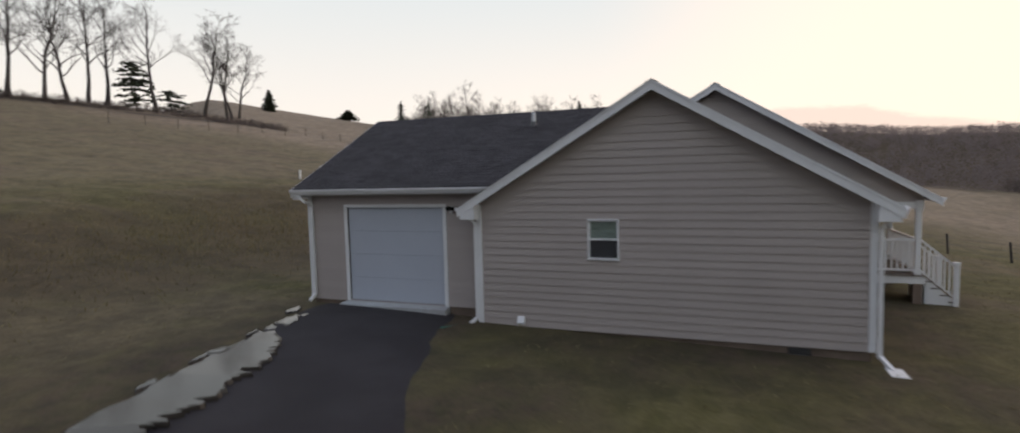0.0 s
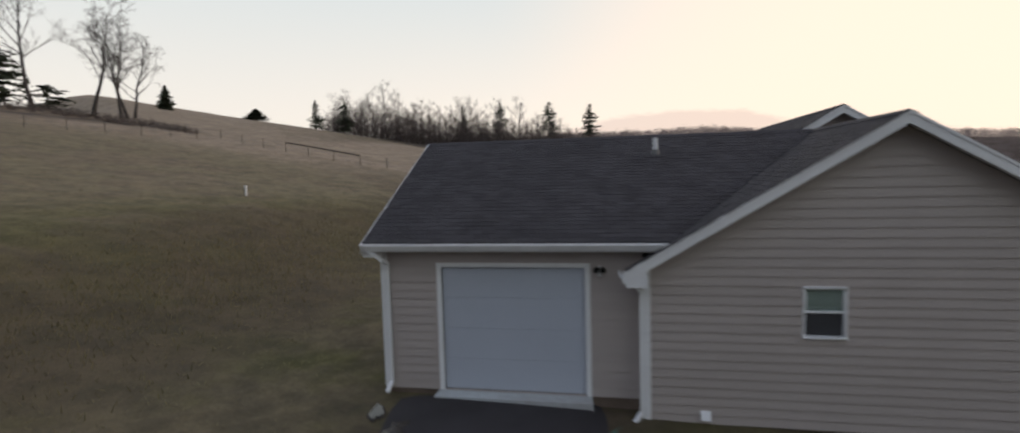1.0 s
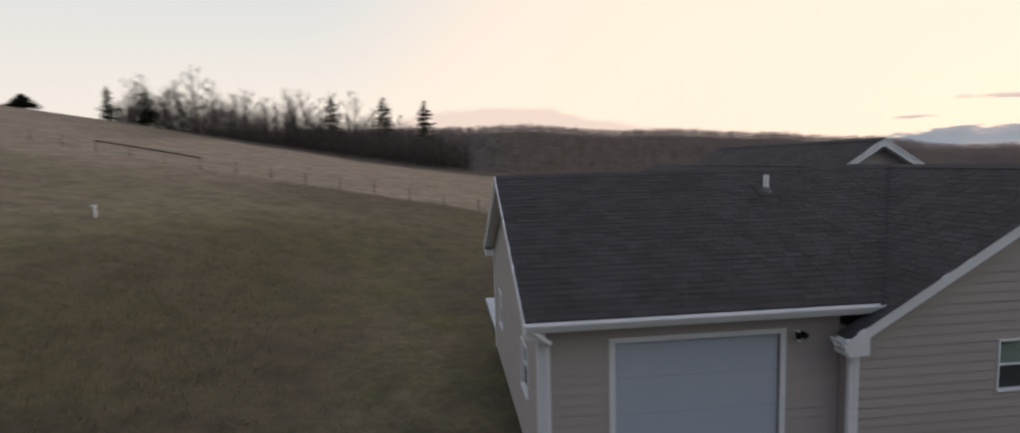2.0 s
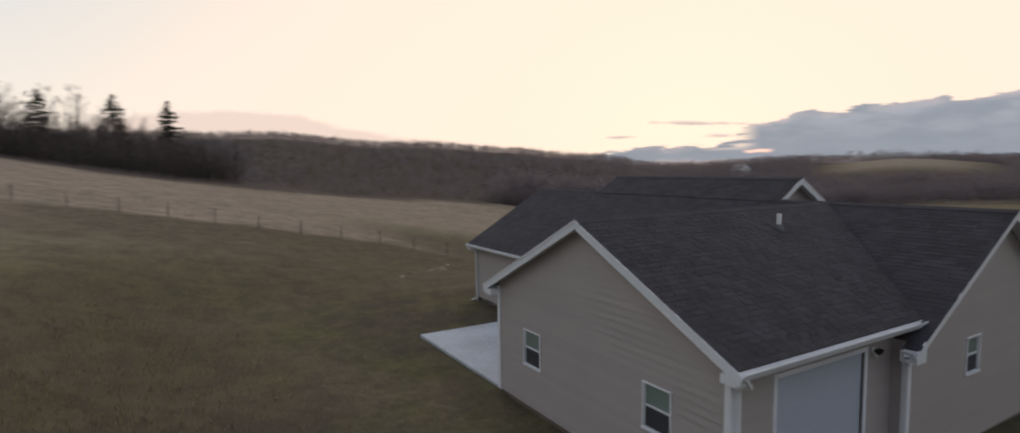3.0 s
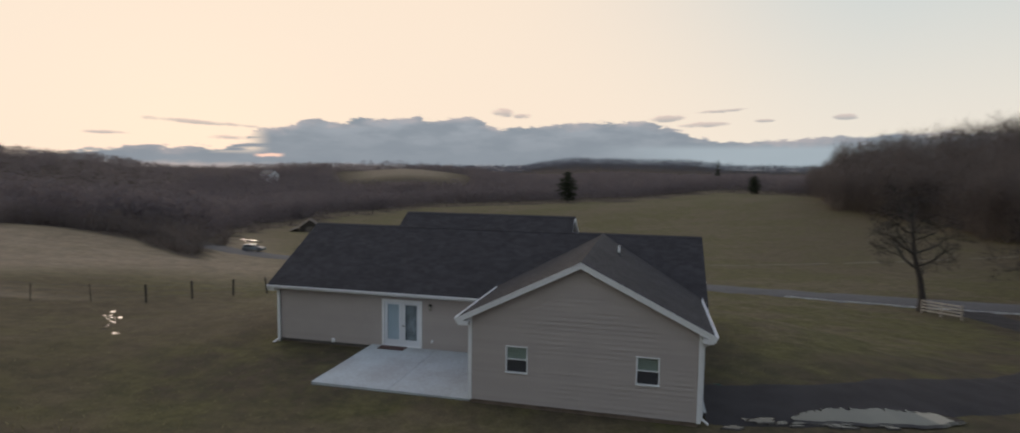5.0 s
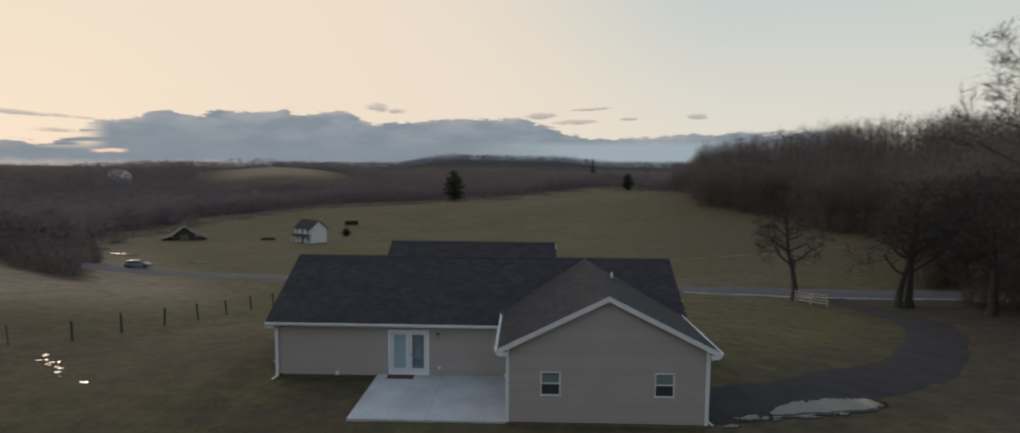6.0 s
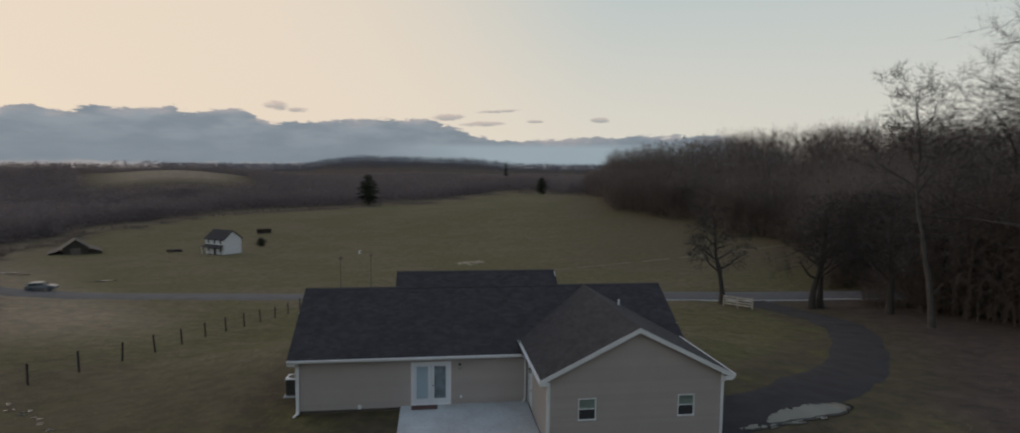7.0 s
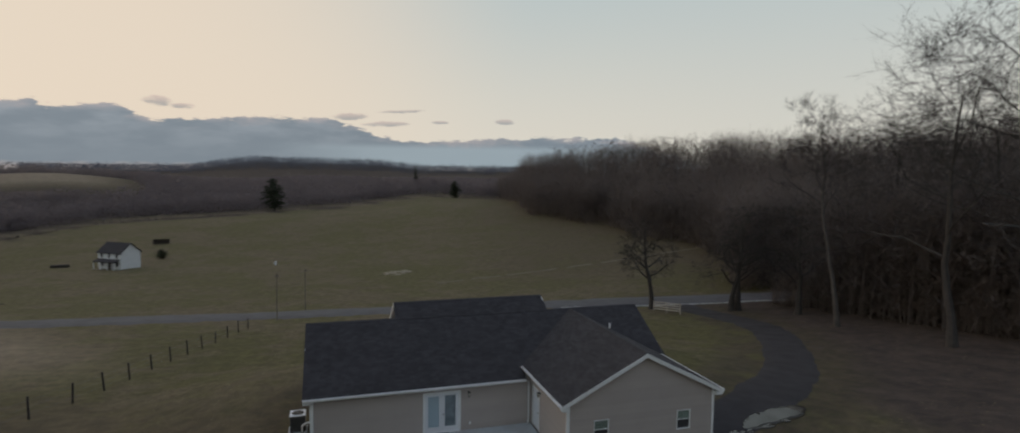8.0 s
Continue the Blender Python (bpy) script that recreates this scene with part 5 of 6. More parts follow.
# ---- trees ----
def tube(verts, faces, a, b, r0, r1, seg):
    """One tapered piece of a limb."""
    d = (b - a)
    if d.length < 1e-4:
        return
    d = d.normalized()
    s = d.cross(Vector((0.3, 0.9, 0.1))).normalized()
    t = d.cross(s)
    n = len(verts)
    for p, r in ((a, r0), (b, r1)):
        for i in range(seg):
            k = 2 * math.pi * i / seg
            verts.append(p + s * (r * math.cos(k)) + t * (r * math.sin(k)))
    for i in range(seg):
        j = (i + 1) % seg
        faces.append((n + i, n + j, n + seg + j, n + seg + i))


FINE = {"twigs": 9}


def limb(verts, faces, rng, p, d, length, r, depth, spread, lift, kids, seg):
    """A limb of three or four bent pieces that forks into thinner ones."""
    pieces = 4 if depth > 2 else 3 if depth > 0 else 2
    pts = [p]
    for i in range(pieces):
        bend = Vector((rng.gauss(0, 1), rng.gauss(0, 1), rng.gauss(0, 0.6))) * 0.27
        d = (d + bend + Vector((0, 0, lift))).normalized()
        pts.append(pts[-1] + d * (length / pieces))
    tip = r * (0.55 if depth > 0 else 0.25)
    for i in range(pieces):
        ra = r + (tip - r) * i / pieces
        rb = r + (tip - r) * (i + 1) / pieces
        tube(verts, faces, pts[i], pts[i + 1], ra, rb, max(3, seg if depth > 1 else 3))
    if depth == 0:
        for _ in range(FINE["twigs"]):
            q = pts[0].lerp(pts[-1], rng.uniform(0.15, 1.0))
            g = (d + Vector((rng.gauss(0, 0.6), rng.gauss(0, 0.6), rng.gauss(0.1, 0.5)))).normalized()
            k = g.cross(Vector((rng.gauss(0, 1), rng.gauss(0, 1), rng.gauss(0, 1)))).normalized() * max(0.010, r * 0.8)
            m = len(verts)
            verts += [q - k, q + k, q + g * (length * rng.uniform(0.4, 0.9))]
            faces.append((m, m + 1, m + 2))
        return
    n = kids[depth - 1]
    for k in range(n):
        f = (k + 1) / n
        at = 0.30 + 0.70 * f
        i = min(pieces - 1, int(at * pieces))
        q = pts[i].lerp(pts[i + 1], min(1.0, at * pieces - i))
        side = Vector((rng.gauss(0, 1), rng.gauss(0, 1), rng.gauss(0, 0.5)))
        side = (side - d * side.dot(d)).normalized()
        nd = (d * (1.0 - spread * 0.45) + side * spread).normalized()
        limb(verts, faces, rng, q, nd, length * rng.uniform(0.5, 0.75), max(0.011, r * rng.uniform(0.30, 0.46) * (1.15 - 0.35 * f)), depth - 1, spread, lift * 0.7, kids, seg)


def bare_tree(name, height, seed, spread=0.75, crown_from=0.35, kids=(3, 3, 4, 7), bark=None, lean=0.05, label="", group="", trunk_r=None, reach=1.0):
    """A leafless tree: a tapered trunk, and a crown of limbs and fine twigs. Its foot is at the origin."""
    rng = random.Random(seed)
    t = thing(name, (0, 0, 0), label, "tree", group)
    r = trunk_r or height * 0.017
    verts, faces = [], []
    pts, rad = [Vector((0, 0, -0.4))], [r * 1.6]
    d = Vector((rng.gauss(0, lean), rng.gauss(0, lean), 1)).normalized()
    n = 9
    for i in range(n):
        d = (d + Vector((rng.gauss(0, 0.11), rng.gauss(0, 0.11), 0.10))).normalized()
        pts.append(pts[-1] + d * (height * 0.80 / n))
        rad.append(r * (1.15 if i == 0 else 1.0) * (1 - 0.85 * (i + 1) / n) + 0.02)
    for i in range(n):
        tube(verts, faces, pts[i], pts[i + 1], rad[i], rad[i + 1], 8)
    pmesh("trunk", verts, faces, bark or BARK, t)
    cv, cf = [], []
    depth = len(kids) - 1
    for k in range(kids[-1] * 2):
        at = crown_from + (1 - crown_from) * (k + rng.random()) / (kids[-1] * 2)
        i = min(n - 1, int(at * n))
        q = pts[i].lerp(pts[i + 1], at * n - i)
        a = k * 2.4 + rng.uniform(-0.5, 0.5)
        up = 0.35 + 0.9 * at
        nd = Vector((math.cos(a) * spread, math.sin(a) * spread, up * 0.62)).normalized()
        limb(cv, cf, rng, q, nd, reach * height * (0.44 - 0.26 * at) * rng.uniform(0.8, 1.2), max(0.03, rad[i] * 0.5), depth, spread, 0.05, kids, 4)
    pmesh("crown", cv, cf, BARK, t, "leafless crown of limbs and fine twigs")
    return t


def conifer(name, height, seed, width, label, ragged=0.3, group="", rounded=False, tier=0.030):
    """An evergreen: a trunk and whorls of drooping boughs, each a bunch of small needle clumps."""
    rng = random.Random(seed)
    t = thing(name, (0, 0, 0), label, "tree", group)
    tv, tf = [], []
    tube(tv, tf, Vector((0, 0, -0.3)), Vector((0, 0, height * 0.95)), height * 0.02, 0.02, 7)
    pmesh("trunk", tv, tf, BARK, t)
    v, f = [], []
    z = height * 0.08
    while z < height:
        k = 1 - z / height
        reach = width * 0.5 * (k ** 0.8) * rng.uniform(1 - ragged, 1 + ragged) + 0.12
        if rounded:
            reach = width * 0.5 * max(0.15, 1 - 2.4 * (z / height - 0.5) ** 2) * rng.uniform(1 - ragged, 1 + ragged)
        for b in range(rng.randint(6, 9)):
            a = rng.uniform(0, 6.283)
            L = reach * rng.uniform(0.6, 1.15)
            for s in range(6):
                q = L * (0.15 + 0.85 * (s + rng.random()) / 6)
                c = Vector((math.cos(a) * q, math.sin(a) * q, z - 0.22 * q + rng.uniform(-0.12, 0.12)))
                e = (0.16 + 0.13 * L) * rng.uniform(0.7, 1.3)
                n = len(v)
                for _ in range(5):
                    v.append(c + Vector((rng.uniform(-e, e), rng.uniform(-e, e), rng.uniform(-0.6 * e, 0.5 * e))))
                f += [(n, n + 1, n + 2), (n, n + 2, n + 3), (n + 1, n + 3, n + 4), (n + 2, n + 4, n)]
        z += height * tier * rng.uniform(0.7, 1.3)
    pmesh("crown", v, f, NEEDLES, t)
    return t


def put(ob, x, y, s=1.0, turn=0.0, sink=0.0):
    m = pose(x, y, float(ground_z(x, y)) - sink, 0, 0, turn)
    ob.matrix_basis = m @ Matrix.Diagonal((s, s, s, 1))
    return ob


def plant(ob, x, y, s=1.0, turn=0.0):
    c = copy_thing(ob, pose(x, y, float(ground_z(x, y)), 0, 0, turn))
    c.scale = (s, s, s)
    return c


FINE["twigs"] = 8
HEDGE = "bare trees of the hilltop hedgerow"
LAB = "tall leafless hardwood tree in the hilltop hedgerow"
ta = put(bare_tree("bare_tree", 19.0, 21, 0.36, 0.30, (3, 3, 3, 7), label=LAB, group=HEDGE, lean=0.09, trunk_r=0.25, reach=0.56), -43.1, -77.7, 1.0, 10)
tb = put(bare_tree("bare_tree", 17.0, 34, 0.40, 0.32, (3, 3, 3, 7), label=LAB, group=HEDGE, lean=0.12, trunk_r=0.23, reach=0.58), -53.1, -67.7, 1.0, 200)
tc = put(bare_tree("bare_tree", 15.5, 47, 0.36, 0.22, (3, 3, 3, 7), label=LAB, group=HEDGE, lean=0.05, trunk_r=0.21, reach=0.62), -55.5, -65.7, 0.98, 90)
for ob, x, y, s, a in ((ta, -33.4, -77.5, 1.0, 130), (tc, -36.2, -75.5, 1.15, 60), (tb, -46.1, -78.3, 1.12, 300), (ta, -47.3, -70.2, 0.95, 220), (tc, -60.0, -68.0, 0.85, 10), (tb, -29.0, -80.0, 1.1, 20), (tc, -40.0, -77.0, 1.05, 170), (tb, -57.6, -66.8, 0.8, 40), (ta, -22.0, -82.0, 1.0, 75), (tc, -31.0, -79.0, 1.1, 250)):
    plant(ob, x, y, s, a)

pine = put(conifer("pine_tree", 7.2, 5, 6.2, "dark green pine tree among bare hedgerow trees", 0.4, rounded=True, tier=0.085), -48.1, -75.1)
plant(pine, -54.0, -75.6, 0.55, 70).scale = (0.85, 0.85, 0.5)
cedar = put(conifer("cedar_tree", 4.6, 8, 3.3, "small dark cedar on the open hilltop", 0.2), -87.8, -87.5)
bush = plant(cedar, -111.6, -84.6, 1.0, 40)
bush.scale = (1.7, 1.7, 0.56)
bush["label"], bush["category"] = "low round dark evergreen bush on the hilltop", "bush"
spruce = put(conifer("spruce_tree", 17.0, 13, 7.5, "tall dark spruce at the end of the pasture", 0.35, "spruces behind the pasture"), -178.0, -24.3, 1.22)
spruce.scale = (1.75, 1.75, 1.22)
for x, y, s, a in ((-192, -12, 1.42, 60), (-166, -38, 1.0, 120), (-118, -73, 0.42, 90), (-127, -70, 0.5, 150), (-150, -45, 0.6, 10)):
    c = plant(spruce, x, y, s, a)
    c.scale = (s * 1.45, s * 1.45, s)
ROWS = "bare trees behind the pasture"
rrow = random.Random(77)
for i in range(34):
    az = radians(121 - 25 * (i + rrow.random() * 0.8) / 34)
    r = rrow.uniform(128, 190)
    c = plant(rrow.choice((ta, tb, tc, tc)), -8 - r * math.sin(az), r * math.cos(az), rrow.uniform(0.62, 1.02), rrow.uniform(0, 360))
    c["group"], c["label"] = ROWS, "leafless hardwood tree behind the end of the pasture"
far_cedar = put(conifer("evergreen_tree", 20.0, 17, 13.0, "broad dark evergreen beyond the far pasture", 0.3, "far evergreens", True), -54, 350)
edge_cedar = plant(far_cedar, 63.2, 373.1, 0.62, 50)
edge_cedar["label"] = "dark evergreen at the edge of the far pasture"

lone = plant(spruce, 62.0, 570.0, 1.3, 40)
lone.scale = (1.0, 1.0, 1.35)
lone["group"], lone["label"] = "far evergreens", "slender dark evergreen above the far woods"

FINE["twigs"] = 9
DRIVE = "bare trees along the driveway"
oak = put(bare_tree("bare_tree", 13.0, 61, 0.80, 0.34, (4, 4, 3, 8), label="leafless tree with a dense fine crown beside the road and fence", group=DRIVE, trunk_r=0.31, reach=0.72), 26.6, 45.7, 1.18, 30)
plant(oak, 34.6, 38.2, 1.20, 150)
plant(oak, 36.0, 38.4, 1.26, 260)
plant(oak, 38.6, 30.4, 1.2, 75)
syc = put(bare_tree("sycamore_tree", 28.0, 83, 0.46, 0.56, (4, 4, 4, 5), PALEBARK, 0.03, "very tall pale-barked leafless sycamore", DRIVE, 0.26, 0.52), 35.3, 21.2, 1.0, 40)
LEAN = Matrix.Rotation(0.05, 4, Vector((-0.71, -0.66, 0)))
syc.matrix_basis = Matrix.Translation(syc.matrix_basis.translation) @ LEAN @ Matrix.Rotation(0.7, 4, "Z")
tall = put(bare_tree("bare_tree", 29.0, 119, 0.72, 0.34, (5, 4, 4, 5), None, 0.06, "tall dark leafless tree at the edge of the woods", DRIVE, 0.34), 35.0, 8.6, 1.0, 110)
tall.matrix_basis = Matrix.Translation(tall.matrix_basis.translation) @ LEAN @ Matrix.Rotation(1.9, 4, "Z")
for x, y, s, a in ((58, 22, 0.85, 310), (47.5, 26.5, 0.86, 20), (38.5, 2.0, 1.12, 200), (45.5, 31, 0.68, 75), (54, 31, 0.80, 140), (49, 14, 0.92, 255)):
    plant(tall, x, y, s, a)


def simple_tree(v, f, rng, x, y, z, h, wide, boughs):
    """A small bare tree for the woods: a thin trunk and a fan of slender boughs, each with side twigs."""
    lean = Vector((rng.gauss(0, 0.05), rng.gauss(0, 0.05), 1)).normalized()
    foot = Vector((x, y, z - 0.3))
    r = h * 0.009
    tube(v, f, foot, foot + lean * h * 0.7, r, r * 0.25, 3)
    for b in range(boughs):
        at = rng.uniform(0.06, 0.76)
        q = foot + lean * (h * at)
        a = rng.uniform(0, 6.283)
        L = h * (0.40 - 0.26 * at) * rng.uniform(0.6, 1.2)
        d = Vector((math.cos(a) * wide, math.sin(a) * wide, rng.uniform(0.05, 1.0))).normalized()
        e = q + d * L
        w = max(0.045, r * 0.55)
        s = Vector((-d.y, d.x, 0.15)).normalized() * w
        n = len(v)
        v += [q - s, q + s, e]
        f.append((n, n + 1, n + 2))
        for k in range(5):
            m = q.lerp(e, rng.uniform(0.2, 0.95))
            g = (d + Vector((rng.gauss(0, 0.8), rng.gauss(0, 0.8), rng.gauss(0.1, 0.55)))).normalized()
            tip = m + g * L * rng.uniform(0.3, 0.65)
            s2 = Vector((-g.y, g.x, 0.2)).normalized() * w * 0.7
            n = len(v)
            v += [m - s2, m + s2, tip]
            f.append((n, n + 1, n + 2))


def thick_tree(v, f, rng, x, y, z, h, wide, boughs):
    """A bare tree of the near woods: simple_tree, filled out with fine slivers of twig."""
    simple_tree(v, f, rng, x, y, z, h, wide, boughs)
    foot = Vector((x, y, z + h * 0.47))
    for _ in range(110):
        u = Vector((rng.gauss(0, 1), rng.gauss(0, 1), rng.gauss(0, 1))).normalized() * (rng.random() ** 0.45)
        c = foot + Vector((u.x * 0.24 * h, u.y * 0.24 * h, u.z * 0.46 * h))
        d = (u + Vector((rng.gauss(0, 0.7), rng.gauss(0, 0.7), rng.gauss(0.3, 0.6)))).normalized()
        e = c + d * rng.uniform(0.8, 2.2)
        k = Vector((-d.y, d.x, rng.uniform(-0.6, 0.6))) * rng.uniform(0.04, 0.10)
        n = len(v)
        v += [c - k, c + k, e]
        f.append((n, n + 1, n + 2))


def woods(name, label, mat, count, az0, az1, r_of, h0, h1, wide, boughs, seed, keep=None, grow=simple_tree):
    rng = random.Random(seed)
    v, f = [], []
    for _ in range(count):
        az = rng.uniform(az0, az1)
        r = r_of(az, rng)
        a = radians(az)
        x, y = -8 - r * math.sin(a), r * math.cos(a)
        if keep and not keep(az, r, x, y):
            continue
        grow(v, f, rng, x, y, float(ground_z(x, y)), rng.uniform(h0, h1) * (1.12 if rng.random() < 0.12 else 1), wide, boughs)
    return tagged(new(name, mesh_from(name, v, f, mat)), label, "woods", kind="stuff")


def far_woods(name, label, mat, count, az0, az1, r_of, h0, h1, wide, boughs, seed, keep=None):
    """Bare trees far off: each a rounded crown of small tangles of twigs, down to the brush at its foot."""
    g = np.random.default_rng(seed)
    az = g.uniform(az0, az1, count)
    r = r_of(az, g.random(count))
    if keep is not None:
        ok = keep(az, r)
        az, r = az[ok], r[ok]
    a = np.radians(az)
    x, y = -8 - r * np.sin(a), r * np.cos(a)
    z = ground_z(x, y)
    h = g.uniform(h0, h1, len(x)) * np.where(g.random(len(x)) < 0.12, 1.15, 1.0)
    n = len(x)
    t = g.random((n, boughs))
    out = 0.40 * wide * np.sqrt(np.maximum(0.12, 1 - (1.7 * t - 0.75) ** 2)) * np.sqrt(g.random((n, boughs)))
    k = g.uniform(0, 2 * np.pi, (n, boughs))
    c = np.stack([x[:, None] + h[:, None] * out * np.cos(k), y[:, None] + h[:, None] * out * np.sin(k), z[:, None] + h[:, None] * (0.02 + 0.90 * t)], -1)
    e = h[:, None] * g.uniform(0.045, 0.105, (n, boughs))
    co = (c[:, :, None, :] + e[:, :, None, None] * g.uniform(-1, 1, (n, boughs, 3, 3))).reshape(-1, 3).astype(np.float32)
    me = bpy.data.meshes.new(name)
    me.vertices.add(len(co))
    me.vertices.foreach_set("co", co.ravel())
    me.loops.add(len(co))
    me.loops.foreach_set("vertex_index", np.arange(len(co), dtype=np.int32))
    me.polygons.add(len(co) // 3)
    me.polygons.foreach_set("loop_start", np.arange(0, len(co), 3, dtype=np.int32))
    me.materials.append(mat)
    me.update(calc_edges=True)
    return tagged(new(name, me), label, "woods", kind="stuff")


LANE = ROAD_LINE[9:]


def off_road(x, y, gap):
    """Whether a spot keeps clear of the road."""
    for (x0, y0), (x1, y1) in zip(LANE, LANE[1:]):
        t = max(0, min(1, ((x - x0) * (x1 - x0) + (y - y0) * (y1 - y0)) / ((x1 - x0) ** 2 + (y1 - y0) ** 2)))
        if math.hypot(x - x0 - t * (x1 - x0), y - y0 - t * (y1 - y0)) < gap:
            return False
    return True


woods("roadside_woods", "dense leafless brown woods on the slope beside the driveway", TWIGS, 3200, -92, -15.5,
      lambda az, g: float(field_edge(az)) - 22 * (az < -44) * g.random() + 115 * g.random() ** 1.25, 15.5, 20.5, 0.95, 16, 5, lambda az, r, x, y: x > 43 and off_road(x, y, 6), thick_tree)
woods("woodland_brush", "tangled brown brush at the edge of the woods", BRUSHTWIGS, 2600, -85, -15.5,
      lambda az, g: float(field_edge(az)) - 3 + 40 * g.random(), 2.5, 7.0, 1.0, 14, 6, lambda az, r, x, y: x > 42 and off_road(x, y, 5))
woods("hedgerow_brush", "dark brown brush along the hilltop hedgerow", TWIGS, 1500, 139, 172,
      lambda az, g: float(ring(az, [(139, 71), (144, 75), (150, 79), (157, 79), (172, 83), (300, 80)])) + g.uniform(-2, 5), 0.5, 1.5, 1.4, 7, 7)
woods("pasture_end_woods", "leafless woods and brush behind the end of the pasture", DARKTWIGS, 1500, 90, 122,
      lambda az, g: float(field_edge(az)) + 10 + 70 * g.random(), 4, 11, 0.8, 13, 8)
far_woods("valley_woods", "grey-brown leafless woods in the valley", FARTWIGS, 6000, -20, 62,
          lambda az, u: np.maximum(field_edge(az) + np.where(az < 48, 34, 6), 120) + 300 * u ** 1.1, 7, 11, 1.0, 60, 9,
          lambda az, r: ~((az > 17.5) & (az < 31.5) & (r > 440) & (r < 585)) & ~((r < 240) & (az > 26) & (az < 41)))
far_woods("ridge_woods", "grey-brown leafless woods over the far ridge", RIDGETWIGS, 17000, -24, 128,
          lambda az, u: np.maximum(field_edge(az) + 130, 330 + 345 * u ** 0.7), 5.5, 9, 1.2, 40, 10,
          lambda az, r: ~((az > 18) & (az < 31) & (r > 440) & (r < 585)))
woods("stream_brush", "dark brush along the stream", TWIGS, 800, 48, 64,
      lambda az, g: float(field_edge(az)) + 4 + 45 * g.random(), 2.0, 6.0, 0.9, 10, 12)
woods("field_hedge", "thin line of bare trees and brush along the pasture's lower fence", TWIGS, 1100, -15, 48,
      lambda az, g: float(field_edge(az)) + 2 + 4 * g.random(), 1.5, 4.5, 0.9, 9, 14)
far_woods("distant_woods", "wooded hill on the horizon, coloured blue-grey for distance haze", HAZEWOODS, 5000, -24, 24,
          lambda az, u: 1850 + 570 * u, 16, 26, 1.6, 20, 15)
woods("edge_brush", "tangled brown saplings and brush where the woods meet the yard", BRUSHTWIGS, 1100, -92, -46,
      lambda az, g: float(field_edge(az)) - 21 + 16 * g.random(), 3.0, 8.0, 1.1, 14, 16, lambda az, r, x, y: x > 42 and off_road(x, y, 5))


# ---- fences ----
POSTS = "fence posts round the yard"
post = thing("fence_post", (0, 0, 0), "dark weathered wooden fence post", "fence post", POSTS)
part("post", add_cyl(bmesh.new(), (0, 0, -0.4), (0, 0, 1.35), 0.075, 0.068, 9), DARKWOOD, post)
part("staple", boxes((-0.02, 0.02, -0.085, -0.06, 1.1, 1.14)), STEEL, post)


def along(pts, gap):
    out, carry = [], 0.0
    for (x0, y0), (x1, y1) in zip(pts, pts[1:]):
        L = math.hypot(x1 - x0, y1 - y0)
        s = carry
        while s < L:
            out.append((x0 + (x1 - x0) * s / L, y0 + (y1 - y0) * s / L))
            s += gap
        carry = s - L
    return out


line = along([(-28.4, 48.5), (-32.5, 27.5), (-34.6, 17.0), (-37.5, 9.0), (-44.0, 3.6), (-46.2, -4.6), (-49.4, -24.5), (-50.2, -35.0), (-52.7, -48.4), (-43.0, -50.5), (-30.0, -56.0)], 3.3)
frng = random.Random(4)
for i, (x, y) in enumerate(line):
    m = pose(x, y, float(ground_z(x, y)), frng.gauss(0, 2.0), frng.gauss(0, 2.0), frng.uniform(0, 360))
    if i == 0:
        post.matrix_basis = m
    else:
        k = 1.0 if y > 8 else 0.42
        copy_thing(post, m).scale = (k, k, frng.uniform(0.92, 1.08) * (1 if y > 8 else 0.88))
wires = bpy.data.curves.new("fence_wire", "CURVE")
wires.dimensions, wires.bevel_depth, wires.bevel_resolution = "3D", 0.006, 0
for h in (0.35, 0.75, 1.15):
    sp = wires.splines.new("POLY")
    sp.points.add(len(line) - 1)
    for p, (x, y) in zip(sp.points, line):
        p.co = (x, y, float(ground_z(x, y)) + h, 1)
wires.materials.append(STEEL)
tagged(new("fence_wire", wires), "thin steel wires strung along the fence posts", "fence wire")
for (xa, ya), (xb, yb) in list(zip(line, line[1:]))[25:28]:
    za, zb = float(ground_z(xa, ya)), float(ground_z(xb, yb))
    r = thing("fence_rail", (xa, ya, za), "dark wooden top rail on the hill fence", "fence rail", "fence rails")
    part("board", add_prism(bmesh.new(), [(xa, ya, za + 1.05), (xb, yb, zb + 1.05), (xb, yb, zb + 1.2), (xa, ya, za + 1.2)], (0.05, 0.03, 0)), DARKWOOD, r)

gate = thing("board_fence", (26.9, 41.9, float(ground_z(26.9, 41.9))), "short pale four-board wooden fence beside the driveway", "fence")
ga, gb = Vector((25.9, 43.9, 0)), Vector((27.7, 39.9, 0))
for k in range(3):
    p = ga.lerp(gb, k / 2)
    z = float(ground_z(p.x, p.y))
    part("post", boxes((p.x - 0.06, p.x + 0.06, p.y - 0.06, p.y + 0.06, z - 0.3, z + 1.45), bev=0.01), PALEWOOD, gate)
for k in range(4):
    za, zb = float(ground_z(ga.x, ga.y)), float(ground_z(gb.x, gb.y))
    h = 0.28 + 0.32 * k
    part("board", add_prism(bmesh.new(), [(ga.x, ga.y, za + h), (gb.x, gb.y, zb + h), (gb.x, gb.y, zb + h + 0.15), (ga.x, ga.y, za + h + 0.15)], (-0.05, -0.06, 0)), PALEWOOD, gate)

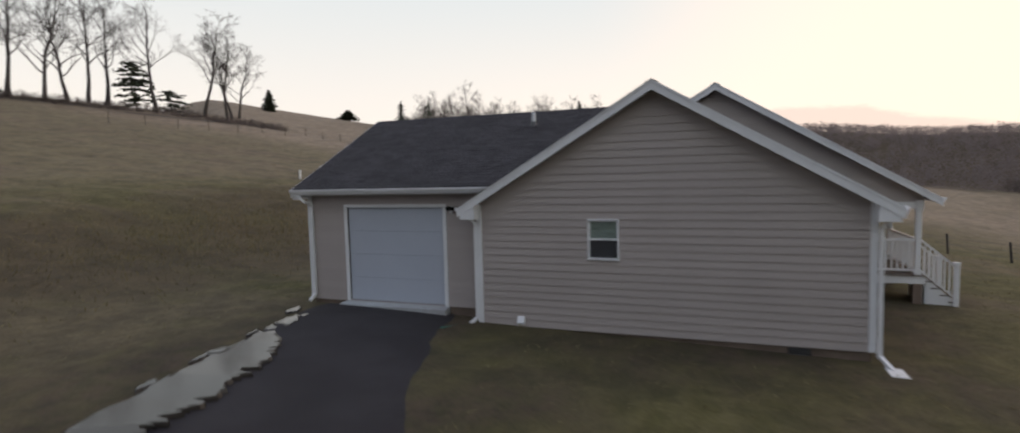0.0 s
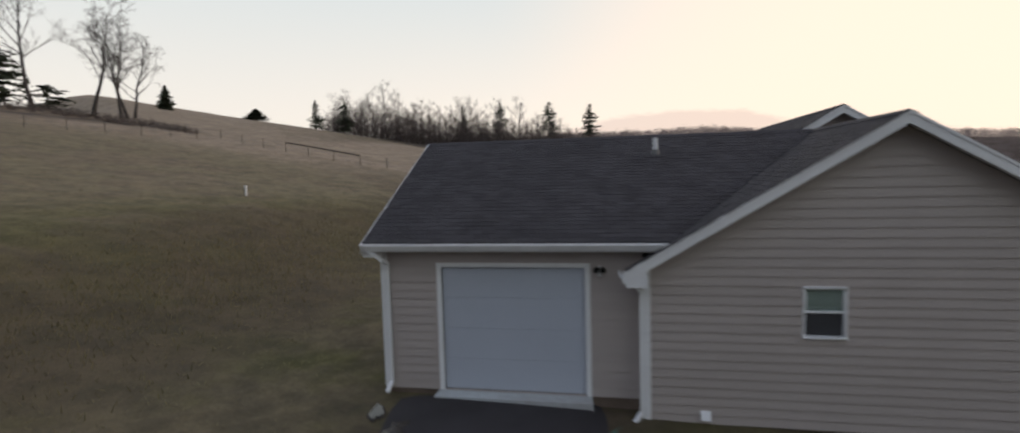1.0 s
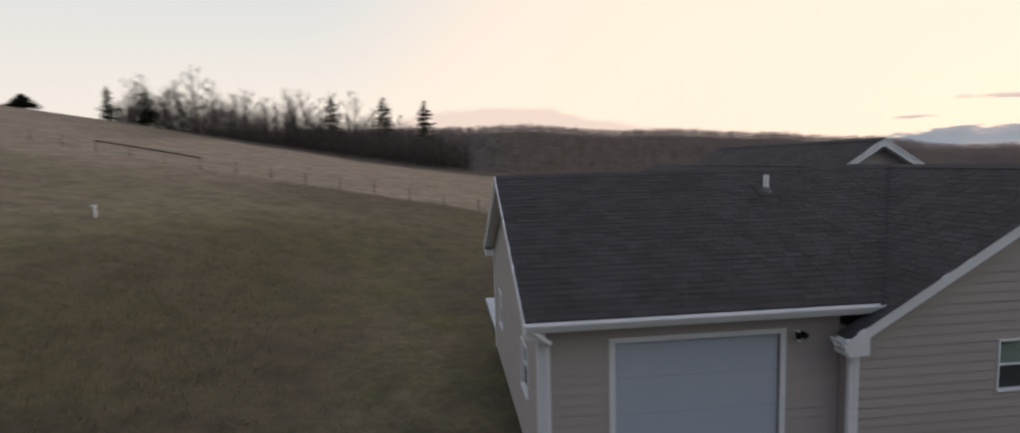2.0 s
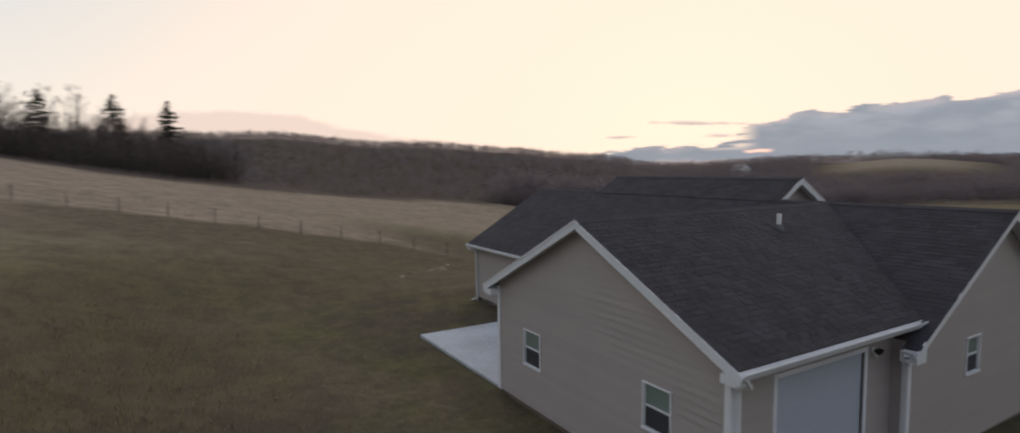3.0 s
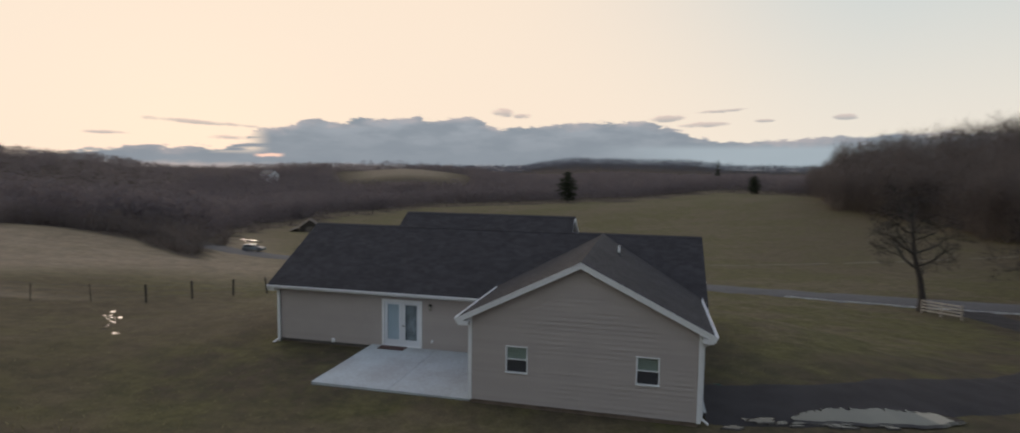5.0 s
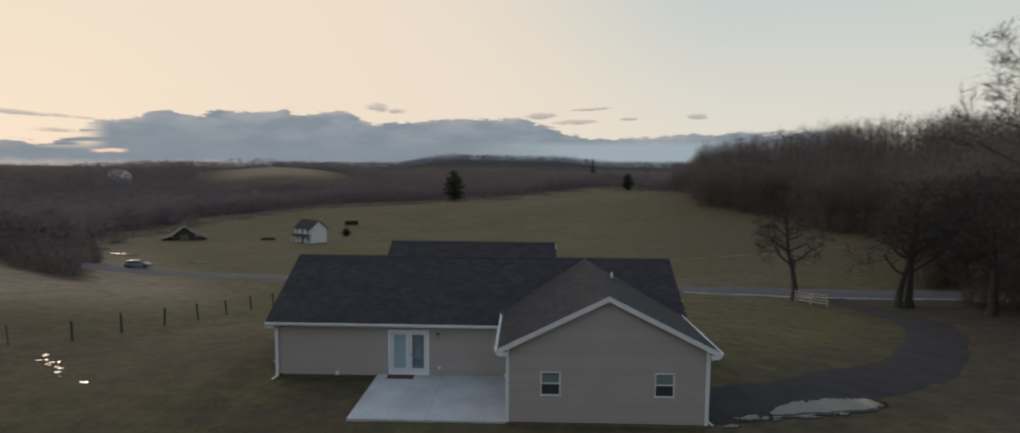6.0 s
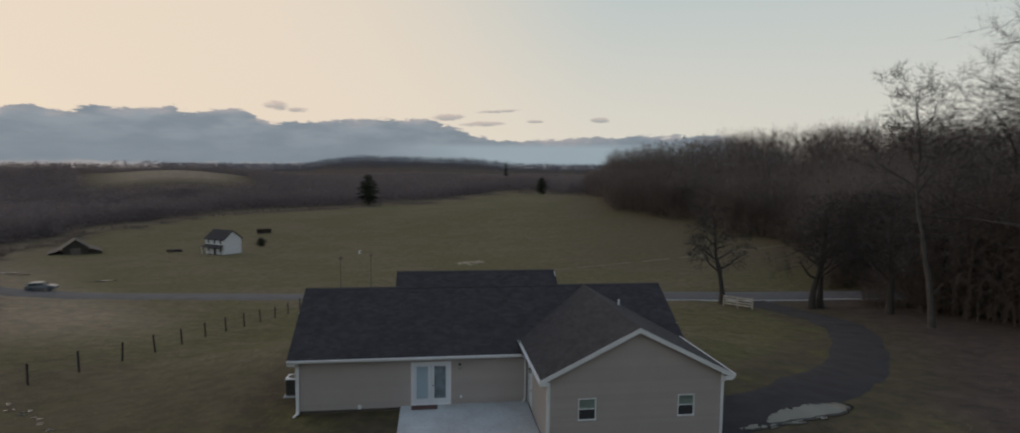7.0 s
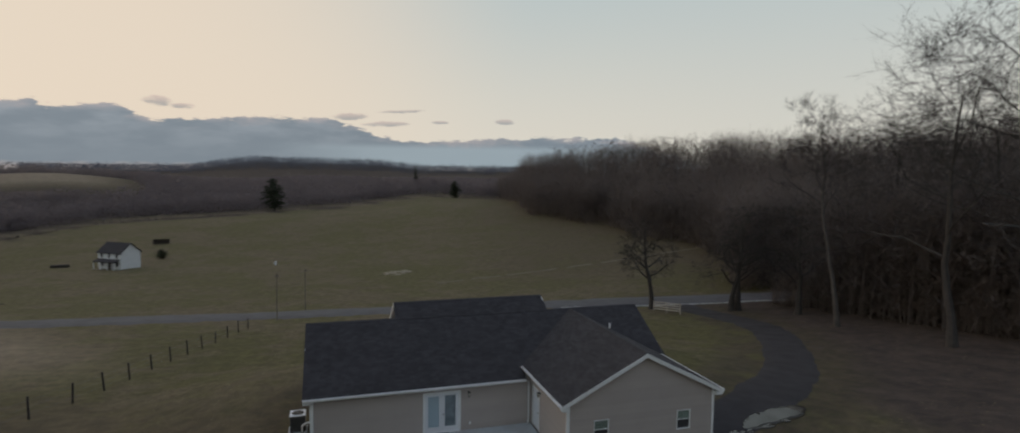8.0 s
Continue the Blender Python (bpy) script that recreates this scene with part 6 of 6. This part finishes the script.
pole = thing("utility_pole", (-25.6, 58.2 - 3.6, float(ground_z(-25.6, 54.6))), "thin grey wooden pole beside the road", "pole", "roadside poles")
pz = float(ground_z(-25.6, 54.6))
part("pole", add_cyl(bmesh.new(), (-25.6, 54.6, pz - 0.5), (-25.55, 54.6, pz + 6.4), 0.075, 0.05, 8), WOOD, pole)
part("crossarm", boxes((-26.0, -25.15, 54.55, 54.65, pz + 6.0, pz + 6.1)), WOOD, pole)
copy_thing(pole, pole.matrix_basis @ pose(3.2, 9.2, float(ground_z(-22.4, 63.8)) - pz, 0, 0, 0))
mark = thing("marker_post", (-33.7, 139.8, float(ground_z(-33.7, 139.8))), "small white marker post in the far pasture", "marker post")
mz = float(ground_z(-33.7, 139.8))
part("post", boxes((-33.95, -33.45, 139.6, 140.0, mz - 0.2, mz + 0.9), bev=0.05), WHITE, mark)
part("cap", boxes((-34.0, -33.4, 139.55, 140.05, mz + 0.9, mz + 1.0), bev=0.03), WHITE, mark)


# ---- distant buildings ----
def place(parent, x, y, turn, size=1.0):
    parent.matrix_basis = pose(x, y, float(ground_z(x, y)), 0, 0, turn) @ Matrix.Diagonal((size, size, size, 1))
    return parent


def farmhouse(x, y, turn):
    """White two-storey farmhouse: the gable faces +x, the porch side faces -y."""
    h = thing("farmhouse", (0, 0, 0), "white two-storey farmhouse with a dark grey roof and front porch", "house")
    part("wall", add_prism(bmesh.new(), [(4.6, -3.2, -1.5), (4.6, 3.2, -1.5), (4.6, 3.2, 5.0), (4.6, 0, 7.6), (4.6, -3.2, 5.0)], (-9.2, 0, 0)), WHITE, h)
    for s in (-1, 1):
        part("roof", add_prism(bmesh.new(), [(-4.95, s * 3.6, 4.72), (4.95, s * 3.6, 4.72), (4.95, 0, 7.66), (-4.95, 0, 7.66)], (0, 0, 0.16)), SHINGLE, h)
    part("porch_roof", add_prism(bmesh.new(), [(-4.4, -5.2, 2.3), (4.4, -5.2, 2.3), (4.4, -3.2, 3.0), (-4.4, -3.2, 3.0)], (0, 0, 0.15)), SHINGLE, h)
    part("porch_floor", boxes((-4.4, 4.4, -5.2, -3.2, -1.2, 0.1)), WOOD, h)
    for px in (-4.2, -1.4, 1.4, 4.2):
        part("porch_post", boxes((px - 0.09, px + 0.09, -5.1, -4.92, 0.1, 2.35)), WHITE, h)
    for u, z in ((-3.0, 3.4), (0, 3.4), (3.0, 3.4), (-3.0, 0.9), (3.0, 0.9)):
        w = part("window", boxes((u - 0.5, u + 0.5, -3.25, -3.19, z, z + 1.5), bev=0.02), WHITE, h)
        part("pane", boxes((u - 0.4, u + 0.4, -3.265, -3.252, z + 0.1, z + 1.4)), SCREEN, w)
    part("door", boxes((-0.5, 0.5, -3.26, -3.19, 0.1, 2.2), bev=0.02), DARKWOOD, h)
    return place(h, x, y, turn, 0.88)


farmhouse(-73.2, 148.2, -35)
far_home = thing("hillside_house", (0, 0, 0), "small pale house on the far wooded hillside", "house")
part("wall", add_prism(bmesh.new(), [(7, -4, -3), (7, 4, -3), (7, 4, 4), (7, 0, 7), (7, -4, 4)], (-14, 0, 0)), WHITE, far_home)
for s in (-1, 1):
    part("roof", add_prism(bmesh.new(), [(-7.4, s * 4.4, 3.7), (7.4, s * 4.4, 3.7), (7.4, 0, 7.05), (-7.4, 0, 7.05)], (0, 0, 0.2)), TIN, far_home)
for u in (-4, 0, 4):
    part("window", boxes((u - 0.7, u + 0.7, -4.06, -3.99, 1, 2.8)), SCREEN, far_home)
place(far_home, -312.9, 400.4, -20).location.z += 2.5

barn = thing("barn", (0, 0, 0), "old dark barn with a low dull tin roof", "barn")
part("wall", add_prism(bmesh.new(), [(5.5, -4, -1.5), (5.5, 4, -1.5), (5.5, 4, 2.6), (5.5, 0, 5.6), (5.5, -4, 2.6)], (-11, 0, 0)), DARKWOOD, barn)
for s in (-1, 1):
    part("roof", add_prism(bmesh.new(), [(-5.9, s * 4.5, 2.3), (5.9, s * 4.5, 2.3), (5.9, 0, 5.7), (-5.9, 0, 5.7)], (0, 0, 0.1)), RUSTTIN, barn)
    part("lean_to_roof", add_prism(bmesh.new(), [(-5.9, s * 8.2, 0.9), (5.9, s * 8.2, 0.9), (5.9, s * 4.4, 2.3), (-5.9, s * 4.4, 2.3)], (0, 0, 0.1)), RUSTTIN, barn)
    part("lean_to_wall", boxes((-5.4, 5.4, min(s * 4.1, s * 8), max(s * 4.1, s * 8), -1.5, 0.85)), DARKWOOD, barn)
part("barn_door", boxes((5.49, 5.6, -1.6, 1.6, -0.4, 2.6)), WOOD, barn)
place(barn, -113.5, 149.5, -60, 0.74)

shed = thing("shed", (0, 0, 0), "low grey-brown open-fronted livestock shed", "shed")
part("back_wall", boxes((-4, 4, 1.6, 1.75, -0.5, 2.0)), WOOD, shed)
part("side_wall", boxes((-4, -3.85, -1.75, 1.6, -0.5, 2.1)), WOOD, shed)
part("side_wall", boxes((3.85, 4, -1.75, 1.6, -0.5, 2.1)), WOOD, shed)
part("roof", add_prism(bmesh.new(), [(-4.3, -2.2, 2.6), (4.3, -2.2, 2.6), (4.3, 2.0, 2.0), (-4.3, 2.0, 2.0)], (0, 0, 0.12)), WOOD, shed)
for u in (-3.6, 0, 3.6):
    part("post", boxes((u - 0.09, u + 0.09, -1.8, -1.62, -0.5, 2.5)), WOOD, shed)
place(shed, -78.5, 207.5, 20, 0.65)


brush = thing("log_pile", (0, 0, 0), "dark low pile of old logs in the far pasture", "log pile")
lrng = random.Random(12)
for k in range(7):
    part("log", add_cyl(bmesh.new(), (-1.8 + lrng.uniform(-0.4, 0.4), 0.35 * (k % 4) - 0.5, 0.2 + 0.34 * (k // 4)), (1.8 + lrng.uniform(-0.4, 0.4), 0.35 * (k % 4) - 0.4, 0.2 + 0.34 * (k // 4)), 0.2, 0.17, 9), DARKWOOD, brush)
place(brush, -88.5, 152.8, 15)
thicket = plant(far_cedar, -68.0, 167.0, 0.2, 110)
thicket.scale = (0.26, 0.26, 0.15)
thicket["label"], thicket["category"] = "low dark bush beside the livestock shed", "bush"


def car(x, y, turn):
    """A silver hatchback, nose to +x."""
    c = thing("car", (0, 0, 0), "silver car standing beside the country road", "car")
    side = [(-2.1, 0.32), (-2.15, 0.62), (-2.02, 0.95), (-1.7, 1.42), (-0.9, 1.52), (0.25, 1.48), (0.95, 1.02), (1.85, 0.86), (2.12, 0.66), (2.12, 0.32)]
    bm = bmesh.new()
    rows = []
    for yy, k in ((-0.86, 0.93), (-0.80, 1.0), (0.80, 1.0), (0.86, 0.93)):
        rows.append([bm.verts.new((px, yy * (0.82 if pz > 1.2 else 1.0), 0.3 + (pz - 0.3) * k)) for px, pz in side])
    for a, b in zip(rows, rows[1:]):
        for i in range(len(side)):
            j = (i + 1) % len(side)
            bm.faces.new((a[i], a[j], b[j], b[i]))
    bm.faces.new(rows[0])
    bm.faces.new(list(reversed(rows[-1])))
    body = part("body", bm, CARPAINT, c)
    part("windscreen", add_prism(bmesh.new(), [(0.30, -0.60, 1.44), (0.90, -0.74, 1.07), (0.90, 0.74, 1.07), (0.30, 0.60, 1.44)], (0.03, 0, 0.035)), BLACK, c)
    part("rear_window", add_prism(bmesh.new(), [(-1.72, -0.58, 1.40), (-2.0, -0.70, 1.0), (-2.0, 0.70, 1.0), (-1.72, 0.58, 1.40)], (-0.03, 0, 0.03)), BLACK, c)
    for s in (-1, 1):
        part("side_window", add_prism(bmesh.new(), [(-1.5, s * 0.69, 1.38), (0.2, s * 0.69, 1.38), (0.75, s * 0.80, 1.05), (-1.7, s * 0.80, 1.05)], (0, s * 0.03, 0)), BLACK, c)
        part("headlight", boxes((2.0, 2.14, s * 0.62 - 0.14, s * 0.62 + 0.14, 0.62, 0.76), bev=0.02), FROST, c)
        part("tail_light", boxes((-2.17, -2.05, s * 0.66 - 0.10, s * 0.66 + 0.10, 0.72, 0.9), bev=0.02), MAT, c)
        for wx in (-1.32, 1.32):
            w = part("wheel", add_cyl(bmesh.new(), (wx, s * 0.68, 0.32), (wx, s * 0.88, 0.32), 0.32, None, 18), RUBBER, c)
            part("rim", add_cyl(bmesh.new(), (wx, s * 0.87, 0.32), (wx, s * 0.895, 0.32), 0.2, 0.18, 14), CARPAINT, w)
    return place(c, x, y, turn, 0.85)


car(-69.0, 63.0, 12).location.z += 0.14
pool("puddle_stream_1", -111.5, 105.5, 4.8, 1.1, 0.4, 21, 0.10, "narrow bright pool in the wet meadow")
pool("puddle_stream_2", -94.6, 94.6, 2.2, 0.8, 0.2, 22, 0.10, "narrow bright pool in the wet meadow")
pool("puddle_stream_3", -90.0, 91.0, 1.6, 0.6, 0.5, 24, 0.10, "narrow bright pool in the wet meadow")
pool("puddle_stream_4", -70.8, 81.2, 2.2, 0.6, 0.9, 23, 0.10, "narrow bright puddle in the pasture")


patch = pool("straw_patch", -4.1, 109.2, 3.2, 3.4, 0.2, 31, 0.05, "pale bleached straw patch where hay was fed in the pasture", STRAWPATCH)
patch["category"] = "straw patch"


# ---- grass tufts ----
def tufts():
    rng = random.Random(15)
    v, f = [], []
    for _ in range(22000):
        a, r = rng.uniform(0, 6.283), 6 + 44 * rng.random() ** 0.8
        x, y = -9 + r * math.cos(a) * 1.15, -2 + r * math.sin(a)
        if -19.6 < x < 0.6 and -0.6 < y < 11.4 or -14.6 < x < 0.4 and -5.5 < y < 1 or (-0.5 < x < 8.5 and -6.2 < y < 1.0 + 0.3 * max(0, x - 3)):
            continue
        if 6 < x < 33 and -3 < y < 50 and abs(y - (-1 + 0.055 * (x - 5) ** 2)) < 9:
            continue
        z = float(ground_z(x, y))
        for _ in range(3):
            h = rng.uniform(0.015, 0.05)
            w = rng.uniform(0.012, 0.03)
            dx, dy, k = rng.uniform(-0.15, 0.15), rng.uniform(-0.15, 0.15), rng.uniform(0, 6.283)
            n = len(v)
            v += [(x + dx - w * math.cos(k), y + dy - w * math.sin(k), z - 0.02), (x + dx + w * math.cos(k), y + dy + w * math.sin(k), z - 0.02), (x + dx + rng.uniform(-0.2, 0.2), y + dy + rng.uniform(-0.2, 0.2), z + h)]
            f.append((n, n + 1, n + 2))
    # long dead grass standing in the rough strip
    for _ in range(9000):
        x, y = rng.gauss(-9, 8.5), rng.gauss(-14.8, 2.3)
        if y > -8.6:
            continue
        z = float(ground_z(x, y))
        h, w, k = rng.uniform(0.06, 0.20), rng.uniform(0.008, 0.02), rng.uniform(0, 6.283)
        n = len(v)
        v += [(x - w * math.cos(k), y - w * math.sin(k), z - 0.02), (x + w * math.cos(k), y + w * math.sin(k), z - 0.02), (x + rng.uniform(-0.12, 0.12), y + rng.uniform(-0.12, 0.12), z + h)]
        f.append((n, n + 1, n + 2))
    tagged(new("grass_tufts", mesh_from("grass_tufts", v, f, TUFT)), "short winter grass tufts, green and straw brown", "grass", kind="stuff")


tufts()


# ---- shingles ----
def shingle_rows(origin, along_v, up_v, normal, reach, top, expo=0.145, width=0.32):
    """Slightly tilted shingle tabs laid course by course; reach(s) gives the stretch of the course at s up the slope."""
    rng = random.Random(int(abs(origin[0] * 31 + origin[1] * 17)) + 3)
    o, a, u, n = Vector(origin), Vector(along_v), Vector(up_v), Vector(normal)
    out = []
    s, row = 0.0, 0
    while s < top:
        lo, hi = reach(s)
        x = lo - (width * 0.5 if row % 2 else 0) - rng.uniform(0, 0.1)
        while x < hi:
            w = width * rng.uniform(0.75, 1.15)
            x0, x1 = max(lo, x + 0.004), min(hi, x + w - 0.004)
            if x1 - x0 > 0.03:
                e = min(s + expo + 0.01, top)
                t = rng.uniform(0.006, 0.011)
                base = [o + a * x0 + u * s, o + a * x1 + u * s, o + a * x1 + u * e, o + a * x0 + u * e]
                out.append([p + n * 0.001 for p in base] + [base[0] + n * t, base[1] + n * t, base[2] + n * 0.004, base[3] + n * 0.004])
            x += w
        s += expo
        row += 1
    return out


SHF = [(4, 5, 6, 7), (0, 1, 5, 4), (1, 2, 6, 5), (3, 0, 4, 7)]


def lay(parent, pieces, single=lambda p: False):
    v, f = [], []
    count = 0
    for p in pieces:
        if count < 300 and single(p[0]):
            pmesh("shingle", p, SHF, SHINGLE_EACH, parent)
            count += 1
            continue
        n = len(v)
        v += p
        f += [tuple(n + i for i in q) for q in SHF]
    pmesh("shingles", v, f, SHINGLE, parent, kind="stuff")


kw, km, kf = math.hypot(1, WP), math.hypot(1, PITCH), math.hypot(1, RPF)
WTOP = 4.178 * kw
lay(wing_r, shingle_rows((0.0435, 0, 3.04), (0, 1, 0), (-1 / kw, 0, WP / kw), (WP / kw, 0, 1 / kw), lambda s: (-5.34, JY + (3.98 - JY) * min(1, s / WTOP)), WTOP), lambda p: p.y < -3.1)
lay(wing_l, shingle_rows((-8.31, 0, 3.04), (0, 1, 0), (1 / kw, 0, WP / kw), (-WP / kw, 0, 1 / kw), lambda s: (-5.34, JY + (3.98 - JY) * min(1, s / WTOP)), WTOP))
MTOP = 4.33 * km


def left_of_valley(s):
    y = -OV + s / km
    return (XE0 - 0.035, -8.31 if y < JY else -8.31 + (WRX + 8.31) * (y - JY) / (3.98 - JY))


def right_of_valley(s):
    y = -OV + s / km
    return (0.045 if y < JY else 0.0435 + (WRX - 0.0435) * (y - JY) / (3.98 - JY), XE1 + 0.035)


lay(back, shingle_rows((0, -OV, EAVE), (1, 0, 0), (0, 1 / km, PITCH / km), (0, -PITCH / km, 1 / km), left_of_valley, MTOP)
    + shingle_rows((0, -OV, EAVE), (1, 0, 0), (0, 1 / km, PITCH / km), (0, -PITCH / km, 1 / km), right_of_valley, MTOP))
RBT = (RRY - RIDGE_Y + 0.12) * km
lay(raised_b, shingle_rows((0, RIDGE_Y - 0.12, main_back(RIDGE_Y - 0.12) + 0.02), (1, 0, 0), (0, 1 / km, (RRZ - main_back(RIDGE_Y - 0.12) - 0.02) / (RRY - RIDGE_Y + 0.12) / km), (0, -PITCH / km, 1 / km), lambda s: (RX0 - 0.035, RX1 + 0.035), RBT))
lay(front_b, shingle_rows((0, 8.33, main_front(8.33)), (-1, 0, 0), (0, -1 / km, PITCH / km), (0, PITCH / km, 1 / km), lambda s: (-XE1, -RX1 + 0.3), MTOP))
# ridge caps
for a, b in (((XE0, RIDGE_Y, RIDGE_Z), (RX0, RIDGE_Y, RIDGE_Z)), ((RX1, RIDGE_Y, RIDGE_Z), (XE1, RIDGE_Y, RIDGE_Z)), ((RX0, RRY, RRZ), (RX1, RRY, RRZ)), ((WRX, -5.33, wing_z(WRX)), (WRX, 3.9, wing_z(WRX)))):
    a, b = Vector(a), Vector(b)
    d = (b - a).normalized()
    side = Vector((-d.y, d.x, 0)) * 0.14
    drop = Vector((0, 0, -0.14 * 0.55))
    bm = bmesh.new()
    for s in (1, -1):
        add_prism(bm, [a + Vector((0, 0, 0.004)), b + Vector((0, 0, 0.004)), b + side * s + drop + Vector((0, 0, 0.004)), a + side * s + drop + Vector((0, 0, 0.004))], (0, 0, 0.018))
    part("ridge_cap", bm, SHINGLE, house)
